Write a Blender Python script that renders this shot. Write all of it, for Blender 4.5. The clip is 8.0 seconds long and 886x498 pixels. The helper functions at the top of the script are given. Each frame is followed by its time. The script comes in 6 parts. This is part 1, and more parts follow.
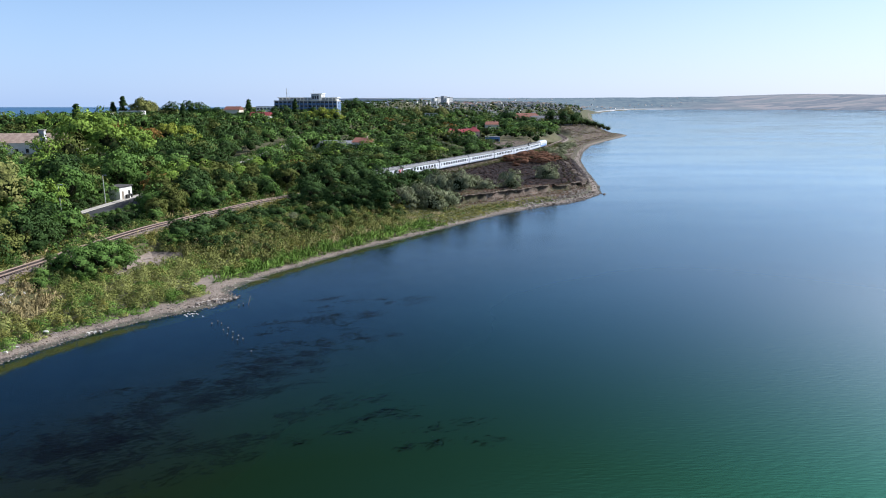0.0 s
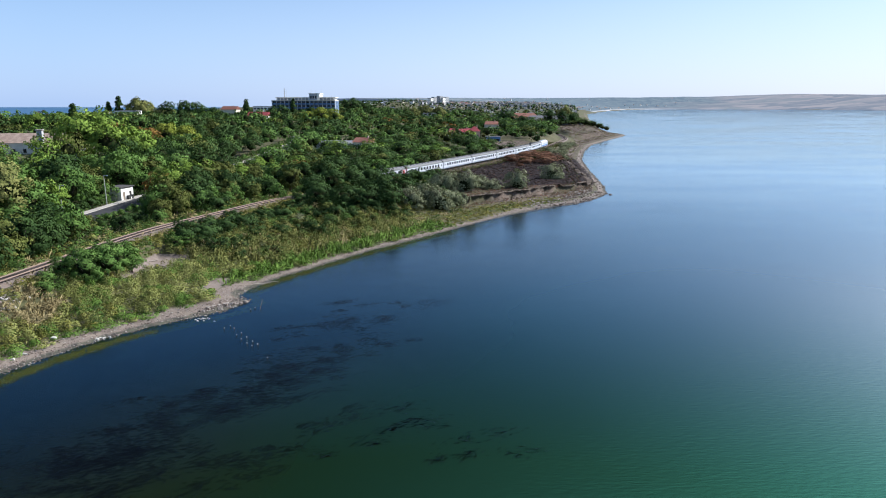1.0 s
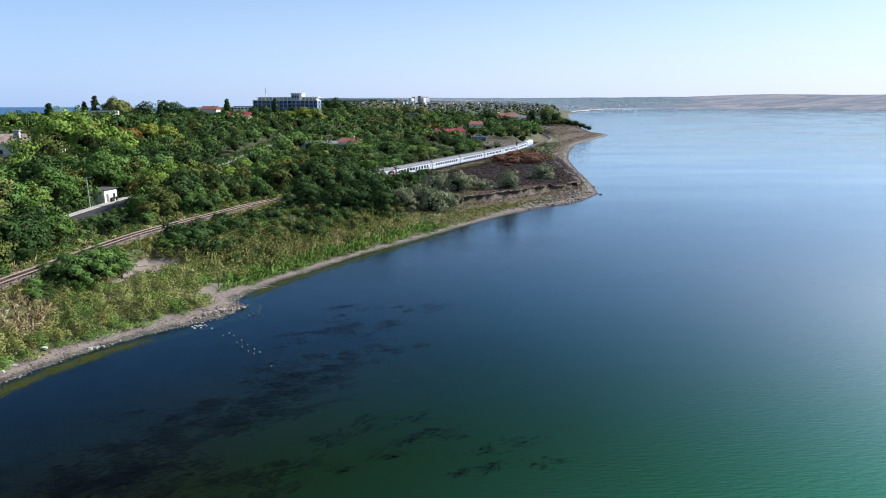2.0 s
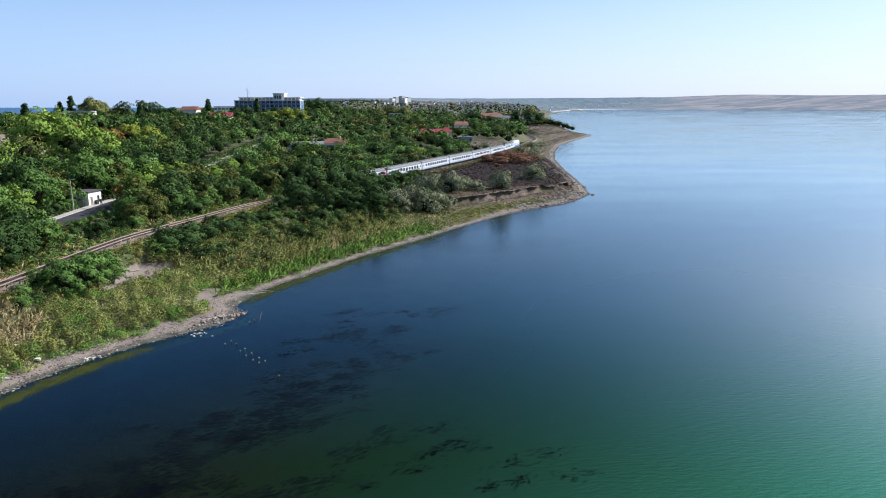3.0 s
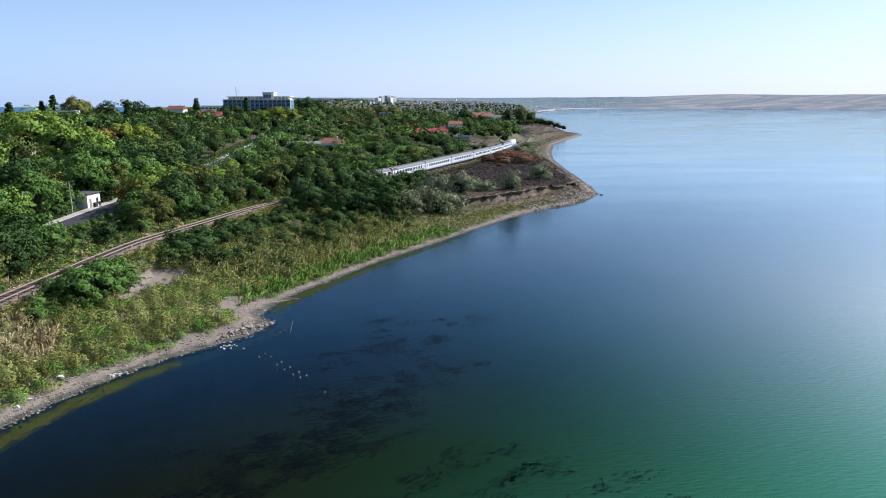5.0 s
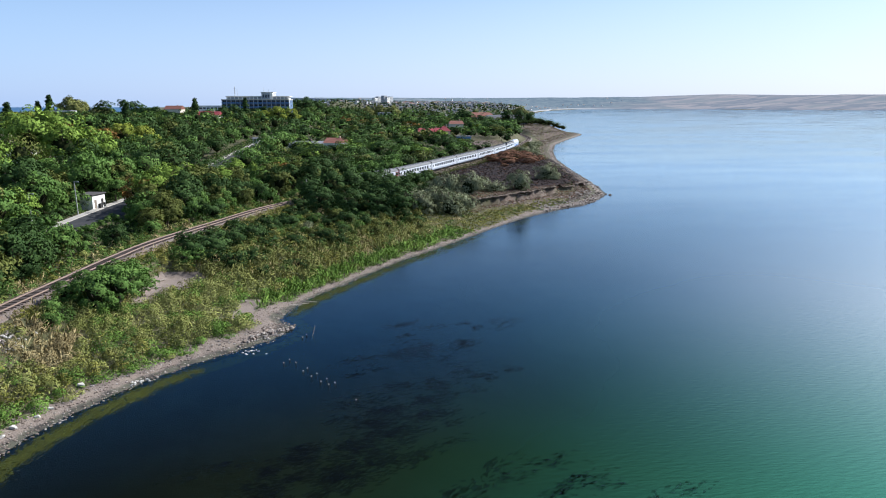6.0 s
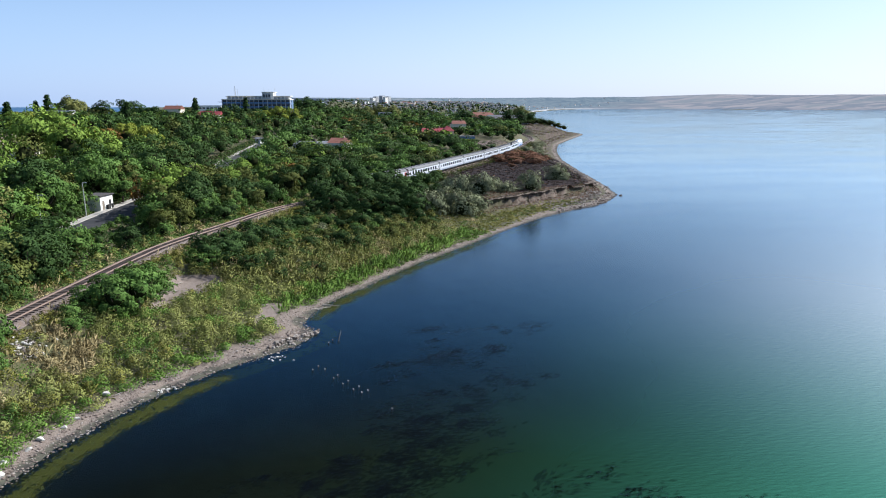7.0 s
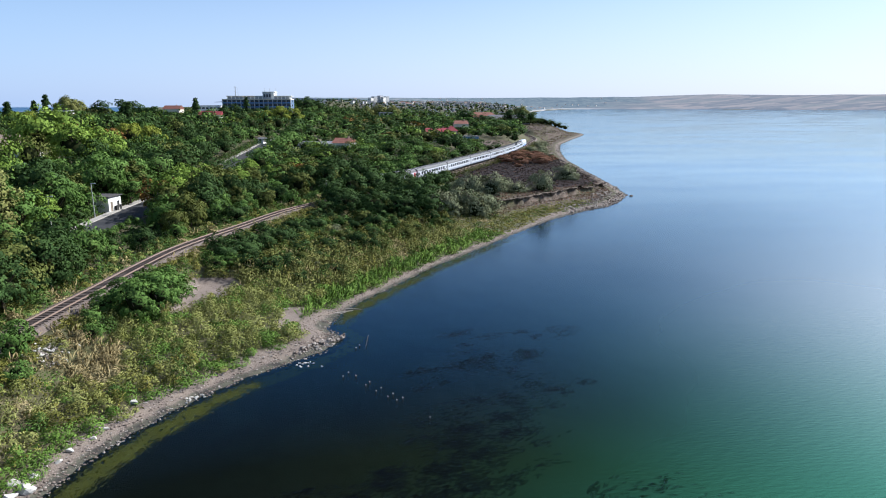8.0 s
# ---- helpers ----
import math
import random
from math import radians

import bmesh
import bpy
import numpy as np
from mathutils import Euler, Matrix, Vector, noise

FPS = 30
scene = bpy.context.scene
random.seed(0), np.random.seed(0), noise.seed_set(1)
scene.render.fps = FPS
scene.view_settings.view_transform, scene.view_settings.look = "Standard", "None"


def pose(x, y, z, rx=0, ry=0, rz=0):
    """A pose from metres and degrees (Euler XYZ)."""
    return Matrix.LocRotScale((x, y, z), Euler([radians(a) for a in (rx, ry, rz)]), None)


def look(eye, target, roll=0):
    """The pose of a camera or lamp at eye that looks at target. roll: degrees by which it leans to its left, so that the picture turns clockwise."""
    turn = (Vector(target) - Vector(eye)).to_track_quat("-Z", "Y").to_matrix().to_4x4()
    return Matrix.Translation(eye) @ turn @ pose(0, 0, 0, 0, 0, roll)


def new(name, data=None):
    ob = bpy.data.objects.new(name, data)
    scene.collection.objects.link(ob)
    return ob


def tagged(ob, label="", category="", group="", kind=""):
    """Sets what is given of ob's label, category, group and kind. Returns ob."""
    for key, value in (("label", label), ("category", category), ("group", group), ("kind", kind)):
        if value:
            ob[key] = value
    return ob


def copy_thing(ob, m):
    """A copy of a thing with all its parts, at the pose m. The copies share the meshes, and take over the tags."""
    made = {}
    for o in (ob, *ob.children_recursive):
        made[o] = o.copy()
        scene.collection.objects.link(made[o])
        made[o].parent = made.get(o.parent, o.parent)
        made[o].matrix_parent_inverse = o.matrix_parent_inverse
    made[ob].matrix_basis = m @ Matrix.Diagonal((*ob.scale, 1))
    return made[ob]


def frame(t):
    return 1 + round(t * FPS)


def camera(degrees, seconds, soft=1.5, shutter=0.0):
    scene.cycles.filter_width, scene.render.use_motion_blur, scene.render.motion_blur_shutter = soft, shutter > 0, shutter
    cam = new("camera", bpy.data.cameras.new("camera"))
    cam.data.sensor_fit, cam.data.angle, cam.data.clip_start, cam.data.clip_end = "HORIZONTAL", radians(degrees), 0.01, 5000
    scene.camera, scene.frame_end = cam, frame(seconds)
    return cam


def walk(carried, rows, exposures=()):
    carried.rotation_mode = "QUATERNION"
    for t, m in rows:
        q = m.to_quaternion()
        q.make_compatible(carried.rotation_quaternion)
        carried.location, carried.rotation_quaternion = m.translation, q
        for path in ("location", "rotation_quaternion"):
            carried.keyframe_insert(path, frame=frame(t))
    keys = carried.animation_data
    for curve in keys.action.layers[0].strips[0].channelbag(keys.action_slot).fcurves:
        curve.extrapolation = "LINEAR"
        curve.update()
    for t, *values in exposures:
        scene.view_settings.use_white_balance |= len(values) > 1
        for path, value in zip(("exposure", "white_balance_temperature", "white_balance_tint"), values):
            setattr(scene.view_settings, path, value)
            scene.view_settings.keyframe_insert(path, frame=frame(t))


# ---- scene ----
cam = camera(69.7, 8.0, 1.0)
PATH = [
    (0, (-2.899, 1.525, 28.238), (-2.891, 3.475, 27.795), -0.0),
    (0.5, (-4.375, 2.66, 28.12), (-4.362, 4.611, 27.677), -0.0),
    (1, (-5.937, 3.718, 28.063), (-5.914, 5.668, 27.62), -0.0),
    (1.5, (-7.566, 4.795, 28.0), (-7.517, 6.744, 27.557), 0.0),
    (2, (-9.097, 5.811, 27.994), (-9.013, 7.759, 27.551), -0.0),
    (3.5, (-14.128, 9.322, 27.811), (-13.963, 11.265, 27.369), 0.0),
    (4, (-15.799, 10.501, 27.783), (-15.62, 12.443, 27.339), -0.0),
    (4.5, (-17.504, 11.7, 27.733), (-17.317, 13.642, 27.289), -0.0),
    (6, (-22.73, 15.207, 27.451), (-22.522, 17.146, 27.008), 0.0),
    (6.5, (-24.544, 16.38, 27.399), (-24.33, 18.318, 26.956), 0.0),
    (7, (-26.35, 17.529, 27.359), (-26.132, 19.467, 26.916), 0.0),
    (7.5, (-28.099, 18.627, 27.326), (-27.877, 20.564, 26.883), -0.0),
    (8, (-29.931, 19.72, 27.281), (-29.703, 21.657, 26.838), 0.0),
]
walk(cam, [(t, look(eye, target, roll)) for t, eye, target, roll in PATH], [(0.0, 0.35, 5600, 10), (8.0, 0.35, 5600, 10)])

# ---- light ----
SUN_AZ, SUN_EL = 72.0, 40.0          # degrees clockwise from +y, degrees up
world = bpy.data.worlds.new("sky")
scene.world = world
world.use_nodes = True
wn = world.node_tree.nodes
wl = world.node_tree.links
wn.clear()
sky = wn.new("ShaderNodeTexSky")
sky.sky_type = "NISHITA"
sky.sun_disc = False
sky.sun_elevation = radians(SUN_EL)
sky.sun_rotation = radians(SUN_AZ)
sky.altitude, sky.air_density, sky.dust_density, sky.ozone_density = 30.0, 1.0, 0.8, 2.6
wbg = wn.new("ShaderNodeBackground")
wbg.inputs["Strength"].default_value = 0.107
wout = wn.new("ShaderNodeOutputWorld")
# pale haze low over the horizon, whiter towards the sun
wco = wn.new("ShaderNodeTexCoord")
wsep = wn.new("ShaderNodeSeparateXYZ")
wl.new(wco.outputs["Generated"], wsep.inputs[0])
wlow = wn.new("ShaderNodeMapRange")
wlow.interpolation_type = "SMOOTHSTEP"
for key, v in (("From Min", -0.02), ("From Max", 0.30), ("To Min", 0.72), ("To Max", 0.0)):
    wlow.inputs[key].default_value = v
wl.new(wsep.outputs["Z"], wlow.inputs["Value"])
whaze = wn.new("ShaderNodeMix")
whaze.data_type = "RGBA"
wdot = wn.new("ShaderNodeVectorMath")
wdot.operation = "DOT_PRODUCT"
wdot.inputs[1].default_value = (math.sin(radians(SUN_AZ)), math.cos(radians(SUN_AZ)), 0.0)
wl.new(wco.outputs["Generated"], wdot.inputs[0])
wside = wn.new("ShaderNodeMapRange")
for key, v in (("From Min", -0.2), ("From Max", 0.9), ("To Min", 0.0), ("To Max", 1.0)):
    wside.inputs[key].default_value = v
wl.new(wdot.outputs["Value"], wside.inputs["Value"])
wtone = wn.new("ShaderNodeMix")
wtone.data_type = "RGBA"
wtone.inputs[6].default_value = (4.0, 5.1, 7.2, 1)
wtone.inputs[7].default_value = (7.0, 7.0, 7.5, 1)
wl.new(wside.outputs["Result"], wtone.inputs[0])
wl.new(wtone.outputs[2], whaze.inputs[7])
wl.new(wlow.outputs["Result"], whaze.inputs[0])
wl.new(sky.outputs["Color"], whaze.inputs[6])
wl.new(whaze.outputs[2], wbg.inputs["Color"])
wl.new(wbg.outputs["Background"], wout.inputs["Surface"])

sun_data = bpy.data.lights.new("sun", "SUN")
sun_data.energy, sun_data.angle, sun_data.color = 6.6, radians(0.53), (1.0, 0.93, 0.82)
sun = new("sun", sun_data)
sun_way = Vector((math.sin(radians(SUN_AZ)) * math.cos(radians(SUN_EL)), math.cos(radians(SUN_AZ)) * math.cos(radians(SUN_EL)), math.sin(radians(SUN_EL))))
sun.matrix_world = look(sun_way * 200, (0, 0, 0))


# ---- materials ----
class Mat:
    """A small builder of node materials."""

    def __init__(self, name):
        self.m = bpy.data.materials.new(name)
        self.m.use_nodes = True
        self.t = self.m.node_tree
        self.t.nodes.clear()
        self.out = self.t.nodes.new("ShaderNodeOutputMaterial")
        self.co = self.t.nodes.new("ShaderNodeNewGeometry").outputs["Position"]

    def node(self, kind, **sets):
        n = self.t.nodes.new(kind)
        for k, v in sets.items():
            n.inputs[k].default_value = v
        return n

    def link(self, a, b):
        self.t.links.new(a, b)

    def noise(self, scale, detail=4.0, rough=0.55, stretch=None, co=None, turn=0.0):
        n = self.node("ShaderNodeTexNoise", Scale=scale, Detail=detail, Roughness=rough)
        src = co or self.co
        if stretch:
            mp = self.node("ShaderNodeMapping")
            mp.inputs["Scale"].default_value = stretch
            mp.inputs["Rotation"].default_value = (0, 0, radians(turn))
            self.link(src, mp.inputs["Vector"])
            src = mp.outputs["Vector"]
        self.link(src, n.inputs["Vector"])
        return n.outputs["Fac"]

    def ramp(self, fac, stops):
        r = self.t.nodes.new("ShaderNodeValToRGB")
        el = r.color_ramp.elements
        while len(el) < len(stops):
            el.new(0.5)
        for e, (p, c) in zip(el, stops):
            e.position = p
            e.color = (*c, 1) if len(c) == 3 else c
        self.link(fac, r.inputs["Fac"])
        return r.outputs["Color"]

    def mix(self, fac, a, b, blend="MIX"):
        n = self.t.nodes.new("ShaderNodeMix")
        n.data_type, n.blend_type = "RGBA", blend
        for sock, v in ((n.inputs[0], fac), (n.inputs[6], a), (n.inputs[7], b)):
            if isinstance(v, (int, float)):
                sock.default_value = v
            elif isinstance(v, tuple):
                sock.default_value = (*v, 1)
            else:
                self.link(v, sock)
        return n.outputs[2]

    def math(self, op, a, b=0.0, clamp=False):
        n = self.t.nodes.new("ShaderNodeMath")
        n.operation, n.use_clamp = op, clamp
        for sock, v in ((n.inputs[0], a), (n.inputs[1], b)):
            if isinstance(v, (int, float)):
                sock.default_value = v
            else:
                self.link(v, sock)
        return n.outputs[0]

    def band(self, v, lo, hi):
        n = self.t.nodes.new("ShaderNodeMapRange")
        n.interpolation_type = "SMOOTHSTEP"
        n.inputs["From Min"].default_value, n.inputs["From Max"].default_value = lo, hi
        self.link(v, n.inputs["Value"])
        return n.outputs["Result"]

    def attr(self, name):
        n = self.t.nodes.new("ShaderNodeAttribute")
        n.attribute_name = name
        return n.outputs["Fac"]

    def rand(self):
        return self.t.nodes.new("ShaderNodeObjectInfo").outputs["Random"]

    def island(self):
        return self.t.nodes.new("ShaderNodeNewGeometry").outputs["Random Per Island"]

    def bump(self, height, strength=0.3, dist=0.05):
        n = self.node("ShaderNodeBump", Strength=strength, Distance=dist)
        self.link(height, n.inputs["Height"])
        return n.outputs["Normal"]

    def surface(self, color, rough=0.8, metal=0.0, spec=0.3, normal=None, emit=None):
        p = self.node("ShaderNodeBsdfPrincipled", Roughness=rough, Metallic=metal)
        p.inputs["Specular IOR Level"].default_value = spec
        if isinstance(color, tuple):
            p.inputs["Base Color"].default_value = (*color, 1)
        else:
            self.link(color, p.inputs["Base Color"])
        if normal:
            self.link(normal, p.inputs["Normal"])
        if emit:
            p.inputs["Emission Color"].default_value = (*emit[0], 1)
            p.inputs["Emission Strength"].default_value = emit[1]
        self.link(p.outputs["BSDF"], self.out.inputs["Surface"])
        return self.m


def painted(name, color, rough=0.55, wear=0.25, scale=1.5, metal=0.0):
    """Paint or plaster with stains at two scales."""
    k = Mat(name)
    big, fine = k.noise(scale, 5), k.noise(scale * 14, 3)
    c = k.mix(k.math("MULTIPLY", k.band(big, 0.42, 0.75), wear), color, tuple(v * 0.62 for v in color))
    c = k.mix(k.math("MULTIPLY", k.band(fine, 0.5, 0.8), wear * 0.6), c, tuple(v * 0.75 + 0.03 for v in color))
    return k.surface(c, rough, metal, normal=k.bump(fine, 0.15, 0.02))


def leafy(name, dark, mid, light, blotch=0.45, spot=None, grain=0.6, soft=0.86):
    """Foliage: every leaf clump its own shade, every tree its own tint."""
    k = Mat(name)
    own = k.math("MULTIPLY", k.island(), 1.0 - soft)
    patch = k.math("MULTIPLY", k.band(k.noise(grain, 3), 0.3, 0.7), soft)
    c = k.ramp(k.math("ADD", own, patch), [(0.05, dark), (0.5, mid), (0.95, light)])
    tint = k.noise(0.13, 3)
    c = k.mix(k.math("MULTIPLY", k.band(tint, 0.44, 0.64), blotch), c, light)
    c = k.mix(k.math("MULTIPLY", k.band(k.noise(0.16, 2), 0.52, 0.64), 0.5), c, dark)
    c = k.mix(k.math("MULTIPLY", k.rand(), 0.3), c, dark)
    if spot:
        c = k.mix(k.math("MULTIPLY", k.band(k.noise(0.05, 2), 0.56, 0.68), 0.8), c, spot)
    d = k.node("ShaderNodeBsdfPrincipled", Roughness=0.7)
    d.inputs["Specular IOR Level"].default_value = 0.06
    tr = k.node("ShaderNodeBsdfTranslucent")
    k.link(c, d.inputs["Base Color"])
    k.link(c, tr.inputs["Color"])
    mx = k.node("ShaderNodeMixShader")
    mx.inputs[0].default_value = 0.12
    k.link(d.outputs[0], mx.inputs[1])
    k.link(tr.outputs[0], mx.inputs[2])
    k.link(mx.outputs[0], k.out.inputs["Surface"])
    return k.m


LEAF_DARK = leafy("leaf_dark", (0.021, 0.040, 0.010), (0.043, 0.079, 0.021), (0.076, 0.124, 0.034))
LEAF_MID = leafy("leaf_mid", (0.052, 0.096, 0.018), (0.092, 0.164, 0.035), (0.145, 0.228, 0.053))
LEAF_LIGHT = leafy("leaf_light", (0.090, 0.140, 0.020), (0.160, 0.238, 0.036), (0.235, 0.318, 0.058))
LEAF_LIME = leafy("leaf_lime", (0.12, 0.15, 0.018), (0.23, 0.262, 0.034), (0.33, 0.355, 0.062))
LEAF_OLIVE = leafy("leaf_olive", (0.050, 0.060, 0.012), (0.103, 0.122, 0.028), (0.172, 0.184, 0.049))
LEAF_AUTUMN = leafy("leaf_autumn", (0.070, 0.042, 0.012), (0.165, 0.092, 0.024), (0.26, 0.150, 0.038))
LEAF_SILVER = leafy("leaf_silver", (0.085, 0.098, 0.048), (0.17, 0.185, 0.098), (0.275, 0.285, 0.165))
LEAF_RUST = leafy("leaf_rust", (0.085, 0.042, 0.026), (0.170, 0.083, 0.048), (0.275, 0.148, 0.088))
REED = leafy("reed", (0.080, 0.142, 0.023), (0.132, 0.216, 0.037), (0.190, 0.292, 0.058), soft=0.88)
WEED = leafy("weed", (0.158, 0.175, 0.044), (0.242, 0.255, 0.072), (0.330, 0.328, 0.112), 0.4, grain=0.4, soft=0.88)
WEED_DARK = leafy("weed_dark", (0.116, 0.118, 0.024), (0.190, 0.186, 0.039), (0.280, 0.262, 0.064), soft=0.85)
REED_GREY = leafy("reed_grey", (0.102, 0.114, 0.031), (0.176, 0.184, 0.052), (0.266, 0.260, 0.088), 0.35, soft=0.85)
SCRUB = leafy("scrub", (0.050, 0.038, 0.020), (0.110, 0.084, 0.046), (0.185, 0.145, 0.085), 0.35, soft=0.85)
STRAW = leafy("straw", (0.215, 0.168, 0.078), (0.350, 0.284, 0.136), (0.465, 0.388, 0.20), 0.35, soft=0.88)


def bark():
    k = Mat("bark")
    n = k.noise(3.0, 6, stretch=(1, 1, 0.2))
    return k.surface(k.ramp(n, [(0.3, (0.05, 0.035, 0.025)), (0.7, (0.16, 0.12, 0.09))]), 0.9, normal=k.bump(n, 0.6, 0.05))


def ground_mat():
    """Earth, gravel beach, lake bed and fields, by distance from the shore."""
    k = Mat("ground")
    d, fld, snd, cap = k.attr("shore"), k.attr("field"), k.attr("sand"), k.attr("cape")
    big, med, fine = k.noise(0.06, 4), k.noise(0.7, 5), k.noise(9.0, 4)
    wob = k.math("ADD", d, k.math("MULTIPLY", k.math("SUBTRACT", k.noise(0.45, 4), 0.5), 2.0))
    earth = k.ramp(med, [(0.25, (0.050, 0.045, 0.022)), (0.5, (0.095, 0.084, 0.042)), (0.75, (0.145, 0.122, 0.066))])
    earth = k.mix(k.band(big, 0.4, 0.65), earth, (0.075, 0.075, 0.032))
    gravel = k.ramp(fine, [(0.3, (0.10, 0.078, 0.062)), (0.55, (0.19, 0.150, 0.122)), (0.75, (0.33, 0.275, 0.225))])
    gravel = k.mix(k.band(med, 0.45, 0.75), gravel, (0.22, 0.175, 0.135))
    wet = k.mix(k.band(med, 0.35, 0.6), (0.045, 0.04, 0.034), (0.09, 0.085, 0.06))
    wob2 = k.math("ADD", d, k.math("MULTIPLY", k.math("SUBTRACT", k.noise(0.5, 3), 0.5), 1.6))
    algae = k.mix(k.band(k.noise(0.5, 6, 0.65), 0.33, 0.50), (0.03, 0.034, 0.014), (0.16, 0.165, 0.04))
    mud = k.mix(k.band(k.noise(0.12, 4), 0.4, 0.65), (0.070, 0.070, 0.060), (0.095, 0.098, 0.080))
    c = k.mix(k.band(wob2, -3.1, -2.5), mud, k.mix(k.band(k.noise(0.11, 2), 0.30, 0.40), mud, algae))
    c = k.mix(k.band(wob2, -1.3, -0.8), c, wet)
    c = k.mix(k.band(wob, 0.5, 1.1), c, gravel)
    c = k.mix(k.band(wob, 2.3, 3.2), c, earth)
    dry = k.ramp(k.noise(0.9, 8, 0.72), [(0.3, (0.040, 0.027, 0.019)), (0.55, (0.090, 0.062, 0.046)), (0.8, (0.155, 0.112, 0.085))])
    dry = k.mix(k.band(k.noise(3.0, 4), 0.56, 0.66), dry, (0.16, 0.132, 0.105))
    dry = k.mix(k.band(k.noise(0.35, 5), 0.52, 0.66), dry, (0.065, 0.052, 0.034))
    # ledges and trodden lines that follow the shore
    line = k.node("ShaderNodeCombineXYZ")
    k.link(k.math("ADD", k.math("MULTIPLY", d, 1.1), k.math("MULTIPLY", k.noise(0.12, 3), 5.0)), line.inputs[0])
    k.link(k.math("MULTIPLY", k.noise(0.03, 2), 3.0), line.inputs[1])
    strata = k.noise(0.9, 4, 0.6, co=line.outputs[0])
    dry = k.mix(k.band(strata, 0.52, 0.62), dry, (0.150, 0.116, 0.088))
    dry = k.mix(k.math("MULTIPLY", k.band(strata, 0.47, 0.40), 0.85), dry, (0.040, 0.031, 0.018))
    dry = k.mix(k.math("MULTIPLY", k.band(k.noise(0.07, 4, 0.6), 0.54, 0.62), 0.6), dry, (0.072, 0.068, 0.028))
    c = k.mix(cap, c, dry)
    burnt = k.ramp(k.noise(0.25, 5, stretch=(0.5, 1.6, 1)), [(0.3, (0.006, 0.003, 0.002)), (0.55, (0.014, 0.006, 0.004)), (0.8, (0.044, 0.019, 0.011))])
    c = k.mix(k.band(k.math("ADD", fld, k.math("MULTIPLY", k.math("SUBTRACT", k.noise(0.22, 5), 0.5), 2.0)), 0.3, 0.6), c, burnt)
    sandy = k.mix(k.band(med, 0.3, 0.8), (0.215, 0.172, 0.140), (0.155, 0.122, 0.100))
    c = k.mix(k.band(snd, 0.4, 0.6), c, sandy)
    h = k.math("ADD", k.math("MULTIPLY", med, 2.0), fine)
    return k.surface(c, 0.92, spec=0.2, normal=k.bump(h, 0.5, 0.12))


def water_mat():
    """Dark green lake: a body that scatters, a clear share that shows the bed, gloss by steepened Fresnel with tints
    set by view angle.
    """
    k = Mat("lake_water")
    ripple = k.noise(0.9, 3, 0.6, stretch=(1.0, 2.6, 1.0))
    fine = k.noise(2.5, 2, 0.5, stretch=(0.32, 1.5, 1.0), turn=32.0)
    swell = k.noise(0.05, 3)
    # smooth and ruffled lanes drawn out by the wind
    lanes = k.noise(0.02, 5, 0.62, stretch=(0.35, 1.3, 1.0), turn=-14.0)
    calm = k.band(lanes, 0.40, 0.62)
    h = k.math("ADD", k.math("MULTIPLY", ripple, 0.5), k.math("MULTIPLY", fine, 1.4))
    h = k.math("MULTIPLY", h, k.math("ADD", 0.75, k.math("MULTIPLY", calm, 0.45)))
    nrm = k.bump(h, 0.17, 0.11)
    off = k.math("ADD", k.attr("shore"), k.math("MULTIPLY", k.math("SUBTRACT", swell, 0.5), 14.0))
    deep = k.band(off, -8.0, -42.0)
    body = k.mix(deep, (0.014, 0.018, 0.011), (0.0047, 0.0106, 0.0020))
    dif = k.node("ShaderNodeBsdfDiffuse")
    k.link(body, dif.inputs["Color"])
    clear = k.node("ShaderNodeBsdfTransparent", Color=(0.62, 0.72, 0.62, 1))
    low = k.node("ShaderNodeMixShader")
    k.link(k.math("SUBTRACT", 0.86, k.math("MULTIPLY", deep, 0.8)), low.inputs[0])
    # tinted gloss in place of light scattered forward from the water towards the eye
    fwd = k.node("ShaderNodeBsdfGlossy", Roughness=0.6)
    fwd.distribution = "BECKMANN"
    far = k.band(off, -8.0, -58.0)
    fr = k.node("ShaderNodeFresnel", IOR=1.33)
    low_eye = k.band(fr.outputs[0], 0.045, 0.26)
    # teal seen from above, a painted grey sheen at low view angles
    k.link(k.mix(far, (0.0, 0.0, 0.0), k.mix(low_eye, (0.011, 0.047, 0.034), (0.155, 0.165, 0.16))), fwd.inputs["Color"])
    k.link(nrm, fwd.inputs["Normal"])
    scat = k.node("ShaderNodeAddShader")
    k.link(dif.outputs[0], scat.inputs[0])
    k.link(fwd.outputs[0], scat.inputs[1])
    k.link(scat.outputs[0], low.inputs[1])
    k.link(clear.outputs[0], low.inputs[2])
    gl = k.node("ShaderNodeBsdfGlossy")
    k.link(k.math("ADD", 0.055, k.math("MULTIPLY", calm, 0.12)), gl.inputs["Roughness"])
    # sky reflection tinted by hand: blue from above, paler near grazing
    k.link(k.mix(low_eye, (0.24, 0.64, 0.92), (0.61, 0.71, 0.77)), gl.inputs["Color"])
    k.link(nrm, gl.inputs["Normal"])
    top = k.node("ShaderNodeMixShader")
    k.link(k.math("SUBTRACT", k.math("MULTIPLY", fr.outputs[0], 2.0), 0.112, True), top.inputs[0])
    k.link(low.outputs[0], top.inputs[1])
    k.link(gl.outputs[0], top.inputs[2])
    k.link(top.outputs[0], k.out.inputs["Surface"])
    return k.m


def sea_mat():
    k = Mat("sea_water")
    n = k.noise(0.02, 3, stretch=(0.3, 1.5, 1))
    c = k.mix(n, (0.02, 0.07, 0.14), (0.03, 0.09, 0.17))
    return k.surface(c, 0.45, spec=0.4)


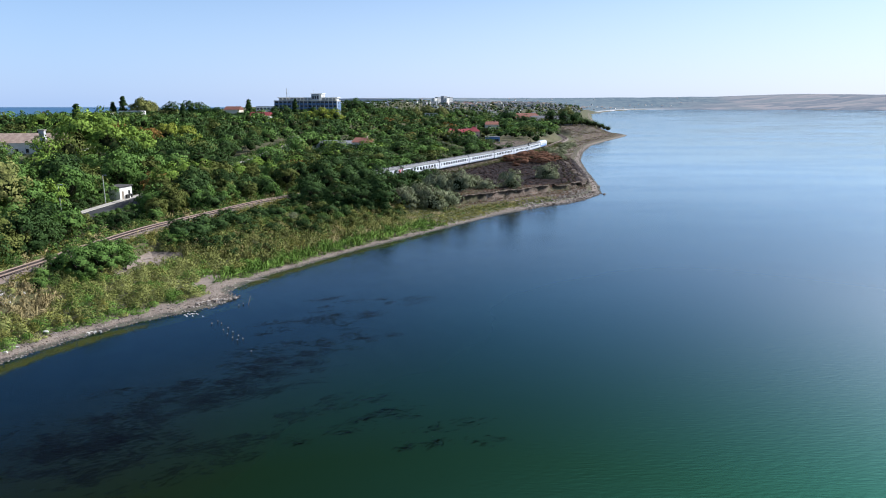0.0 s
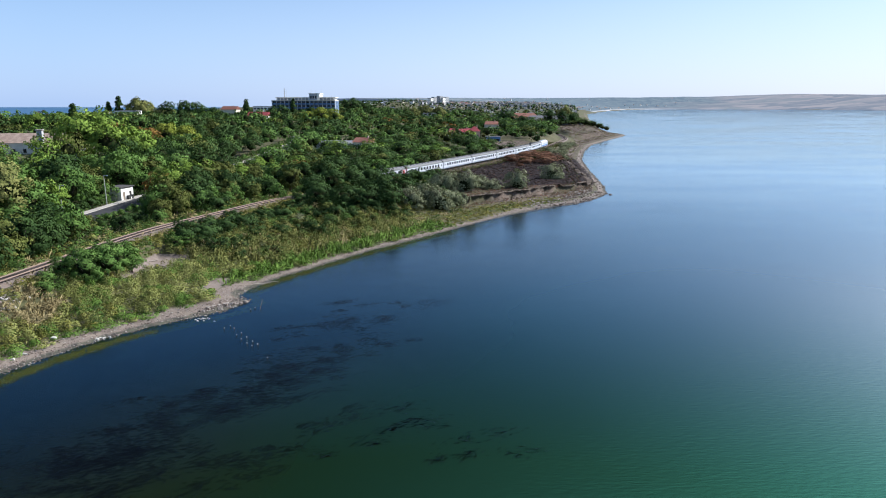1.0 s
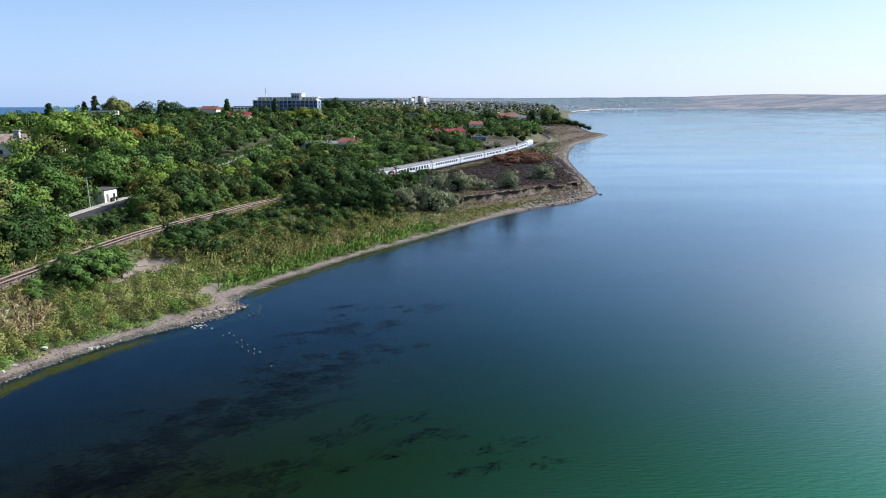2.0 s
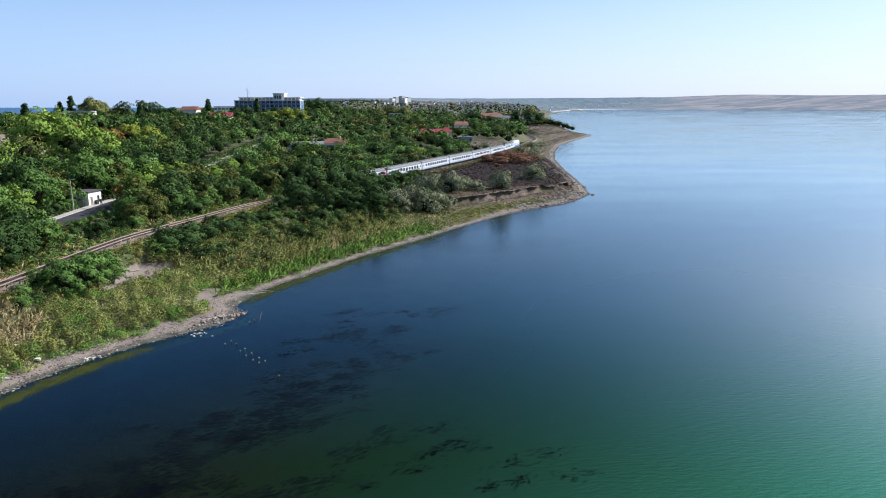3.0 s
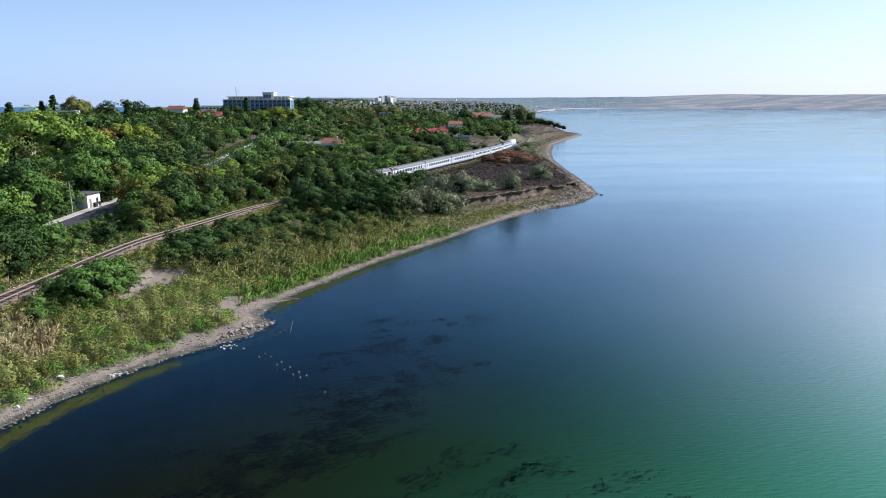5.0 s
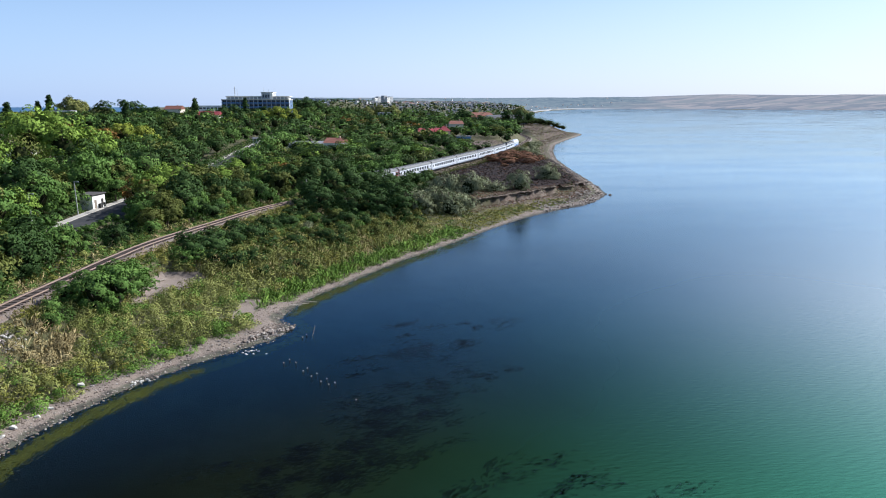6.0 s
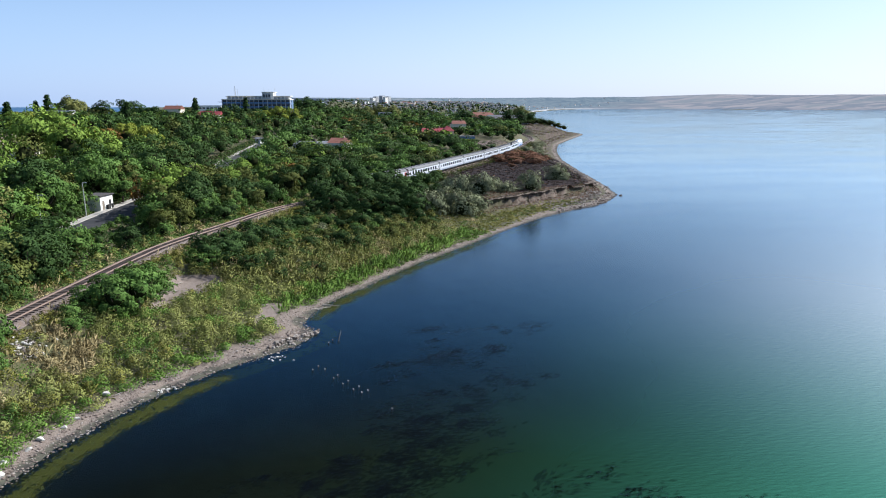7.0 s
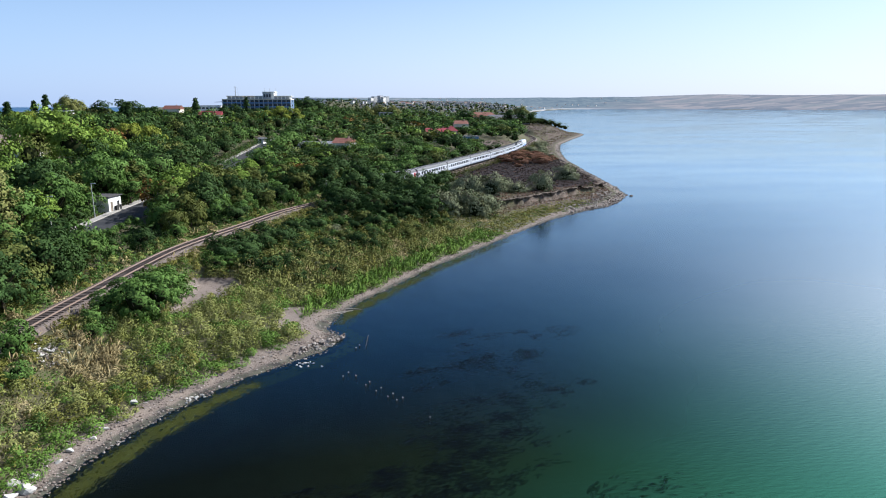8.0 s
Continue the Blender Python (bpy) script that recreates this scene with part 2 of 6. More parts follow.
def rock_mat(name, lo, hi):
    k = Mat(name)
    n, f = k.noise(2.2, 5), k.noise(14, 3)
    c = k.ramp(n, [(0.3, lo), (0.7, hi)])
    c = k.mix(k.math("MULTIPLY", k.rand(), 0.45), c, lo)
    return k.surface(c, 0.9, normal=k.bump(f, 0.5, 0.04))


def ballast_mat():
    k = Mat("ballast")
    n, f = k.noise(0.8, 4), k.noise(16, 4)
    c = k.ramp(f, [(0.3, (0.075, 0.058, 0.047)), (0.55, (0.165, 0.130, 0.108)), (0.75, (0.29, 0.245, 0.208))])
    c = k.mix(k.band(n, 0.5, 0.75), c, (0.16, 0.11, 0.08))
    return k.surface(c, 0.95, normal=k.bump(f, 0.8, 0.06))


def asphalt_mat():
    k = Mat("asphalt")
    n, f = k.noise(0.4, 4), k.noise(30, 3)
    c = k.mix(k.band(n, 0.4, 0.7), (0.030, 0.030, 0.032), (0.048, 0.046, 0.045))
    return k.surface(c, 0.9, normal=k.bump(f, 0.3, 0.01))


def tiles_mat(name, lo, hi):
    k = Mat(name)
    n, f = k.noise(0.8, 4), k.noise(6, 3)
    c = k.mix(k.band(n, 0.35, 0.7), lo, hi)
    c = k.mix(k.math("MULTIPLY", k.rand(), 0.35), c, tuple(v * 0.5 for v in lo))
    return k.surface(c, 0.8, normal=k.bump(f, 0.4, 0.05))


BARK, GROUND, WATER, SEA = bark(), ground_mat(), water_mat(), sea_mat()
STONE = rock_mat("stone", (0.110, 0.082, 0.064), (0.235, 0.184, 0.148))
PALE_STONE = rock_mat("pale_stone", (0.20, 0.168, 0.138), (0.40, 0.35, 0.295))
EARTH_LIP = rock_mat("earth_lip", (0.085, 0.062, 0.044), (0.185, 0.140, 0.104))
WHITE_STONE = rock_mat("white_stone", (0.36, 0.33, 0.285), (0.60, 0.56, 0.50))
BALLAST, ASPHALT = ballast_mat(), asphalt_mat()
RUST_STEEL = painted("rusty_rail", (0.25, 0.18, 0.14), 0.6, 0.4, 2.0, 0.4)
SLEEPER = painted("sleeper_wood", (0.10, 0.078, 0.066), 0.9, 0.5, 1.2)
CONCRETE = painted("concrete", (0.34, 0.31, 0.27), 0.9, 0.5, 0.5)
WHITE_WALL = painted("white_plaster", (0.78, 0.75, 0.68), 0.85, 0.25, 0.6)
CREAM_WALL = painted("cream_plaster", (0.62, 0.55, 0.43), 0.85, 0.3, 0.5)
TOWN_WALL = painted("town_wall", (0.33, 0.34, 0.36), 0.9, 0.4, 0.3)
TOWN_ROOF = painted("town_roof", (0.135, 0.13, 0.135), 0.9, 0.4, 0.3)
GREY_WALL = painted("grey_plaster", (0.42, 0.42, 0.42), 0.85, 0.3, 0.5)
PINK_WALL = painted("pale_brick", (0.48, 0.34, 0.27), 0.85, 0.3, 0.5)


# near-black colour for crown hearts: the shade between leaves, put in as colour
def crown_shade_mat():
    k = Mat("crown_shade")
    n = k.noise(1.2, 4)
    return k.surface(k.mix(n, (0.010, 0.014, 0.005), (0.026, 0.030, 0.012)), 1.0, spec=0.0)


CROWN_SHADE = crown_shade_mat()
RED_ROOF = tiles_mat("red_roof", (0.23, 0.035, 0.042), (0.31, 0.06, 0.062))
ORANGE_ROOF = tiles_mat("orange_roof", (0.19, 0.075, 0.052), (0.26, 0.115, 0.078))
FELT = painted("roofing_felt", (0.075, 0.068, 0.064), 0.9, 0.4, 0.8)
GREY_ROOF = tiles_mat("grey_roof", (0.17, 0.17, 0.18), (0.28, 0.28, 0.29))
BROWN_ROOF = tiles_mat("brown_roof", (0.24, 0.17, 0.13), (0.36, 0.27, 0.21))
BLUE_PAINT = painted("blue_paint", (0.05, 0.13, 0.34), 0.5, 0.25, 0.8)
BLUE_SHEET = painted("blue_sheet", (0.09, 0.19, 0.38), 0.5, 0.25, 0.8)
FACADE_BLUE = painted("facade_blue", (0.13, 0.19, 0.30), 0.45, 0.25, 0.3)
COACH_WHITE = painted("coach_white", (0.52, 0.53, 0.55), 0.4, 0.3, 0.7)
COACH_GREY = painted("coach_grey", (0.30, 0.32, 0.36), 0.5, 0.4, 0.7)
COACH_RED = painted("coach_red", (0.50, 0.05, 0.05), 0.45, 0.3, 0.7)
ROOF_GREY = painted("coach_roof", (0.17, 0.165, 0.16), 0.85, 0.5, 0.7)
UNDER = painted("underframe", (0.05, 0.048, 0.045), 0.8, 0.4, 1.2)
POLE_GREY = painted("pole_grey", (0.40, 0.40, 0.38), 0.7, 0.3, 2.0)
WOOD = painted("old_wood", (0.22, 0.18, 0.14), 0.9, 0.5, 2.0)


def glass_mat():
    k = Mat("window_glass")
    n = k.noise(0.5, 2)
    return k.surface(k.mix(n, (0.012, 0.016, 0.022), (0.03, 0.04, 0.05)), 0.12, spec=0.5)


GLASS = glass_mat()


# ---- mesh helpers ----
def mesh_from(name, verts, quads=None, tris=None, mats=(), quad_mat=None, tri_mat=None, smooth=False, normals=None):
    """A mesh from numpy arrays."""
    me = bpy.data.meshes.new(name)
    nq = 0 if quads is None else len(quads)
    nt = 0 if tris is None else len(tris)
    me.vertices.add(len(verts))
    me.vertices.foreach_set("co", np.asarray(verts, dtype=np.float32).ravel())
    idx = np.concatenate([a.ravel() for a in (quads, tris) if a is not None and len(a)]).astype(np.int32)
    me.loops.add(len(idx))
    me.loops.foreach_set("vertex_index", idx)
    me.polygons.add(nq + nt)
    start = np.concatenate([np.arange(nq) * 4, nq * 4 + np.arange(nt) * 3]).astype(np.int32)
    me.polygons.foreach_set("loop_start", start)
    for m in mats:
        me.materials.append(m)
    mi = np.zeros(nq + nt, dtype=np.int32)
    if quad_mat is not None:
        mi[:nq] = quad_mat
    if tri_mat is not None:
        mi[nq:] = tri_mat
    me.polygons.foreach_set("material_index", mi)
    me.polygons.foreach_set("use_smooth", np.full(nq + nt, smooth or normals is not None, dtype=bool))
    me.update(calc_edges=True)
    me.validate()
    if normals is not None:
        nn = normals / (np.linalg.norm(normals, axis=1)[:, None] + 1e-9)
        me.normals_split_custom_set_from_vertices(nn.astype(np.float32))
    return me


def part(name, bm, mat, parent=None, label=""):
    """Links a bmesh as one mesh object under a thing or a part."""
    me = bpy.data.meshes.new(name)
    bm.to_mesh(me)
    bm.free()
    if mat:
        me.materials.append(mat)
    ob = new(name, me)
    ob.parent = parent
    if label:
        tagged(ob, label)
    return ob


def linked(name, me, parent, m=None, label=""):
    """An object on a mesh that others share."""
    ob = new(name, me)
    ob.parent = parent
    if m is not None:
        ob.matrix_basis = m
    if label:
        tagged(ob, label)
    return ob


def thing(name, label, category, group="", kind="", at=None):
    ob = new(name)
    ob.empty_display_size = 0.5
    if at is not None:
        ob.matrix_basis = at
    return tagged(ob, label, category, group, kind)


def box(x0, y0, z0, x1, y1, z1, bevel=0.0, bm=None):
    bm = bm or bmesh.new()
    made = bmesh.ops.create_cube(bm, size=1.0)["verts"]
    for v in made:
        v.co = Vector(((x0 + x1) / 2 + v.co.x * (x1 - x0), (y0 + y1) / 2 + v.co.y * (y1 - y0), (z0 + z1) / 2 + v.co.z * (z1 - z0)))
    if bevel:
        edges = list({e for v in made for e in v.link_edges})
        bmesh.ops.bevel(bm, geom=edges, offset=bevel, segments=1, affect="EDGES")
    return bm


def tube(r0, r1, z0, z1, seg=8, x=0.0, y=0.0, bm=None):
    bm = bm or bmesh.new()
    made = bmesh.ops.create_cone(bm, cap_ends=True, segments=seg, radius1=r0, radius2=r1, depth=z1 - z0)["verts"]
    for v in made:
        v.co += Vector((x, y, (z0 + z1) / 2))
    return bm


def prism(profile, x0, x1, bm=None):
    """A closed (y, z) outline pulled along x."""
    bm = bm or bmesh.new()
    a = [bm.verts.new((x0, y, z)) for y, z in profile]
    b = [bm.verts.new((x1, y, z)) for y, z in profile]
    n = len(profile)
    bm.faces.new(a[::-1])
    bm.faces.new(b)
    for i in range(n):
        bm.faces.new((a[i], a[(i + 1) % n], b[(i + 1) % n], b[i]))
    bmesh.ops.recalc_face_normals(bm, faces=bm.faces)
    return bm


def smooth_line(points, step):
    """A Catmull-Rom line through points, walked at even steps: places and unit tangents."""
    p = np.array(points, dtype=float)
    p = np.vstack([2 * p[0] - p[1], p, 2 * p[-1] - p[-2]])
    out = []
    for i in range(1, len(p) - 2):
        u = np.linspace(0, 1, 40, endpoint=False)[:, None]
        a, b, c, d = p[i - 1], p[i], p[i + 1], p[i + 2]
        out.append(0.5 * (2 * b + (c - a) * u + (2 * a - 5 * b + 4 * c - d) * u**2 + (3 * b - a - 3 * c + d) * u**3))
    q = np.vstack(out + [p[-2][None]])
    s = np.concatenate([[0], np.cumsum(np.linalg.norm(np.diff(q, axis=0), axis=1))])
    t = np.arange(0, s[-1], step)
    pos = np.stack([np.interp(t, s, q[:, i]) for i in range(q.shape[1])], axis=1)
    tan = np.gradient(pos, axis=0)
    tan /= np.linalg.norm(tan, axis=1)[:, None]
    return pos, tan


def sweep(name, pos, tan, profile, mat, parent=None, closed=True, drop=None):
    """A mesh of an (offset, z) outline carried along a line in plan."""
    nrm = np.stack([tan[:, 1], -tan[:, 0]], axis=1)
    k = len(profile)
    v = np.zeros((len(pos), k, 3))
    for j, (o, z) in enumerate(profile):
        v[:, j, :2] = pos[:, :2] + nrm * o
        v[:, j, 2] = (pos[:, 2] if pos.shape[1] > 2 else 0) + z
    a = np.arange(len(pos) - 1)[:, None] * k
    j = np.arange(k if closed else k - 1)[None]
    j2 = (j + 1) % k
    quads = np.stack([a + j, a + k + j, a + k + j2, a + j2], axis=-1).reshape(-1, 4)
    ob = new(name, mesh_from(name, v.reshape(-1, 3), quads, mats=[mat]))
    ob.parent = parent
    return ob


# ---- plan: shore, railway, road ----
SHORE = [(-2500, -1500), (-700, -600), (-250, -200), (-110, -60), (-72, 0), (-57, 45), (-53.7, 63.5), (-52.5, 67.5), (-51, 71), (-48.6, 75.2),
         (-46.4, 78.3), (-43.1, 82.2), (-38.2, 86.4), (-35.2, 89), (-33.7, 92.6), (-35.6, 95.8), (-35, 99.8), (-32.1, 106), (-27.3, 113.3),
         (-22.5, 120.6), (-18.4, 126.5), (-12.2, 134.3), (-5.4, 143.2), (-0.5, 149.8), (7, 159.5), (14.2, 168), (26, 179.5), (35, 186),
         (42.2, 195.2), (49.2, 206.8), (53.5, 228), (57, 252.5), (61.2, 282), (69.5, 333), (84, 392), (103, 454), (131, 516), (164, 585), (174, 612),
         (170, 660), (190, 775), (215, 903), (300, 1300), (430, 1900), (700, 2700), (1000, 3450), (1250, 3750), (1850, 3650), (2200, 3200),
         (2800, 2500), (3600, 1400), (4900, -300)]
RAIL_Z = 4.5
RAIL = [(-60, -10), (-64.5, 30), (-66.6, 62), (-66.7, 84), (-66.1, 92), (-64.8, 102.5), (-63, 117), (-60.8, 128), (-55.2, 144), (-47.2, 165),
        (-33.0, 187), (-19.0, 206.5), (-6.8, 229.5), (4.3, 252), (16.3, 275.3), (27.2, 298), (43, 334), (67, 401), (88, 470), (98, 560)]
ROAD = [(-86, -20), (-86, 60), (-85, 110), (-83.5, 145), (-83.5, 180), (-83, 230), (-81, 270), (-80, 320), (-80, 370), (-77, 430)]
rail_pos, rail_tan = smooth_line(RAIL, 0.6)
road_pos, road_tan = smooth_line(ROAD, 2.0)
shore_line = np.array(SHORE, dtype=float)
LAND = np.vstack([shore_line, [(4900, 4900), (-4900, 4900), (-4900, -1500)]])


def to_line(x, y, line):
    """The least distance of places from a polyline."""
    best = np.full(x.shape, 1e9)
    for (ax, ay), (bx, by) in zip(line[:-1], line[1:]):
        dx, dy = bx - ax, by - ay
        u = np.clip(((x - ax) * dx + (y - ay) * dy) / (dx * dx + dy * dy + 1e-9), 0, 1)
        best = np.minimum(best, np.hypot(x - ax - u * dx, y - ay - u * dy))
    return best


def inside(x, y, poly):
    c = np.zeros(x.shape, dtype=bool)
    for (ax, ay), (bx, by) in zip(poly, np.roll(poly, -1, axis=0)):
        hit = ((ay > y) != (by > y)) & (x < (bx - ax) * (y - ay) / (by - ay + 1e-12) + ax)
        c ^= hit
    return c


def ease(v, a, b):
    u = np.clip((v - a) / (b - a), 0, 1)
    return u * u * (3 - 2 * u)


def shore_distance(x, y):
    d = to_line(x, y, shore_line)
    return np.where(inside(x, y, LAND), d, -d)


def rail_side(x, y):
    """Signed distance from the railway: plus towards the lake."""
    p, t = rail_pos[::6], rail_tan[::6]
    best, side = np.full(x.shape, 1e9), np.zeros(x.shape)
    for (px, py), (tx, ty) in zip(p, t):
        dd = np.hypot(x - px, y - py)
        s = (x - px) * ty - (y - py) * tx
        near = dd < best
        best, side = np.where(near, dd, best), np.where(near, s, side)
    return np.where(np.abs(side) > 1e-6, np.sign(side), 1) * best


FIELD = np.array([(2, 244), (12, 266), (23, 289), (36, 318), (66, 336), (60.6, 289), (55.8, 255), (50.0, 228), (41, 212), (27, 199), (14, 196), (5, 203), (-1, 230)], dtype=float)
SAND = np.array([(-55.2, 99.6), (-56.6, 106.5), (-56.2, 115.8), (-51.0, 116.2), (-48.2, 112.6), (-48.6, 110.4), (-51.4, 104.2), (-53.2, 100.2)], dtype=float)
SAND_SMALL = np.array([(-41.4, 94.6), (-41.5, 103), (-38.6, 102.6), (-39.2, 96)], dtype=float)
CLEARING = np.array([(16, 326), (30, 322), (42, 352), (56, 372), (44, 378), (26, 362), (14, 346)], dtype=float)
SCARP = np.array([(2, 175), (9, 180.5), (20, 190), (31, 201), (38, 206), (46, 219), (50, 232), (52, 262), (54, 300), (60, 335), (45, 335), (25, 292), (4, 250), (-4, 215)], dtype=float)


def soft_inside(x, y, poly, w):
    d = to_line(x, y, np.vstack([poly, poly[:1]]))
    return ease(np.where(inside(x, y, poly), d, -d), -w, w)


def scarp_edge(x, y):
    """Signed distance from the ragged edge of the scarp, plus inside."""
    q = to_line(x, y, np.vstack([SCARP, SCARP[:1]]))
    return np.where(inside(x, y, SCARP), q, -q) + bumps(x, y, 13, 27) * 1.3 + bumps(x, y, 3.6, 28) * 0.5


def bumps(x, y, scale, seed):
    """Cheap rolling unevenness, -1 to 1."""
    r = np.random.RandomState(seed)
    out = np.zeros(np.shape(x))
    for _ in range(6):
        a, f, p = r.uniform(0, 6.28), r.uniform(0.6, 1.7) / scale, r.uniform(0, 6.28)
        out = out + np.sin((np.cos(a) * x + np.sin(a) * y) * f * 6.28 + p)
    return out / 6


def height(x, y, d=None, rs=None):
    """The ground's height."""
    d = shore_distance(x, y) if d is None else d
    rs = rail_side(x, y) if rs is None else rs
    base = 3.0 + 4.6 * ease(y, 200, 380) + 7.5 * ease(y, 380, 640) * (1 - ease(-x, 128, 175)) * (1 - 0.5 * ease(x, -80, -20)) * (1 - 0.75 * ease(x, 30, 85)) + 6.5 * ease(-x, 96, 160) * ease(y, 60, 220) * (1 - 0.5 * ease(y, 330, 430)) + 22 * ease(y, 820, 2200) * ease((x + 34) / np.maximum(y, 500), -0.24, -0.16) + 3.0 * np.exp(-(((x + 100) / 42) ** 2)) * ease(y, 400, 500) * (1 - ease(y, 600, 760))
    base = base * (1 - 0.85 * ease(x, 260, 600))
    base = base + bumps(x, y, 40, 3) * 0.5
    near = np.interp(d, [-60, -12, -4, 0, 1.5, 2.8, 10, 18], [-5, -1.2, -0.35, 0, 0.28, 0.6, 1.3, 1.7])
    near = near + np.where(d > 0.6, bumps(x, y, 3.5, 5) * 0.10 + bumps(x, y, 11, 9) * 0.18 * ease(d, 2, 8), bumps(x, y, 2.5, 6) * 0.05)
    z = near + (base - near) * ease(d, 11, 34)
    # scarp below the burnt field
    fld = ease(scarp_edge(x, y), -0.3, 0.35)
    dd = d + bumps(x, y, 17, 21) * 1.4 + bumps(x, y, 5, 22) * 0.7
    steps = 0.55 + 0.75 * ease(dd, 4.6, 5.6) + 0.06 * np.clip(dd, 5, 9) + 1.15 * ease(dd, 8.4, 8.95) + 0.65 * ease(dd, 11.4, 12.2) + 0.25 * ease(dd, 14, 22)
    steps = steps + bumps(x, y, 9, 7) * 0.18 + bumps(x, y, 3.1, 23) * 0.08
    z = z + (steps - z) * fld * ease(d, 2.6, 4.2)
    # low cliff behind the beach of the cape
    rim = ease(y, 345, 380) * (1 - ease(y, 560, 600)) * ease(rs, 6, 14)
    dc = d + bumps(x, y, 38, 24) * 3.0 + bumps(x, y, 12, 25) * 1.5
    cliff = near + 3.0 * ease(dc, 15, 18) + 1.0 * ease(dc, 22, 40) + 1.2 * ease(dc, 40, 48)
    z = z + (cliff - z) * rim
    # railway bank and cut
    bank = RAIL_Z - 0.75
    z = z + (bank - z) * (1 - ease(np.abs(rs), 3.8, 8.5))
    # trodden flat of bare sand
    z = z + (1.05 + 0.03 * bumps(x, y, 4, 26) - z) * soft_inside(x, y, SAND, 1.6)
    z = np.where(d < 0, near, z)
    return z


# ---- ground, lake, sea ----
COAST = np.array([(-470, -1500), (-470, 200), (-400, 600), (-440, 1000), (-930, 2600), (-1600, 4900)], dtype=float)
SEA_SIDE = np.vstack([COAST, [(-4900, 4900), (-4900, -1500)]])


def graded(lo, a, b, hi, fine, grow=1.16, more=None):
    """Steps of one size from a to b, growing outside; more: a second stretch (end, step) after b."""
    mid = list(np.arange(a, b + fine * 0.5, fine))
    if more:
        mid += list(np.arange(b + more[1], more[0], more[1]))
        b = mid[-1]
    out, s, v = [], fine, b
    while v < hi:
        s *= grow
        v = min(v + s, hi)
        out.append(v)
    back, s, v = [], fine, a
    while v > lo:
        s *= grow
        v = max(v - s, lo)
        back.append(v)
    return np.array(back[::-1] + mid + out)


def full_height(x, y):
    d, rs = shore_distance(x, y), rail_side(x, y)
    z = height(x, y, d, rs)
    cd = to_line(x, y, COAST)
    cd = np.where(inside(x, y, SEA_SIDE), -cd, cd)
    z = np.where(cd < 60, z * ease(cd, -10, 60) - 2.0 * (1 - ease(cd, -10, 60)), z)
    return z, d, rs


def make_ground():
    gx = graded(-4900, -70, 62, 4900, 0.7, more=(190, 2.3))
    gy = graded(-1500, 50, 262, 4900, 0.8, more=(620, 2.3))
    X, Y = np.meshgrid(gx, gy)
    x, y = X.ravel(), Y.ravel()
    z, d, rs = full_height(x, y)
    nx, ny = len(gx), len(gy)
    i = (np.arange(ny - 1)[:, None] * nx + np.arange(nx - 1)[None]).ravel()
    quads = np.stack([i, i + 1, i + nx + 1, i + nx], axis=1)
    me = mesh_from("ground", np.stack([x, y, z], axis=1), quads, mats=[GROUND], smooth=True)
    cape = ease(y, 300, 340) * (1 - ease(y, 900, 1000)) * ease(rs, 4, 10) * ease(d, 5, 9)
    cape = np.maximum(cape, ease(d, 3, 5) * ease(y, 172, 184) * (1 - ease(y, 900, 1000)) * ease(rs, 4, 10))
    cape = np.maximum(cape, soft_inside(x, y, CLEARING, 3.0))
    # the dry beach narrows where reeds grow
    thin = 1 + 0.75 * ease(y, 100, 106) * (1 - ease(y, 160, 172))
    thin = thin - 0.3 * ease(y, 80, 90) * (1 - ease(y, 97, 102))
    d = np.where(d > 0, d * thin, d)
    sand = np.maximum(soft_inside(x, y, SAND, 1.0), soft_inside(x, y, SAND_SMALL, 0.8))
    for key, v in (("shore", np.clip(d, -60, 60)), ("field", soft_inside(x, y, FIELD, 1.5)), ("sand", sand), ("cape", cape)):
        at = me.attributes.new(key, "FLOAT", "POINT")
        at.data.foreach_set("value", v.astype(np.float32))
    tagged(new("ground", me), "earth ground with a gravel beach and scrubland", "ground", kind="structure")


make_ground()


def sheet(name, corners, z, mat, label, category):
    bm = bmesh.new()
    bm.faces.new([bm.verts.new((x, y, z)) for x, y in corners])
    bmesh.ops.recalc_face_normals(bm, faces=bm.faces)
    ob = part(name, bm, mat)
    return tagged(ob, label, category, kind="structure")


def lake():
    gx, gy = graded(-390, -70, 120, 4880, 3.0, 1.22), graded(-1480, 20, 230, 3900, 3.0, 1.22)
    X, Y = np.meshgrid(gx, gy)
    x, y = X.ravel(), Y.ravel()
    nx, ny = len(gx), len(gy)
    i = (np.arange(ny - 1)[:, None] * nx + np.arange(nx - 1)[None]).ravel()
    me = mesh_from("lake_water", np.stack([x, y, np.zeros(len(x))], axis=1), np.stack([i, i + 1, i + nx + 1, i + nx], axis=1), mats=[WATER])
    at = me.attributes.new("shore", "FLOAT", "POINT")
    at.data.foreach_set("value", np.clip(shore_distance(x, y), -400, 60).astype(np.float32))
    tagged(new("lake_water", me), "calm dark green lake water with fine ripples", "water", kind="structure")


lake()
sheet("sea_water", [(-4880, -1480), (-430, -1480), (-430, 200), (-360, 600), (-400, 1000), (-890, 2600), (-1560, 4880), (-4880, 4880)], 8.0, SEA, "flat blue sea reaching the horizon", "water")


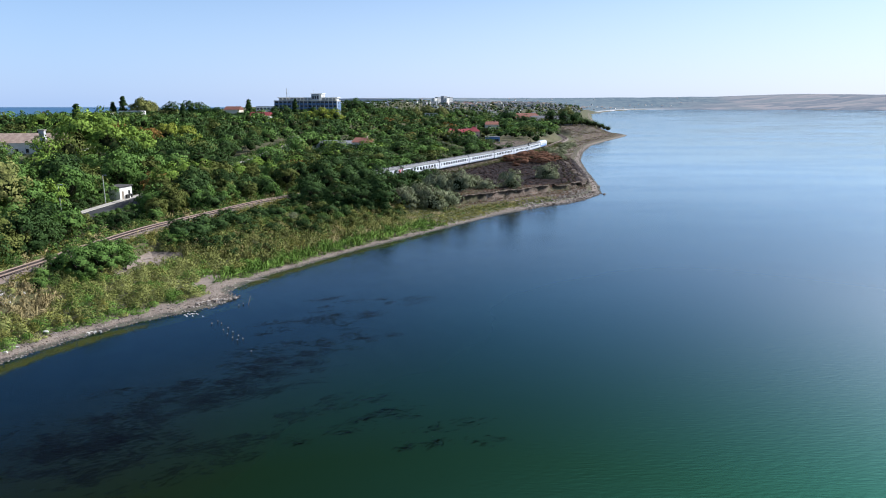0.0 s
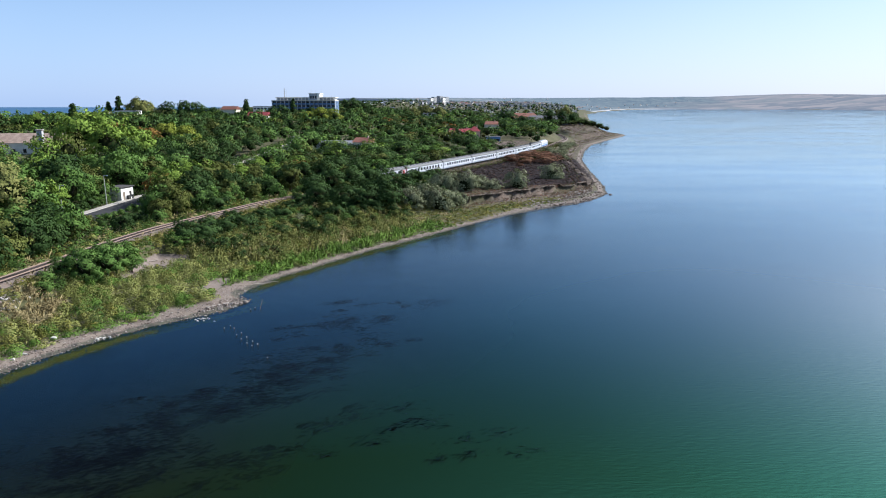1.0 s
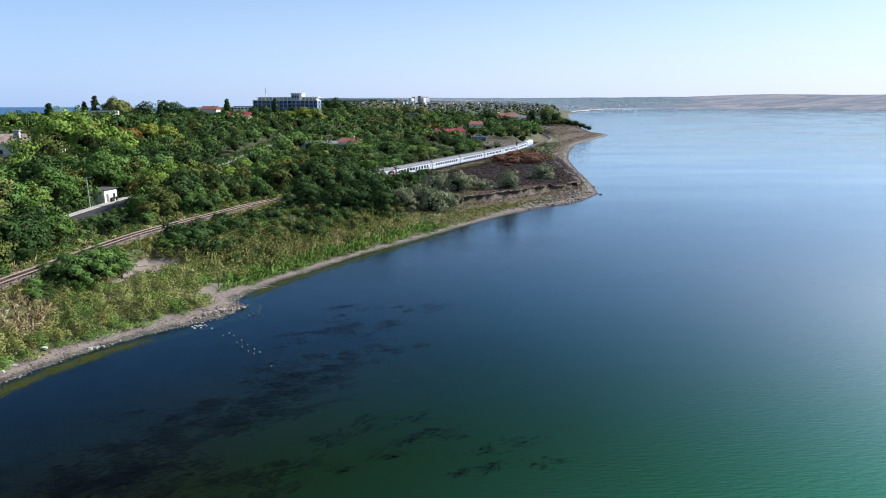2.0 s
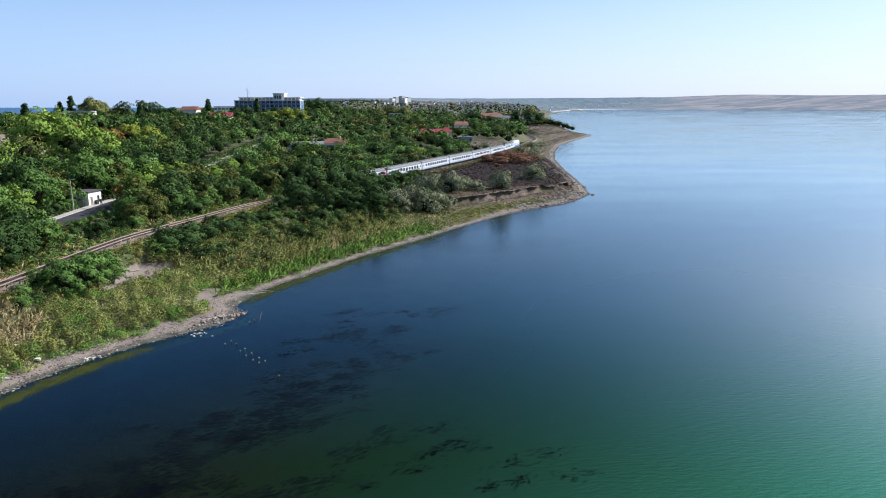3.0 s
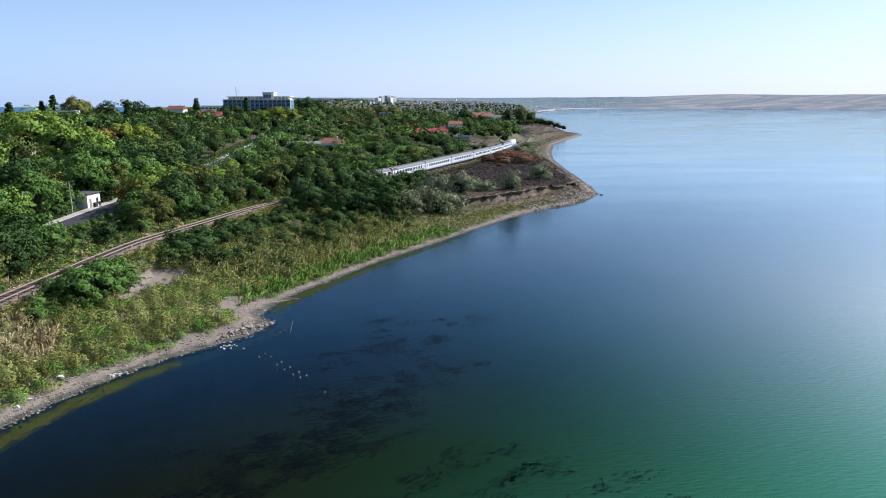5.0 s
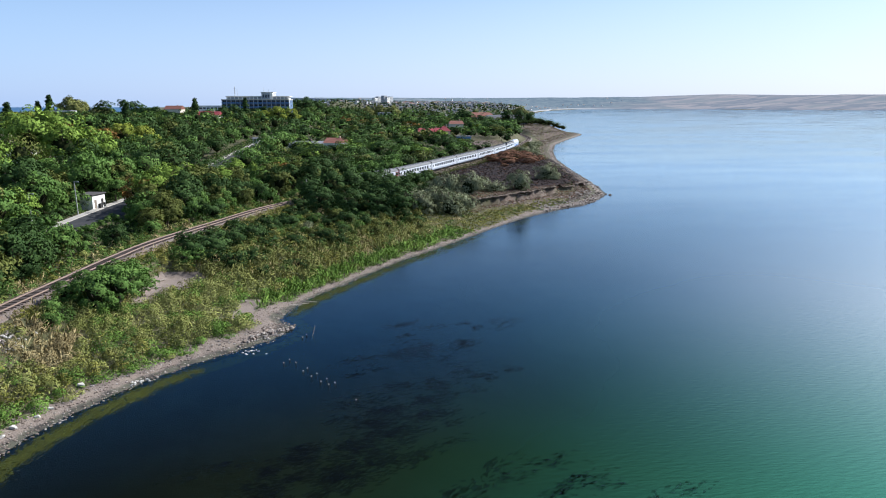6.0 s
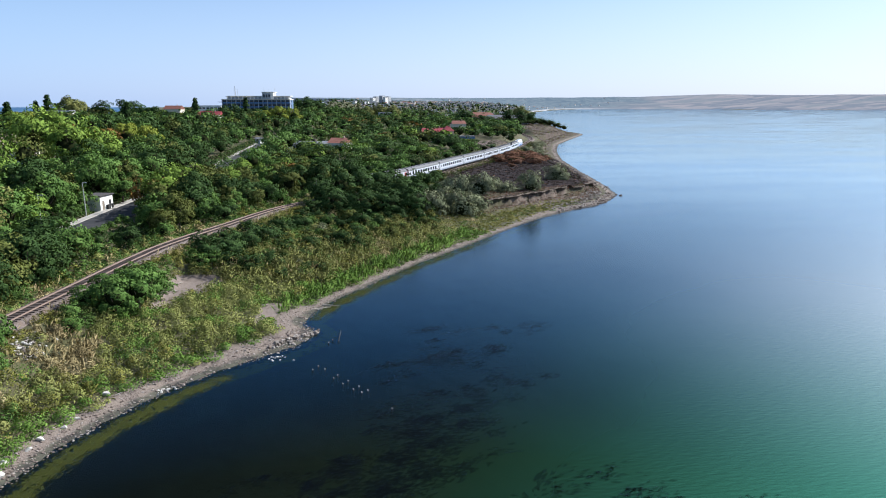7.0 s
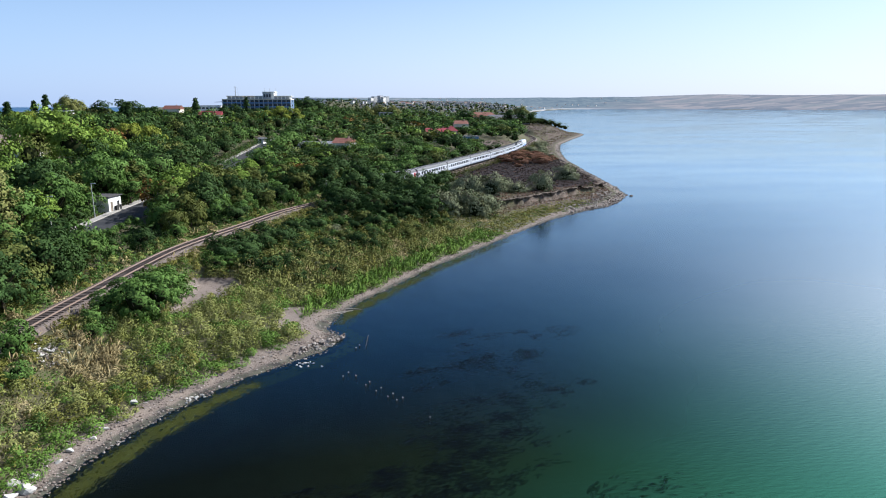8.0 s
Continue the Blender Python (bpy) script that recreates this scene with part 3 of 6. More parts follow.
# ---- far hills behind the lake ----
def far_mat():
    """Distance under painted haze: woods at one end, bare striped fields at the other."""
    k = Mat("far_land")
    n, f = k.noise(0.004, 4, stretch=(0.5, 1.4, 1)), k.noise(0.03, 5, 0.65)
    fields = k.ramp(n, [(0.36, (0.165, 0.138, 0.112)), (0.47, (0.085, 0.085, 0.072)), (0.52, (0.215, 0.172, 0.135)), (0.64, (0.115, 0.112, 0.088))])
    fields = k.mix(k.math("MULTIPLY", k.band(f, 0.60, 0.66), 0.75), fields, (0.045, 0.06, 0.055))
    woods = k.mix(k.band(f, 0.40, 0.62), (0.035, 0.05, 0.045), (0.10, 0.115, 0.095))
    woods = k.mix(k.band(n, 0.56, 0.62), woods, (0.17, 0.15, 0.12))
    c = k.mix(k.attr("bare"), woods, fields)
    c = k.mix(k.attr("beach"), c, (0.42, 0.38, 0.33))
    # a faint bluish emission stands in for haze over the land
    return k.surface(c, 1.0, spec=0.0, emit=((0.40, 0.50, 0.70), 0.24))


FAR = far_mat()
HILL_SPOTS = []


def far_hills():
    line, tan = smooth_line([(425, 1900), (695, 2700), (995, 3455), (1250, 3760), (1855, 3660), (2205, 3205), (2805, 2505), (3600, 1400), (4500, 250)], 25.0)
    nrm = np.stack([-tan[:, 1], tan[:, 0]], axis=1)
    depth = np.array([0, 8, 25, 60, 130, 200, 300, 420, 520, 600, 700, 800, 1000])
    lift = np.array([-0.01, 0.04, 0.09, 0.14, 0.22, 0.31, 0.42, 0.58, 0.74, 0.88, 0.97, 1.0, 0.7])
    n, k = len(line), len(depth)
    v = np.zeros((n, k, 3))
    bare, beach = np.zeros((n, k)), np.zeros((n, k))
    for j, dj in enumerate(depth):
        p = line + nrm * dj
        x, y = p[:, 0], p[:, 1]
        turn = np.degrees(np.arctan2(x + 24, y - 16))
        rise = np.interp(turn, [12, 20, 23, 25, 28, 29.2, 31, 36, 45, 60], [0.0096, 0.0106, 0.0110, 0.0122, 0.0132, 0.0142, 0.0130, 0.0124, 0.0128, 0.013])
        crest = 28 + np.hypot(x + 24, y - 16) * rise + bumps(x, y, 300, 12) * 2.5 + bumps(x, y, 60, 13) * 1.2
        v[:, j, :2] = p
        v[:, j, 2] = crest * lift[j] + bumps(x, y, 420, 11) * 4.0 * (25 < dj < 700)
        bare[:, j] = ease(turn + bumps(x, y, 500, 14) * 4 - dj * 0.006, 17, 25)
        beach[:, j] = (dj < 20) * (0.08 + 0.7 * (1 - ease(turn, 17, 22)))
    a = np.arange(n - 1)[:, None] * k
    j = np.arange(k - 1)[None]
    quads = np.stack([a + j, a + k + j, a + k + j + 1, a + j + 1], axis=-1).reshape(-1, 4)
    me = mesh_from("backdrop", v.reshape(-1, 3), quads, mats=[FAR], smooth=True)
    for key, w in (("bare", bare), ("beach", beach)):
        me.attributes.new(key, "FLOAT", "POINT").data.foreach_set("value", w.ravel().astype(np.float32))
    tagged(new("backdrop", me), "low hazy hills with woods and fields across the lake", "hills", kind="structure")
    # places for far houses
    r = np.random.RandomState(19)
    for _ in range(260):
        i, j = r.randint(n), r.randint(2, 9)
        if bare[i, j] < 0.35:
            HILL_SPOTS.append(v[i, j] + (v[i, j + 1] - v[i, j]) * r.rand())


far_hills()


def z_at(x, y):
    z, _, _ = full_height(np.array([float(x)]), np.array([float(y)]))
    return float(z[0])


# ---- railway ----
def railway():
    bed = thing("railway_track", "single rusty railway track on a gravel bed", "railway track", kind="structure")
    line = np.column_stack([rail_pos, np.full(len(rail_pos), RAIL_Z)])
    sweep("ballast", line[::3], rail_tan[::3], [(-2.9, -1.15), (-1.6, -0.3), (1.6, -0.3), (2.9, -1.15)], BALLAST, bed, closed=False)
    for side in (-0.755, 0.755):
        prof = [(side - 0.07, -0.16), (side - 0.035, -0.03), (side - 0.035, 0.0), (side + 0.035, 0.0), (side + 0.035, -0.03), (side + 0.07, -0.16)]
        sweep("rail", line[::2], rail_tan[::2], prof, RUST_STEEL, bed)
    bm = box(-0.13, -1.3, -0.14, 0.13, 1.3, 0.08, 0.02)
    me = bpy.data.meshes.new("sleeper")
    bm.to_mesh(me)
    bm.free()
    me.materials.append(SLEEPER)
    r = random.Random(4)
    first = int(np.argmin(np.abs(rail_pos[:, 1] - 60)))
    for i in range(first, first + 300):
        (x, y), (tx, ty) = rail_pos[i], rail_tan[i]
        linked("sleeper", me, bed, pose(x, y, RAIL_Z - 0.25, 0, 0, math.degrees(math.atan2(ty, tx)) + r.uniform(-1.2, 1.2)))
    rest = bmesh.new()
    for i in range(first + 300, len(rail_pos)):
        (x, y), (tx, ty) = rail_pos[i], rail_tan[i]
        m = pose(x, y, RAIL_Z - 0.25, 0, 0, math.degrees(math.atan2(ty, tx)))
        c = [rest.verts.new(m @ Vector((sx * 0.13, sy * 1.3, sz))) for sx, sy, sz in ((-1, -1, .08), (1, -1, .08), (1, 1, .08), (-1, 1, .08), (-1, -1, -.1), (1, -1, -.1), (1, 1, -.1), (-1, 1, -.1))]
        for f in ((0, 1, 2, 3), (0, 4, 5, 1), (1, 5, 6, 2), (2, 6, 7, 3), (3, 7, 4, 0)):
            rest.faces.new([c[q] for q in f])
    tagged(part("sleepers", rest, SLEEPER, bed), kind="stuff")


railway()


# ---- road ----
def road():
    z = full_height(road_pos[:, 0], road_pos[:, 1])[0]
    z = np.convolve(np.pad(z, 8, mode="edge"), np.ones(17) / 17, mode="valid")
    line = np.column_stack([road_pos, z + 0.12])
    ob = sweep("road", line, road_tan, [(-4.0, -0.6), (-4.0, 0), (4.0, 0), (4.0, -0.6)], ASPHALT, closed=False)
    tagged(ob, "dark asphalt road between dense trees", "road", kind="structure")
    kerb = sweep("pavement", line, road_tan, [(-5.7, -0.5), (-5.7, 0.2), (-5.4, 0.16), (-4.05, 0.14), (-4.0, -0.3)], CONCRETE, closed=False)
    tagged(kerb, "pale concrete pavement beside the road", "pavement", kind="structure")
    return line


road_line = road()


# ---- trees ----
def ball(sub):
    bm = bmesh.new()
    bmesh.ops.create_icosphere(bm, subdivisions=sub, radius=1.0)
    v, f = np.array([v.co[:] for v in bm.verts]), np.array([[v.index for v in f.verts] for f in bm.faces])
    bm.free()
    return v, f


ICO_V, ICO_F = ball(1)
CORE_V, CORE_F = ball(2)


def leaves(r, centres, outward, size, wide=0.7):
    """Loose leaf sprays: one small tilted quad each."""
    n = len(centres)
    nrm = outward + r.normal(0, 0.45, (n, 3))
    nrm /= np.linalg.norm(nrm, axis=1)[:, None] + 1e-9
    u = np.cross(nrm, r.normal(0, 1, (n, 3)))
    u /= np.linalg.norm(u, axis=1)[:, None] + 1e-9
    w = np.cross(nrm, u)
    s = (size * r.uniform(0.6, 1.35, n))[:, None]
    a, b = u * s * 0.5, w * s * 0.5 * wide
    bend = nrm * s * 0.12
    v = np.stack([centres - a - bend, centres - b * 0.9, centres + a - bend, centres + b * 0.9], axis=1)
    return v.reshape(-1, 3), np.arange(n * 4).reshape(n, 4), np.repeat(outward * 0.85 + nrm * 0.22, 4, axis=0)


def crown(r, rx, rz, zc, clumps, per, leaf, lump=0.30, core=0.43, low=-0.55, taper=0.0):
    """Leaf clumps over an uneven ellipsoid round one dark heart: vertices, quads, triangles, normals."""
    c = r.normal(0, 1, (clumps, 3))
    c /= np.linalg.norm(c, axis=1)[:, None]
    c[:, 2] = np.where(c[:, 2] < low, -c[:, 2] * 0.6, c[:, 2])
    flat = np.linalg.norm(c[:, :2], axis=1)[:, None] + 1e-6
    skirt = np.where(c[:, 2:3] < 0, np.maximum(flat, 0.82) / flat, 1.0)
    c[:, :2] *= skirt
    rad = r.uniform(0.45, 1.0, clumps)[:, None] ** 0.6
    ctr = c * rad * np.array([rx, rx, rz]) * r.uniform(0.8, 1.08, (clumps, 1))
    ctr[:, :2] *= 1 - taper * (ctr[:, 2:3] / rz + 1) / 2
    out = ctr / np.array([rx, rx, rz]) ** 1.2
    out /= np.linalg.norm(out, axis=1)[:, None] + 1e-6
    ctr[:, 2] += zc
    cr = lump * rx * r.uniform(0.7, 1.25, clumps)
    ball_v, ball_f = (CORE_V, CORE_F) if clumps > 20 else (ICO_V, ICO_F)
    # drawn near black later, as the shade deep inside the crown
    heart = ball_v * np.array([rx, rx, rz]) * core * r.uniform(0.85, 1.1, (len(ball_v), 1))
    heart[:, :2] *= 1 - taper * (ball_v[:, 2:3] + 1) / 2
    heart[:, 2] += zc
    n = len(ball_v)
    o = r.normal(0, 1, (clumps, per, 3)) + out[:, None] * 0.7
    o[:, :, 2] = np.where(o[:, :, 2] < -0.4, np.abs(o[:, :, 2]), o[:, :, 2])
    o /= np.linalg.norm(o, axis=2)[:, :, None]
    at = ctr[:, None] + o * cr[:, None, None] * r.uniform(0.80, 1.07, (clumps, per, 1)) * np.array([1, 1, 0.85])
    soft = (o + out[:, None] * 0.95).reshape(-1, 3)
    soft /= np.linalg.norm(soft, axis=1)[:, None] + 1e-6
    lv, lq, ln = leaves(r, at.reshape(-1, 3), soft, leaf)
    return np.vstack([heart, lv]), lq + n, ball_f.copy(), np.vstack([ball_v, ln])


def trunk_bm(r, h, rad, reach, limbs=5):
    """A tapered trunk with limbs."""
    bm = tube(rad * 1.25, rad * 0.55, -0.5, h * 0.62, 7)
    for i in range(limbs):
        a, z0 = i * 6.28 / limbs + r.uniform(-0.4, 0.4), h * r.uniform(0.28, 0.5)
        up = Vector((math.cos(a) * reach * 0.62, math.sin(a) * reach * 0.62, h * r.uniform(0.25, 0.4)))
        m = Matrix.Translation(Vector((0, 0, z0)) + up / 2) @ up.to_track_quat("Z", "Y").to_matrix().to_4x4()
        bmesh.ops.create_cone(bm, cap_ends=True, segments=5, radius1=rad * 0.5, radius2=rad * 0.12, depth=up.length, matrix=m)
    return bm


def tree_kind(name, seed, mat, label, category, height_m, rx, rz, clumps, per, leaf, lump=0.29, group="", low=-0.55, zc=None, taper=0.0):
    """A tree of its own to copy from, far below the ground's sight until placed."""
    r = np.random.RandomState(seed)
    ob = thing(name, label, category, group)
    part("trunk", trunk_bm(random.Random(seed), height_m, 0.05 * rx + 0.05, rx), BARK, ob)
    v, q, t, nn = crown(r, rx, rz, height_m - rz if zc is None else zc, clumps, per, leaf, lump, low=low, taper=taper)
    linked("crown", mesh_from("crown", v, q, t, [mat, CROWN_SHADE], None, 1, normals=nn), ob)
    return ob


class Grove:
    """Places copies of tree kinds; the first copy takes the kind's own place."""

    def __init__(self):
        self.used, self.base = set(), {}

    def put(self, ob, x, y, scale=1.0, turn=0.0, tall=1.0, sink=0.1, z=None):
        wide, high = self.base[ob.name]
        m = pose(x, y, (z_at(x, y) if z is None else z) - sink, 0, 0, turn)
        size = Matrix.Diagonal((scale * wide, scale * wide, scale * tall * high, 1))
        if ob.name in self.used:
            made = copy_thing(ob, m)
            made.matrix_basis = m @ size
            return made
        self.used.add(ob.name)
        ob.matrix_basis = m @ size
        return ob


grove = Grove()
G = "trees of the lakeside wood"
KIND = {
    "dark": [tree_kind("tree", 11 + i, LEAF_DARK, "dense dark green broadleaf tree in the wood", "tree", 7.0, 3.4, 3.4, 46, 52, 0.41, group=G, low=-0.8) for i in range(3)],
    "mid": [tree_kind("tree", 21 + i, LEAF_MID, "full green broadleaf tree in the wood", "tree", 7.4, 3.5, 3.5, 46, 52, 0.41, group=G, low=-0.8) for i in range(3)],
    "light": [tree_kind("tree", 31 + i, LEAF_LIGHT, "yellowish green broadleaf tree in the wood", "tree", 8.0, 3.7, 3.6, 48, 52, 0.41, group=G, low=-0.7) for i in range(2)],
    "lime": [tree_kind("tree", 36, LEAF_LIME, "pale yellow green tree standing out of the wood", "tree", 8.0, 3.9, 3.4, 46, 52, 0.41, group=G, low=-0.7)],
    "olive": [tree_kind("tree", 41 + i, LEAF_OLIVE, "olive green tree turning yellow in the wood", "tree", 6.8, 3.2, 3.2, 46, 52, 0.40, group=G, low=-0.8) for i in range(2)],
    "autumn": [tree_kind("tree", 51, LEAF_AUTUMN, "orange brown autumn tree in the wood", "tree", 6.5, 2.9, 3.0, 42, 50, 0.40, group=G, low=-0.8)],
    "silver": [tree_kind("silver_tree", 61 + i, LEAF_SILVER, "grey green silverleaf tree near the shore", "tree", 5.2, 2.7, 2.6, 54, 42, 0.27, zc=1.7, low=-0.6) for i in range(2)],
    "shrub": [tree_kind("shrub", 71 + i, LEAF_DARK, "low dark green shrub beside the railway", "shrub", 3.0, 1.9, 1.6, 36, 36, 0.28, zc=1.4, low=-0.95) for i in range(2)],
    "green_shrub": [tree_kind("shrub", 75 + i, LEAF_MID, "low leafy green shrub beside the railway", "shrub", 3.0, 1.9, 1.6, 36, 36, 0.28, zc=1.4, low=-0.95) for i in range(2)],
    "cypress": [tree_kind("conifer", 91, LEAF_DARK, "dark narrow conifer rising above the wood", "tree", 10.0, 1.75, 4.8, 90, 30, 0.45, 0.30, low=-0.95, taper=0.8)],
    "great": [tree_kind("tree", 95, REED_GREY, "great round grey green tree above the wood", "tree", 17.0, 11.0, 8.0, 150, 42, 0.95, 0.19, low=-0.85)],
    "pale": [tree_kind("tree", 97, REED_GREY, "tall pale grey green tree beside the road", "tree", 11.0, 4.6, 4.6, 74, 46, 0.46, 0.25, low=-0.85)],
    "rust": [tree_kind("shrub", 81, LEAF_RUST, "rust brown withered shrub on the burnt field", "shrub", 2.6, 2.0, 1.5, 40, 50, 0.22, zc=1.2, low=-0.95)],
}

for key, wide, high in (("dark", 1.12, 1.15), ("mid", 1.0, 1.0), ("light", 1.15, 1.2), ("lime", 1.0, 1.0), ("olive", 1.1, 1.15), ("autumn", 1.1, 1.1), ("silver", 0.82, 0.7), ("shrub", 1.15, 1.1), ("green_shrub", 0.78, 0.8), ("cypress", 1.9, 1.5), ("rust", 1.35, 1.1), ("great", 1.0, 1.0), ("pale", 1.0, 1.0)):
    for ob_ in KIND[key]:
        grove.base[ob_.name] = (wide, high)


def scatter(seed, x0, x1, y0, y1, step):
    r = np.random.RandomState(seed)
    gx, gy = np.meshgrid(np.arange(x0, x1, step), np.arange(y0, y1, step))
    p = np.stack([gx.ravel(), gy.ravel()], axis=1) + r.uniform(-0.45, 0.45, (gx.size, 2)) * step
    return p, r


CLEAR = [(-127, 231, 15), (-127, 274, 8), (-120, 284, 9), (-78, 171, 4), (-91, 174.5, 6), (-86, 160, 7), (-86, 150, 6), (-37, 312, 9), (-55, 318, 12), (-78, 352, 6), (8, 380, 11), (20, 372, 8), (-152, 245, 14), (-140, 248, 10),
         (-117, 551, 32), (-88, 549, 10), (-142, 549, 10), (33, 450, 8), (45, 345, 14), (28, 338, 10), (40, 366, 7), (-74, 340, 6), (-79, 368, 5), (-146, 226, 9), (-153, 214, 9), (-139, 211, 6), (-160, 228, 8)]


def wooded(p, margin_rail=4.2):
    """Which places lie in the wood behind the railway."""
    x, y = p[:, 0], p[:, 1]
    d, rs = shore_distance(x, y), rail_side(x, y)
    ok = (d > 24) & (rs < -margin_rail)
    ok &= soft_inside(x, y, CLEARING, 2.0) < 0.5
    ok &= np.abs(to_line(x - 1.0, y, road_pos)) > 6.2
    # low growth only on the lake side of the far road
    ok &= ~((np.abs(to_line(x - 7.0, y, road_pos)) < 5.6) & (y > 220) & (y < 355))
    for cx, cy, cr in CLEAR:
        ok &= np.hypot(x - cx, y - cy) > cr
    return ok


def plant_wood():
    # nearest trees, one by one
    p, r = scatter(5, -118, 30, 58, 262, 5.9)
    p = p[wooded(p, 4.6)]
    p = p[(p[:, 0] > -112) & (p[:, 1] > 64)]
    rs = rail_side(p[:, 0], p[:, 1])
    z = full_height(p[:, 0], p[:, 1])[0]
    order = np.argsort(np.hypot(p[:, 0] + 16, p[:, 1] - 10))
    for i in order[:190]:
        x, y = p[i]
        near_rail = rs[i] > -8.5
        u = r.rand()
        kind = "dark" if u < (0.12 if x < -88 else 0.30 if y < 150 else 0.50) else "mid" if u < 0.62 else "olive" if u < 0.86 else "light" if u < 0.93 else "mid" if u < 0.965 else "autumn"
        s = r.uniform(0.95, 1.55) * (0.62 if near_rail else 1.0) * (0.68 if x > -62 else 1.0)
        if x > -82:
            s = min(s, 0.95 if y > 160 else 1.1)
        if near_rail and u < 0.5:
            kind, s = ("shrub", "green_shrub")[i % 2], r.uniform(0.9, 1.5)
        if kind == "autumn" and y < 165:
            kind = "olive"
        # open view over low growth towards the hut
        if -80.5 < x < -68.5 - (y - 143.5) * 0.32 and 119 < y < 172:
            kind, s = ("green_shrub", "shrub", "green_shrub")[i % 3], max(0.4, (3.6 - (-68 - x) * 0.3) / 3.0) * r.uniform(0.8, 1.05)
        k = KIND[kind]
        grove.put(k[r.randint(len(k))], x, y, s, r.uniform(0, 360), r.uniform(0.85, 1.15), z=z[i])
    return p[order[190:]]


left_over = plant_wood()


def far_wood(name, places, seed, label, size=(2.4, 3.9), tall=1.0, mats=(LEAF_DARK, LEAF_MID, LEAF_OLIVE, LEAF_LIGHT, LEAF_AUTUMN), share=(0.33, 0.33, 0.22, 0.11, 0.01), clumps=16, per=34, leaf=0.42):
    """Many trees too far off to count, as one mass."""
    r = np.random.RandomState(seed)
    zs = full_height(places[:, 0], places[:, 1])[0]
    kinds = [crown(np.random.RandomState(seed * 10 + i), 1.0, 0.95, 0.0, clumps, per, leaf / 3.1, 0.40, core=0.45) for i in range(8)]
    vs, qs, ts, qm, tm, ns, n = [], [], [], [], [], [], 0
    pick = r.choice(len(mats), len(places), p=share)
    for (x, y), z, mi in zip(places, zs, pick):
        v, q, t, nn = kinds[r.randint(8)]
        s = r.uniform(*size)
        a = r.uniform(0, 6.28)
        ca, sa = math.cos(a) * s, math.sin(a) * s
        h = s * r.uniform(0.85, 1.2) * tall
        w = np.stack([v[:, 0] * ca - v[:, 1] * sa + x, v[:, 0] * sa + v[:, 1] * ca + y, v[:, 2] * h + z + h * 1.15], axis=1)
        vs.append(w)
        ns.append(np.stack([nn[:, 0] * ca - nn[:, 1] * sa, nn[:, 0] * sa + nn[:, 1] * ca, nn[:, 2] * s], axis=1))
        qs.append(q + n)
        ts.append(t + n)
        qm.append(np.full(len(q), mi))
        tm.append(np.full(len(t), len(mats)))
        n += len(w)
    me = mesh_from(name, np.vstack(vs), np.vstack(qs), np.vstack(ts), [*mats, CROWN_SHADE], np.concatenate(qm), np.concatenate(tm), normals=np.vstack(ns))
    return tagged(new(name, me), label, "wood", kind="stuff")


def plant_far():
    p, r = scatter(6, -330, 110, 40, 660, 7.4)
    x, y = p[:, 0], p[:, 1]
    keep = wooded(p) & ~((x > -112) & (x < 30) & (y > 64) & (y < 262)) & (y > 0.55 * -x - 20)
    p = p[keep]
    near = p[:, 1] < 330
    mid = np.vstack([p[near & (p[:, 0] > -60)], left_over[left_over[:, 0] > -60]])
    far_wood("low_wood", mid, 8, "low green wood behind the train", (2.6, 5.3), 0.72, share=(0.52, 0.29, 0.13, 0.05, 0.01))
    left = np.vstack([p[near & (p[:, 0] <= -60)], left_over[left_over[:, 0] <= -60]])
    edge = (left[:, 0] < -135) & (left[:, 1] > 230)
    near_road = (left[:, 0] > -100) & (left[:, 1] > 195)
    far_wood("roadside_wood", left[near_road], 29, "dark green wood around the far road", (2.8, 5.6), share=(0.60, 0.24, 0.12, 0.03, 0.01))
    far_wood("slope_wood", left[~edge & ~near_road], 7, "dense mixed green wood on the slope above the road", (2.8, 6.0), share=(0.26, 0.42, 0.18, 0.13, 0.01))
    far_wood("edge_wood", left[edge], 27, "low green wood towards the sea", (2.0, 4.0), 0.85, clumps=11, per=13, leaf=0.75)
    p2, r = scatter(9, -330, 110, 330, 660, 8.2)
    p2 = p2[wooded(p2) & (p2[:, 1] > 0.55 * -p2[:, 0] - 20)]
    p3 = p2[(p2[:, 0] > -62)]
    p2 = p2[(p2[:, 0] <= -62)]
    far_wood("low_far_wood", p3, 12, "low dense green wood before the town", (2.5, 5.2), 0.72, clumps=10, per=11, leaf=0.85, share=(0.54, 0.30, 0.11, 0.04, 0.01))
    far_wood("far_wood", p2, 10, "dense mixed green wood below the hotel", (2.3, 5.2), 1.0, clumps=10, per=11, leaf=0.85, share=(0.56, 0.27, 0.12, 0.04, 0.01))


plant_far()


# ---- trees and shrubs by the shore ----
def put_all(kind, spots):
    r = random.Random(len(kind) * 7 + len(spots))
    ks = KIND[kind]
    for i, (x, y, s, *tall) in enumerate(spots):
        up = r.uniform(0.9, 1.1) * (tall[0] if tall else 1.0)
        # willows branch from the ground
        sink = 0.55 * s * up if kind == "silver" else 0.0
        grove.put(ks[i % len(ks)], x, y, s, r.uniform(0, 360), up, z=z_at(x, y) - sink)


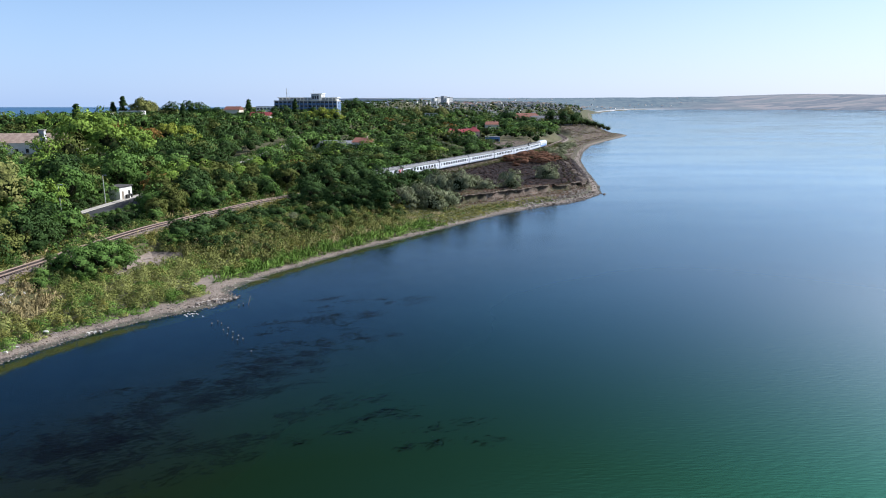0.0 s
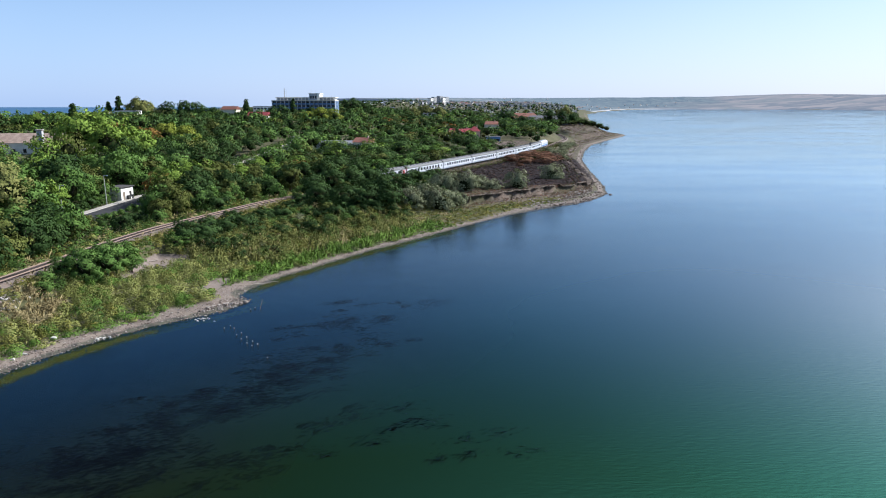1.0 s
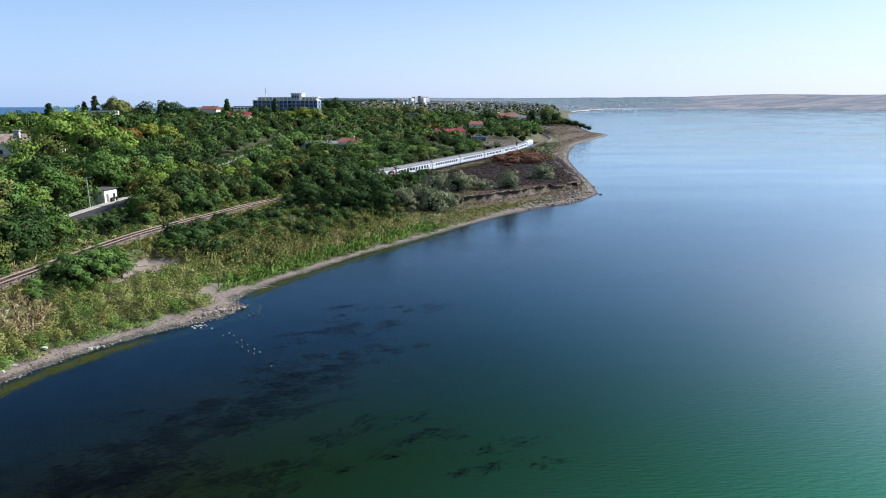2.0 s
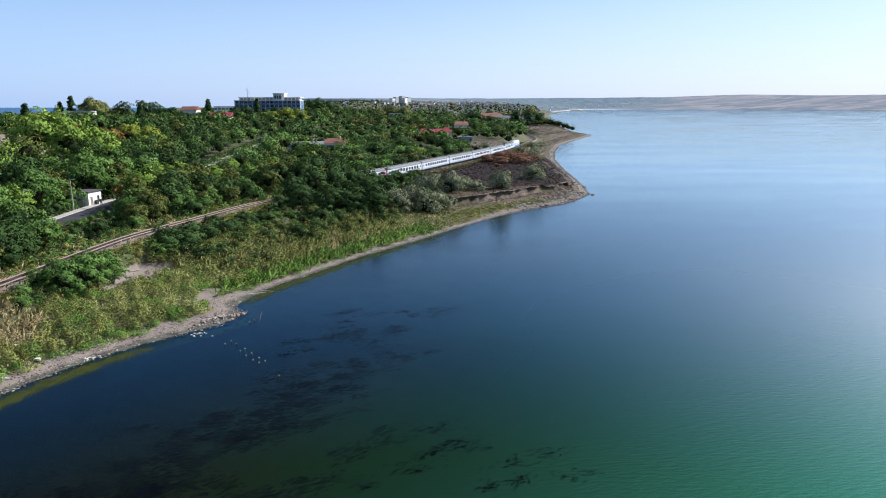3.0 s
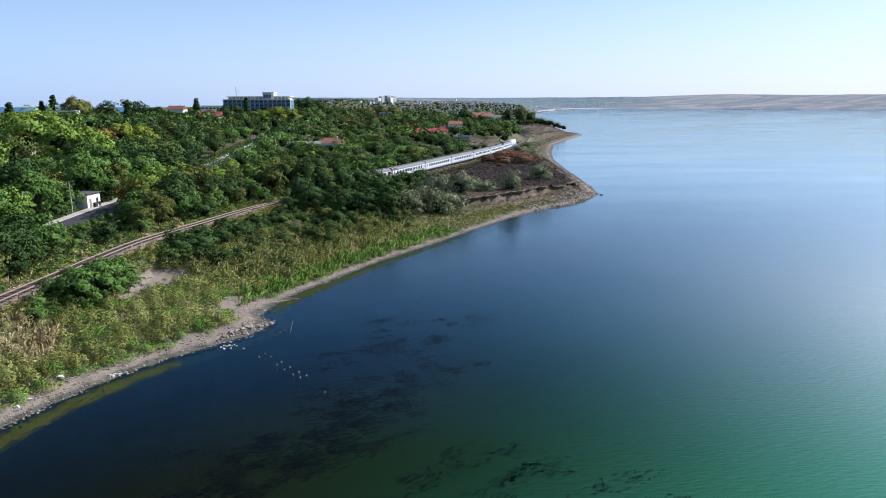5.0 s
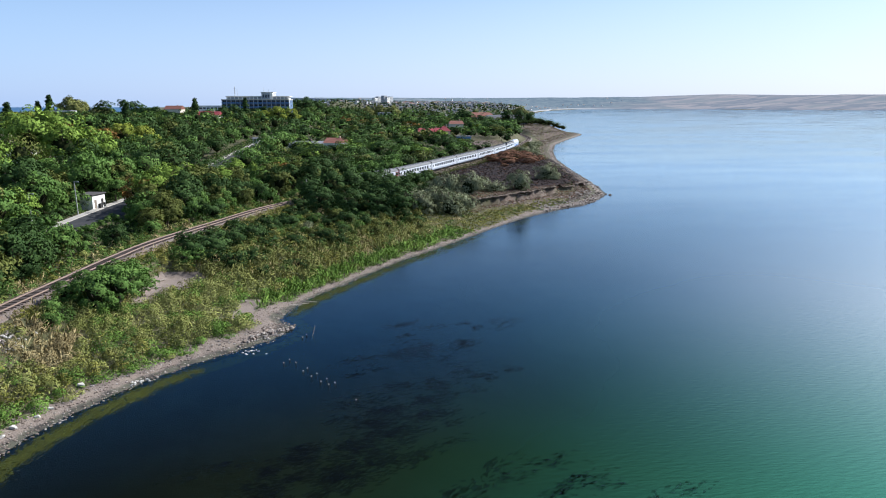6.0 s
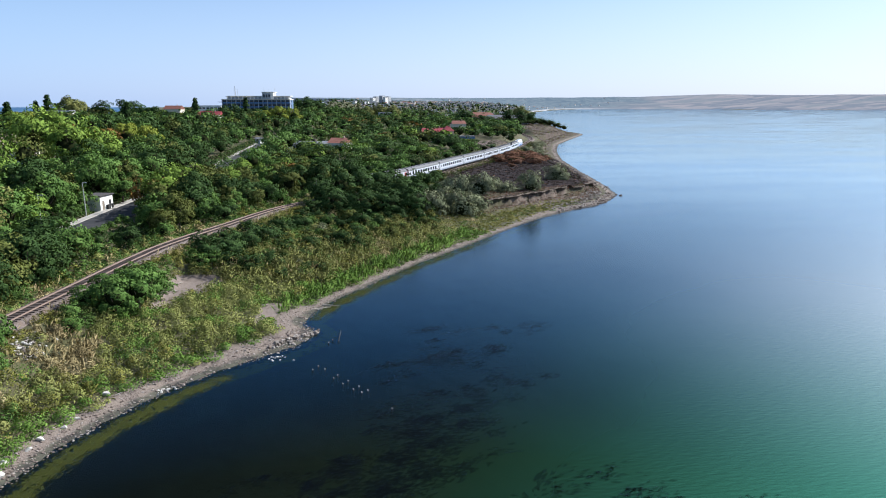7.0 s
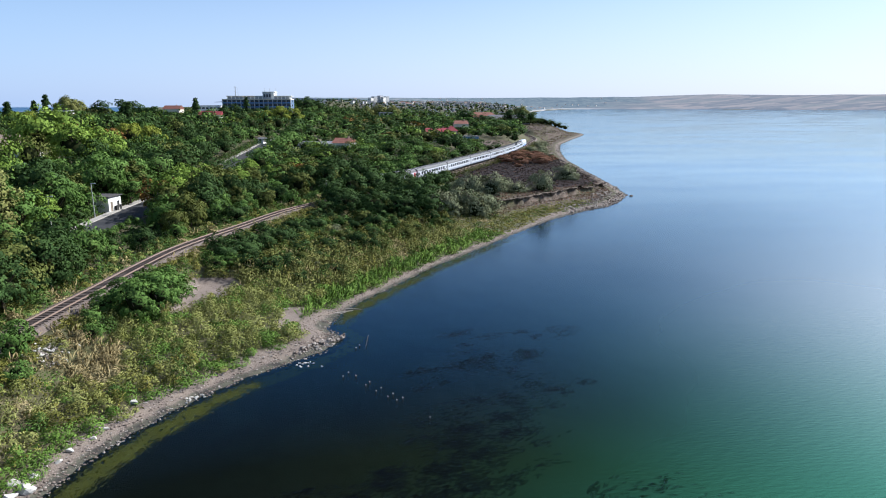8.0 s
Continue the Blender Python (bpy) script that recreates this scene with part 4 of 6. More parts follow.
put_all("mid", [(-57.4, 94.8, 0.74, 0.95), (-56.2, 101.4, 0.76, 0.95), (-57.2, 107.0, 0.62, 0.9), (-59.8, 98.8, 0.56, 0.8), (-58.8, 104.0, 0.58, 0.8)])
put_all("mid", [(-55.8, 97.8, 0.74, 0.95), (-58.4, 100.4, 0.62, 0.9), (-55.6, 105.0, 0.60, 0.9), (-60.6, 94.6, 0.5, 0.8), (-51.8, 119.0, 0.42, 0.8)])
put_all("dark", [(-72.5, 96.0, 0.9), (-76.5, 101.0, 1.0), (-72.0, 105.0, 0.9), (-77.0, 109.0, 1.0), (-72.6, 112.5, 0.8), (-78.6, 95.0, 1.1), (-71.0, 86.0, 0.9), (-75.0, 88.0, 1.0)])
put_all("olive", [(-77.4, 116.5, 0.85), (-73.6, 117.6, 0.7), (-78.8, 123.0, 0.65), (-79.0, 104.0, 1.0), (-71.4, 79.0, 0.85), (-76.0, 81.0, 1.0), (-77.6, 127.5, 0.45), (-74.4, 124.0, 0.55), (-79.4, 131.0, 0.4), (-76.0, 122.5, 0.62), (-79.2, 126.5, 0.5), (-75.0, 129.0, 0.42), (-77.8, 133.5, 0.38), (-80.2, 136.5, 0.34)])
put_all("shrub", [(-91.5, 146, 0.9), (-92.5, 150, 1.1), (-91.5, 154, 0.8), (-93, 158, 1.2), (-92, 162, 0.9), (-91.6, 182, 0.8), (-92.5, 186, 1.1), (-91.4, 190, 0.8), (-92, 195, 1.0)])
put_all("green_shrub", [(-92.6, 170.2, 2.0), (-91.6, 141, 0.9), (-91.2, 152, 0.6), (-91.4, 166.5, 0.8), (-92.8, 168.5, 1.0), (-91.0, 136, 0.9), (-91.8, 131, 1.0), (-91.8, 200, 0.9), (-92, 206, 1.0)])
put_all("green_shrub", [(-57.6, 95.5, 1.2), (-56.5, 108.0, 0.8), (-61.0, 91.0, 0.8), (-65.0, 83.2, 1.2), (-63.8, 80.4, 1.1)])
put_all("green_shrub", [(-79.2, 137.0, 0.75), (-79.0, 140.5, 0.7), (-79.3, 144.0, 0.62), (-79.2, 147.5, 0.6), (-79.4, 151.0, 0.55), (-79.2, 154.5, 0.6), (-79.4, 158.0, 0.6), (-78.0, 149.0, 0.6), (-77.8, 142.5, 0.7), (-77.6, 155.5, 0.6), (-55.0, 119.5, 0.9), (-53.2, 117.6, 1.0), (-52.4, 120.8, 1.0), (-50.6, 128.0, 0.9), (-60.0, 88.5, 0.9), (-61.5, 76.5, 0.9)])
put_all("shrub", [(-52.6, 121.5, 1.15), (-50.6, 125.0, 1.3), (-54.6, 126.0, 1.0), (-48.2, 129.5, 1.2), (-52.5, 132.5, 0.9), (-49.5, 137.0, 0.95), (-46.0, 134.0, 1.0), (-50.0, 142.0, 0.7)])
put_all("silver", [(-13.2, 173.5, 1.5, 1.2), (-8.6, 179.0, 1.5, 1.2), (-11.0, 189.5, 1.3, 1.1), (-46.2, 140.5, 0.75, 0.8), (-43.4, 143.0, 0.7, 0.8), (-20.0, 150.5, 0.42), (-35.5, 153.5, 0.95, 0.8), (-12.2, 165.5, 1.7, 1.4), (-4.8, 167.0, 1.9, 1.4), (-8.4, 171.0, 1.8, 1.5), (-0.5, 173.0, 1.5, 1.2),
                   (-3.0, 187.0, 2.1, 1.4), (2.6, 186.0, 1.9, 1.25), (6.6, 192.0, 1.7, 1.1), (10.8, 190.5, 1.3, 0.9), (18.6, 194.0, 1.8, 1.25), (33.5, 219.0, 2.0, 1.1), (13.6, 193.0, 0.8, 0.6),
                   (35.0, 219.0, 1.2, 0.8), (50.0, 356.0, 1.5, 0.7), (54.5, 349.0, 1.4, 0.7), (46.5, 345.0, 1.1, 0.7), (59.0, 343.0, 1.2, 0.7), (61.0, 352.0, 1.2, 0.7), (-0.5, 197.0, 1.7, 0.95), (-6.5, 193.0, 1.6, 0.95), (-4.0, 204.0, 1.5, 0.9)])
put_all("rust", [(27.5, 281.0, 1.1, 0.66), (31.0, 274.0, 1.6, 0.66), (36.0, 282.0, 1.8, 0.66), (40.0, 274.5, 1.5, 0.66), (44.5, 283.0, 1.4, 0.66), (33.5, 291.0, 1.9, 0.66),
                 (41.0, 296.0, 1.8, 0.66), (27.0, 287.0, 1.4, 0.66), (48.5, 290.0, 1.2, 0.66), (46.5, 302.0, 1.5, 0.66), (38.5, 304.0, 1.6, 0.66), (36.0, 222.0, 0.7, 0.66), (8.0, 214.0, 0.5, 0.66), (28.0, 262.0, 0.7, 0.66)])
put_all("dark", [(-130, 531, 1.35), (-119.5, 530, 1.3), (-107, 532, 1.25), (-137, 533, 1.4), (-97, 534, 1.3), (-113, 527, 1.1), (-29.5, 181.0, 1.08), (-25.0, 185.5, 1.08), (-34.0, 176.0, 1.05), (-21.0, 190.5, 1.0), (-38.5, 171.0, 0.85), (-40.0, 162.5, 0.62, 0.7), (-34.5, 159.5, 0.92, 0.9), (-28.4, 159.0, 1.0, 0.85), (-22.6, 158.5, 1.05, 0.85), (-17.2, 160.5, 1.0, 0.85), (-28.0, 167.0, 0.95, 0.85), (-20.0, 168.5, 1.05, 0.85),
                 (-36.5, 167.5, 0.85, 0.85), (-15.0, 181.0, 0.95, 0.85), (-24.5, 176.0, 0.95, 0.8), (-31.0, 174.0, 0.75, 0.8),
                 (-10.5, 199.5, 0.85, 0.95), (-18.5, 190.0, 0.85, 0.95), (-23.0, 186.0, 0.85, 0.95), (-14.5, 195.0, 0.85, 0.95), (-29.0, 180.5, 0.8, 0.95), (-7.5, 208.0, 0.75, 0.9)])


def plant_between():
    """Low growth between the railway and the dark trees."""
    p, r = scatter(15, -52, 6, 146, 232, 4.2)
    d, rs = shore_distance(p[:, 0], p[:, 1]), rail_side(p[:, 0], p[:, 1])
    keep = (d > 20) & (rs > np.where(p[:, 1] < 170, 9.0, 4.5)) & ((rs < 15) | (p[:, 1] < 196)) & (p[:, 0] < -4)
    for x, y in p[keep][:90]:
        kind = ("shrub", "green_shrub", "olive", "silver")[r.randint(4) if r.rand() < 0.6 else 0]
        ks = KIND[kind]
        grove.put(ks[r.randint(len(ks))], x, y, r.uniform(0.8, 1.2) * (0.55 if kind in ("olive", "silver") else 1.0), r.uniform(0, 360), r.uniform(0.85, 1.1))


plant_between()


def plant_field():
    """Bushes scattered over the reed bed, denser away from the water."""
    p, r = scatter(65, -62, -8, 112, 172, 2.6)
    x, y = p[:, 0], p[:, 1]
    d, rs = shore_distance(x, y), rail_side(x, y)
    want = 0.10 + 0.75 * ease(d, 9, 18) + 0.25 * bumps(x, y, 9, 66)
    keep = (d > 6) & (rs > 7.5) & (soft_inside(x, y, SAND, 2.5) < 0.05) & (r.rand(len(p)) < want)
    for x, y in p[keep]:
        kind = ("shrub", "green_shrub", "olive", "dark", "silver")[r.choice(5, p=(0.32, 0.30, 0.16, 0.14, 0.08))]
        ks = KIND[kind]
        s = r.uniform(0.55, 1.0) * (0.42 if kind in ("olive", "dark", "silver") else 1.0)
        grove.put(ks[r.randint(len(ks))], x, y, s, r.uniform(0, 360), r.uniform(0.75, 1.05), sink=0.2)


plant_field()


def plant_open_side():
    # dense trees between track and road, and bushes hugging the track
    put_all("dark", [(-73.2, 164, 0.9), (-67.8, 158, 0.85), (-62.0, 176.5, 0.85), (-58.0, 180.0, 0.8)])
    put_all("mid", [(-70.4, 147.5, 0.7), (-63.0, 161, 0.85), (-66.5, 150.5, 0.8), (-61.5, 153.5, 0.75), (-66, 177, 0.95), (-57.5, 165, 0.7)])
    put_all("olive", [(-68.6, 165.5, 1.15), (-67.6, 176, 1.15), (-63.8, 171.5, 1.05), (-70.8, 170, 0.95), (-69.2, 154.5, 0.85), (-64.2, 146, 0.72), (-60, 170, 0.85), (-76, 172, 0.9), (-66.6, 142.6, 0.7)])
    put_all("dark", [(-63.5, 168, 0.9), (-71.5, 158.5, 0.8), (-72, 177, 0.95), (-56.5, 172, 0.75)])
    p, r = scatter(52, -118, 20, 62, 400, 1.55)
    x, y = p[:, 0], p[:, 1]
    rs, rd = rail_side(x, y), to_line(x, y, road_pos)
    keep = (rs < -3.3) & (rd > np.where(y > 215, 3.9, 5.9)) & (np.hypot(x + 91, y - 174.5) > 4.5) & (y > 1.0 * -x - 40) & ((y < 250) | (to_line(x - 2.0, y, road_pos) < 13.0))
    p, rs, rd = p[keep], rs[keep], rd[keep]
    z = full_height(p[:, 0], p[:, 1])[0]
    near = rs > -9
    tall = r.uniform(0.7, 1.5, len(p)) * np.where(near, 1.25, 1.0) * np.clip((-rs - 2.4) / 3.0, 0.35, 1.0) * np.where(rd < 10, np.where(p[:, 1] > 215, 2.0, 0.6), 1.0)
    mounds("undergrowth", p, z, r.uniform(0.8, 1.4, len(p)), tall, r.choice(4, len(p), p=(0.62, 0.26, 0.10, 0.02)), [LEAF_DARK, LEAF_MID, LEAF_OLIVE, STRAW], 53, "dense green undergrowth below the trees", 14, 0.5, 0.6)


# tall trees on the slope
put_all("lime", [(-121, 283, 1.6), (-115.5, 289, 1.5), (-88, 470, 1.85), (-79, 476, 1.6), (-96, 466, 1.4), (-204, 366, 1.4), (-198, 368, 1.3)])
put_all("light", [(-129.5, 228, 1.95), (-120, 229, 1.8), (-116, 240, 1.6), (-126, 239, 1.9), (-110, 233, 1.4), (-205, 330, 1.2), (-190, 345, 1.2)])
put_all("autumn", [(-77.6, 170.5, 1.2), (-76.0, 175.5, 1.15), (-127, 274, 1.7), (-132, 279, 1.3), (-101, 211, 0.95), (-97.5, 208, 1.1), (-148, 292, 1.3), (-130, 300, 1.1), (-66, 300, 0.9)])
put_all("cypress", [(-337, 690, 1.75), (-347, 688, 1.35), (-352, 698, 1.45), (-214, 380, 1.15), (-172, 430, 1.15), (-155, 520, 1.25), (-120, 528, 1.1), (-127, 572, 1.15), (-121.5, 573, 0.95)])
put_all("pale", [(-93.8, 131.5, 1.35), (-98, 137, 1.25)])
put_all("great", [(-320, 700, 1.4), (-300, 706, 0.9), (-30, 700, 0.75), (-16, 712, 0.9), (-2, 705, 0.8), (126, 668, 0.85, 1.1)])
put_all("dark", [(-83, 616, 2.2), (-74, 622, 2.0), (-91, 624, 1.8), (58, 600, 1.7), (74, 596, 1.5), (99, 598, 1.8), (112, 606, 1.6), (124, 622, 1.7), (66, 612, 1.4), (-292, 706, 2.5), (-326, 722, 2.5), (-266, 690, 2.5), (-257, 692, 2.3), (-234, 650, 2.0), (-222, 640, 2.0)])
put_all("silver", [(74, 400, 1.4), (79, 413, 1.3), (70, 391, 1.3), (84, 426, 1.3), (77, 405, 1.1), (56, 337, 1.3), (60, 346, 1.5), (64.5, 358, 1.4), (59, 324, 1.1), (54.5, 308, 1.0), (67, 372, 1.3), (70, 386, 1.2), (51, 326, 0.9), (57, 352, 1.2), (20, 392, 1.6), (24, 396, 1.7)])


def plant_more():
    # dark belt of trees on the cape
    p, r = scatter(16, 60, 210, 395, 900, 4.5)
    d, rs = shore_distance(p[:, 0], p[:, 1]), rail_side(p[:, 0], p[:, 1])
    keep = (d > 15) & (d < 90) & (p[:, 1] > 520) & (p[:, 0] > 40)
    belt = p[keep & ((p[:, 1] > 600) | (d > 52))]
    far_wood("cape_wood", belt, 17, "dark low wood along the cape", (2.8, 4.2), 0.75, share=(0.6, 0.2, 0.16, 0.03, 0.01), clumps=7, per=8)
    # belt of trees before the town
    p, r = scatter(24, -330, 150, 652, 940, 10.0)
    d = shore_distance(p[:, 0], p[:, 1])
    keep = (d > 30) & (p[:, 0] > -0.42 * p[:, 1] + 20) & (r.rand(len(p)) < np.where(p[:, 0] > -15 - 0.02 * p[:, 1], 0.35, 0.9))
    far_wood("town_belt", p[keep], 25, "dark green trees before the town", (2.6, 5.4), 0.9, (LEAF_DARK, LEAF_MID, LEAF_OLIVE), (0.6, 0.28, 0.12), 8, 9, 0.95)
    # trees of the town
    p, r = scatter(20, -620, 420, 760, 2300, 21.0)
    d = shore_distance(p[:, 0], p[:, 1])
    keep = (d > 20) & (p[:, 0] > -30 - 0.285 * (p[:, 1] - 33)) & (r.rand(len(p)) < 0.85)
    far_wood("town_trees", p[keep], 21, "hazy trees among the far houses", (2.2, 4.9), 0.9, (LEAF_DARK, LEAF_MID, LEAF_OLIVE), (0.6, 0.3, 0.1), 5, 5, 1.1)


plant_more()


# ---- weeds, reeds and grass on the bank ----
def blades(name, p, z, seed, mat, label, per, length, width, lean, category="weeds"):
    """Tufts of tapering blades and leaves, far too many to count."""
    r = np.random.RandomState(seed)
    n = len(p) * per
    base = np.repeat(np.column_stack([p, z]), per, axis=0)
    spread = np.repeat(r.uniform(0.7, 1.3, len(p)), per)
    base[:, :2] += r.normal(0, 0.22, (n, 2))
    a = r.uniform(0, 6.283, n)
    t = np.abs(r.normal(0, lean, n))
    way = np.stack([np.cos(a) * np.sin(t), np.sin(a) * np.sin(t), np.cos(t)], axis=1)
    ln = (length * r.uniform(0.55, 1.25, n) * spread)[:, None]
    side = np.cross(way, r.normal(0, 1, (n, 3)))
    side /= np.linalg.norm(side, axis=1)[:, None] + 1e-9
    w = (width * r.uniform(0.6, 1.4, n))[:, None]
    start = base + way * ln * r.uniform(0.0, 0.45, (n, 1))
    mid = start + way * ln * 0.6
    tip = start + way * ln + np.stack([way[:, 0], way[:, 1], -np.ones(n) * 0.4], axis=1) * ln * 0.2
    v = np.stack([start, mid - side * w, tip, mid + side * w], axis=1).reshape(-1, 3)
    me = mesh_from(name, v, np.arange(n * 4).reshape(n, 4), mats=[mat], normals=np.repeat(way * 0.8 + np.array([0, 0, 0.4]), 4, axis=0))
    return tagged(new(name, me), label, category, kind="stuff")


def mounds(name, centres, z, size, tall, mi, mats, seed, label, per=46, leaf=0.42, wide=0.34, category="weeds", shell=(0.55, 1.05)):
    """Bushy leaf heaps side by side over the ground."""
    r = np.random.RandomState(seed)
    n = len(centres)
    o = r.normal(0, 1, (n, per, 3))
    o[:, :, 2] = np.abs(o[:, :, 2]) * 1.1
    o /= np.linalg.norm(o, axis=2)[:, :, None]
    k = r.uniform(*shell, (n, per, 1))
    at = np.column_stack([centres, z])[:, None] + o * k * np.stack([size, size, tall], axis=1)[:, None]
    v, q, nn = leaves(r, at.reshape(-1, 3), o.reshape(-1, 3), leaf, wide)
    me = mesh_from(name, v, q, mats=mats, quad_mat=np.repeat(mi, per), normals=nn)
    return tagged(new(name, me), label, category, kind="stuff")


CHAR = leafy("charred", (0.005, 0.003, 0.0022), (0.013, 0.007, 0.005), (0.038, 0.019, 0.013))


def plant_bank():
    p, r = scatter(30, -76, 30, 44, 190, 0.92)
    x, y = p[:, 0], p[:, 1]
    d, rs = shore_distance(x, y), rail_side(x, y)
    edge = np.where((y > 103) & (y < 166), 1.5, 2.3) + 1.3 * ease(y, 82, 90) * (1 - ease(y, 97, 102)) + bumps(x, y, 6, 31) * 0.7
    bare = (np.hypot(x + 61.7, (y - 82.6) * 0.7) < 1.3) | (soft_inside(x, y, SAND, 0.4) > 0.5) | (soft_inside(x, y, SAND_SMALL, 0.4) > 0.5) | (soft_inside(x, y, SCARP, 0.5) > 0.5)
    bare |= (x > 1) & (d > 8.0 + bumps(x, y, 5, 29) * 1.6)
    keep = (d > edge) & ~bare & ((rs > 2.7) | ((rs < -2.5) & (rs > -6.5) & (y < 185)))
    p, d, rs, edge = p[keep], d[keep], rs[keep], edge[keep]
    x, y = p[:, 0], p[:, 1]
    z = height(x, y, d, rs)
    n = len(p)
    u, w = bumps(x, y, 10, 33) + r.normal(0, 0.12, n), bumps(x, y, 4, 34) + r.normal(0, 0.15, n)
    low = (y > 150) & (d < 17)
    belt = (y > 99) & (y < 168) & (d < 5.2 + w * 2.2)
    field = (y > 110) & ~belt & (d < 21)
    tan = np.hypot(x + 60.5, (y - 83) * 0.75) < 4.2 + u * 3
    lime = (y > 86) & (y < 113) & (d < 18) & ~belt
    # 0 yellow green, 1 fresh green, 2 straw, 3 olive, 4 grey reed, 5 dark
    mi = np.where(u > 0.52, 2, np.where(u + w > -0.05, 0, np.where(w < -0.42, 5, np.where(u < -0.38, 1, 3))))
    mi = np.where(lime, np.where(w > 0.30, 1, np.where(u < -0.45, 3, 0)), mi)
    mi = np.where((y <= 90) & (d < 4.2 + w * 2.5), np.where(u > 0.2, 0, 1), mi)
    mi = np.where(tan, np.where(w < -0.35, 0, 2), mi)
    mi = np.where(field, np.where(u > 0.5, 2, np.where(w > 0.16, 3, np.where(w < -0.40, 5, 4))), mi)
    mi = np.where(belt, np.where(w > 0.45, 4, 1), mi)
    mi = np.where((np.abs(rs) < 5.0) & (r.rand(n) < 0.7), np.where(r.rand(n) < 0.2, 2, np.where(rs < 0, 5, 3)), mi)
    mi = np.where(low & (mi == 1) & (w < 0.35), 3, mi)
    slim = np.clip((d - edge + 0.4) / 2.2, 0.3, 1.0) * np.where(np.abs(rs) < 4.5, 0.5, 1.0) * np.where(low, 0.45, 1.0) * np.where(tan, 0.65, 1.0)
    mats = [WEED, REED, STRAW, WEED_DARK, REED_GREY, LEAF_MID]
    # ground cover, then bushy heaps that stand out of it
    mounds("bank_weeds", p, z, r.uniform(0.5, 1.0, n), r.uniform(0.35, 0.75, n) * slim, mi, mats, 35, "tangled green and straw yellow weeds covering the bank", 20, 0.4)
    heap = (r.rand(n) < 0.34) & ~low
    size, tall = r.uniform(0.65, 1.6, n), r.uniform(0.75, 1.9, n) * (1 + 0.7 * bumps(x, y, 6, 42)) * slim * np.where(belt, 0.8, np.where(field, 1.35, 1.0))
    size = size * np.where(field, 1.4, 1.0)
    for nr, per, leaf in ((y < 104, 200, 0.24), (y >= 104, 90, 0.32)):
        k = heap & nr
        mounds("weed_heaps", p[k], z[k] + 0.15, size[k], tall[k], mi[k], mats, 38, "bushy heaps of yellow green weeds on the bank", per, leaf, 0.4, shell=(0.78, 1.06))
    # stands of reed, with straw coloured heads farther from the water
    k = belt & ~low & ((y < 138) | (w > 0))
    blades("reeds", p[k], z[k], 36, REED, "bright green reeds along the gravel beach", 12, 0.95, 0.075, 0.5)
    k = field & (mi == 4) & ~low & (r.rand(n) < 0.6)
    blades("reeds", p[k], z[k] + 0.3, 39, REED_GREY, "grey green reeds on the bank", 9, 0.9, 0.09, 0.6)
    k = ((field & (r.rand(n) < 0.12)) | ((mi == 2) & (r.rand(n) < 0.7))) & ~low
    blades("dry_stalks", p[k], z[k] + 0.45, 37, STRAW, "dry straw yellow stalks on the bank", 6, 0.8, 0.06, 0.45)
    # grass beside the track farther on
    q, r = scatter(43, -60, 75, 160, 420, 0.9)
    qd, qs = shore_distance(q[:, 0], q[:, 1]), rail_side(q[:, 0], q[:, 1])
    k = (np.abs(qs) > 2.3) & (np.abs(qs) < 5.2)
    q, qs = q[k], qs[k]
    qz = height(q[:, 0], q[:, 1])
    mounds("trackside_grass", q, qz, r.uniform(0.6, 1.0, len(q)), r.uniform(0.9, 2.0, len(q)) * np.where(q[:, 1] > 195, 1.0, 0.5) * np.where(qs > 0, 1.0, 0.6), r.choice(3, len(q), p=(0.5, 0.3, 0.2)), [LEAF_OLIVE, SCRUB, LEAF_DARK], 44, "rough grass and brush beside the far track", 16, 0.4)
    # low scrub on the dry slopes of the cape
    q, r = scatter(18, 20, 175, 300, 640, 1.9)
    qd, qs = shore_distance(q[:, 0], q[:, 1]), rail_side(q[:, 0], q[:, 1])
    q = q[(qd > 6) & (qs > 5) & (bumps(q[:, 0], q[:, 1], 22, 77) + r.normal(0, 0.35, len(q)) > -0.1)]
    mounds("dry_scrub", q, height(q[:, 0], q[:, 1]) - 0.05, r.uniform(0.6, 1.5, len(q)), r.uniform(0.25, 0.8, len(q)), r.choice(3, len(q), p=(0.70, 0.16, 0.14)), [SCRUB, LEAF_SILVER, WEED_DARK], 78, "sparse grey brown scrub on the dry slope", 14, 0.5)
    # dry tussocks over the point and the burnt field's rim
    q, r = scatter(45, -4, 66, 166, 345, 0.95)
    qx, qy = q[:, 0], q[:, 1]
    qd, qs = shore_distance(qx, qy), rail_side(qx, qy)
    fl = soft_inside(qx, qy, FIELD, 2.0)
    k = (qd > 4.5) & (qs > 3) & (r.rand(len(q)) < np.where(fl > 0.5, 0.5, 0.9))
    q, fl = q[k], fl[k]
    qz = height(q[:, 0], q[:, 1])
    green = (shore_distance(q[:, 0], q[:, 1]) < 10) & (q[:, 1] < 192)
    # brush that hangs over the point's ledges and darkens their shaded line
    g, gr = scatter(49, 4, 62, 172, 300, 0.5)
    gd = shore_distance(g[:, 0], g[:, 1])
    gd = gd + bumps(g[:, 0], g[:, 1], 17, 21) * 1.4 + bumps(g[:, 0], g[:, 1], 5, 22) * 0.7
    rim = scarp_edge(g[:, 0], g[:, 1])
    on = (rim > -0.6) & (rail_side(g[:, 0], g[:, 1]) > 5)
    on &= ((np.abs(rim) < 0.5) | (np.abs(gd - 8.5) < 0.45) | (np.abs(gd - 11.6) < 0.4) | ((np.abs(gd - 4.8) < 0.3) & (gr.rand(len(g)) < 0.5))) & (bumps(g[:, 0], g[:, 1], 14, 50) > -0.35)
    g = g[on]
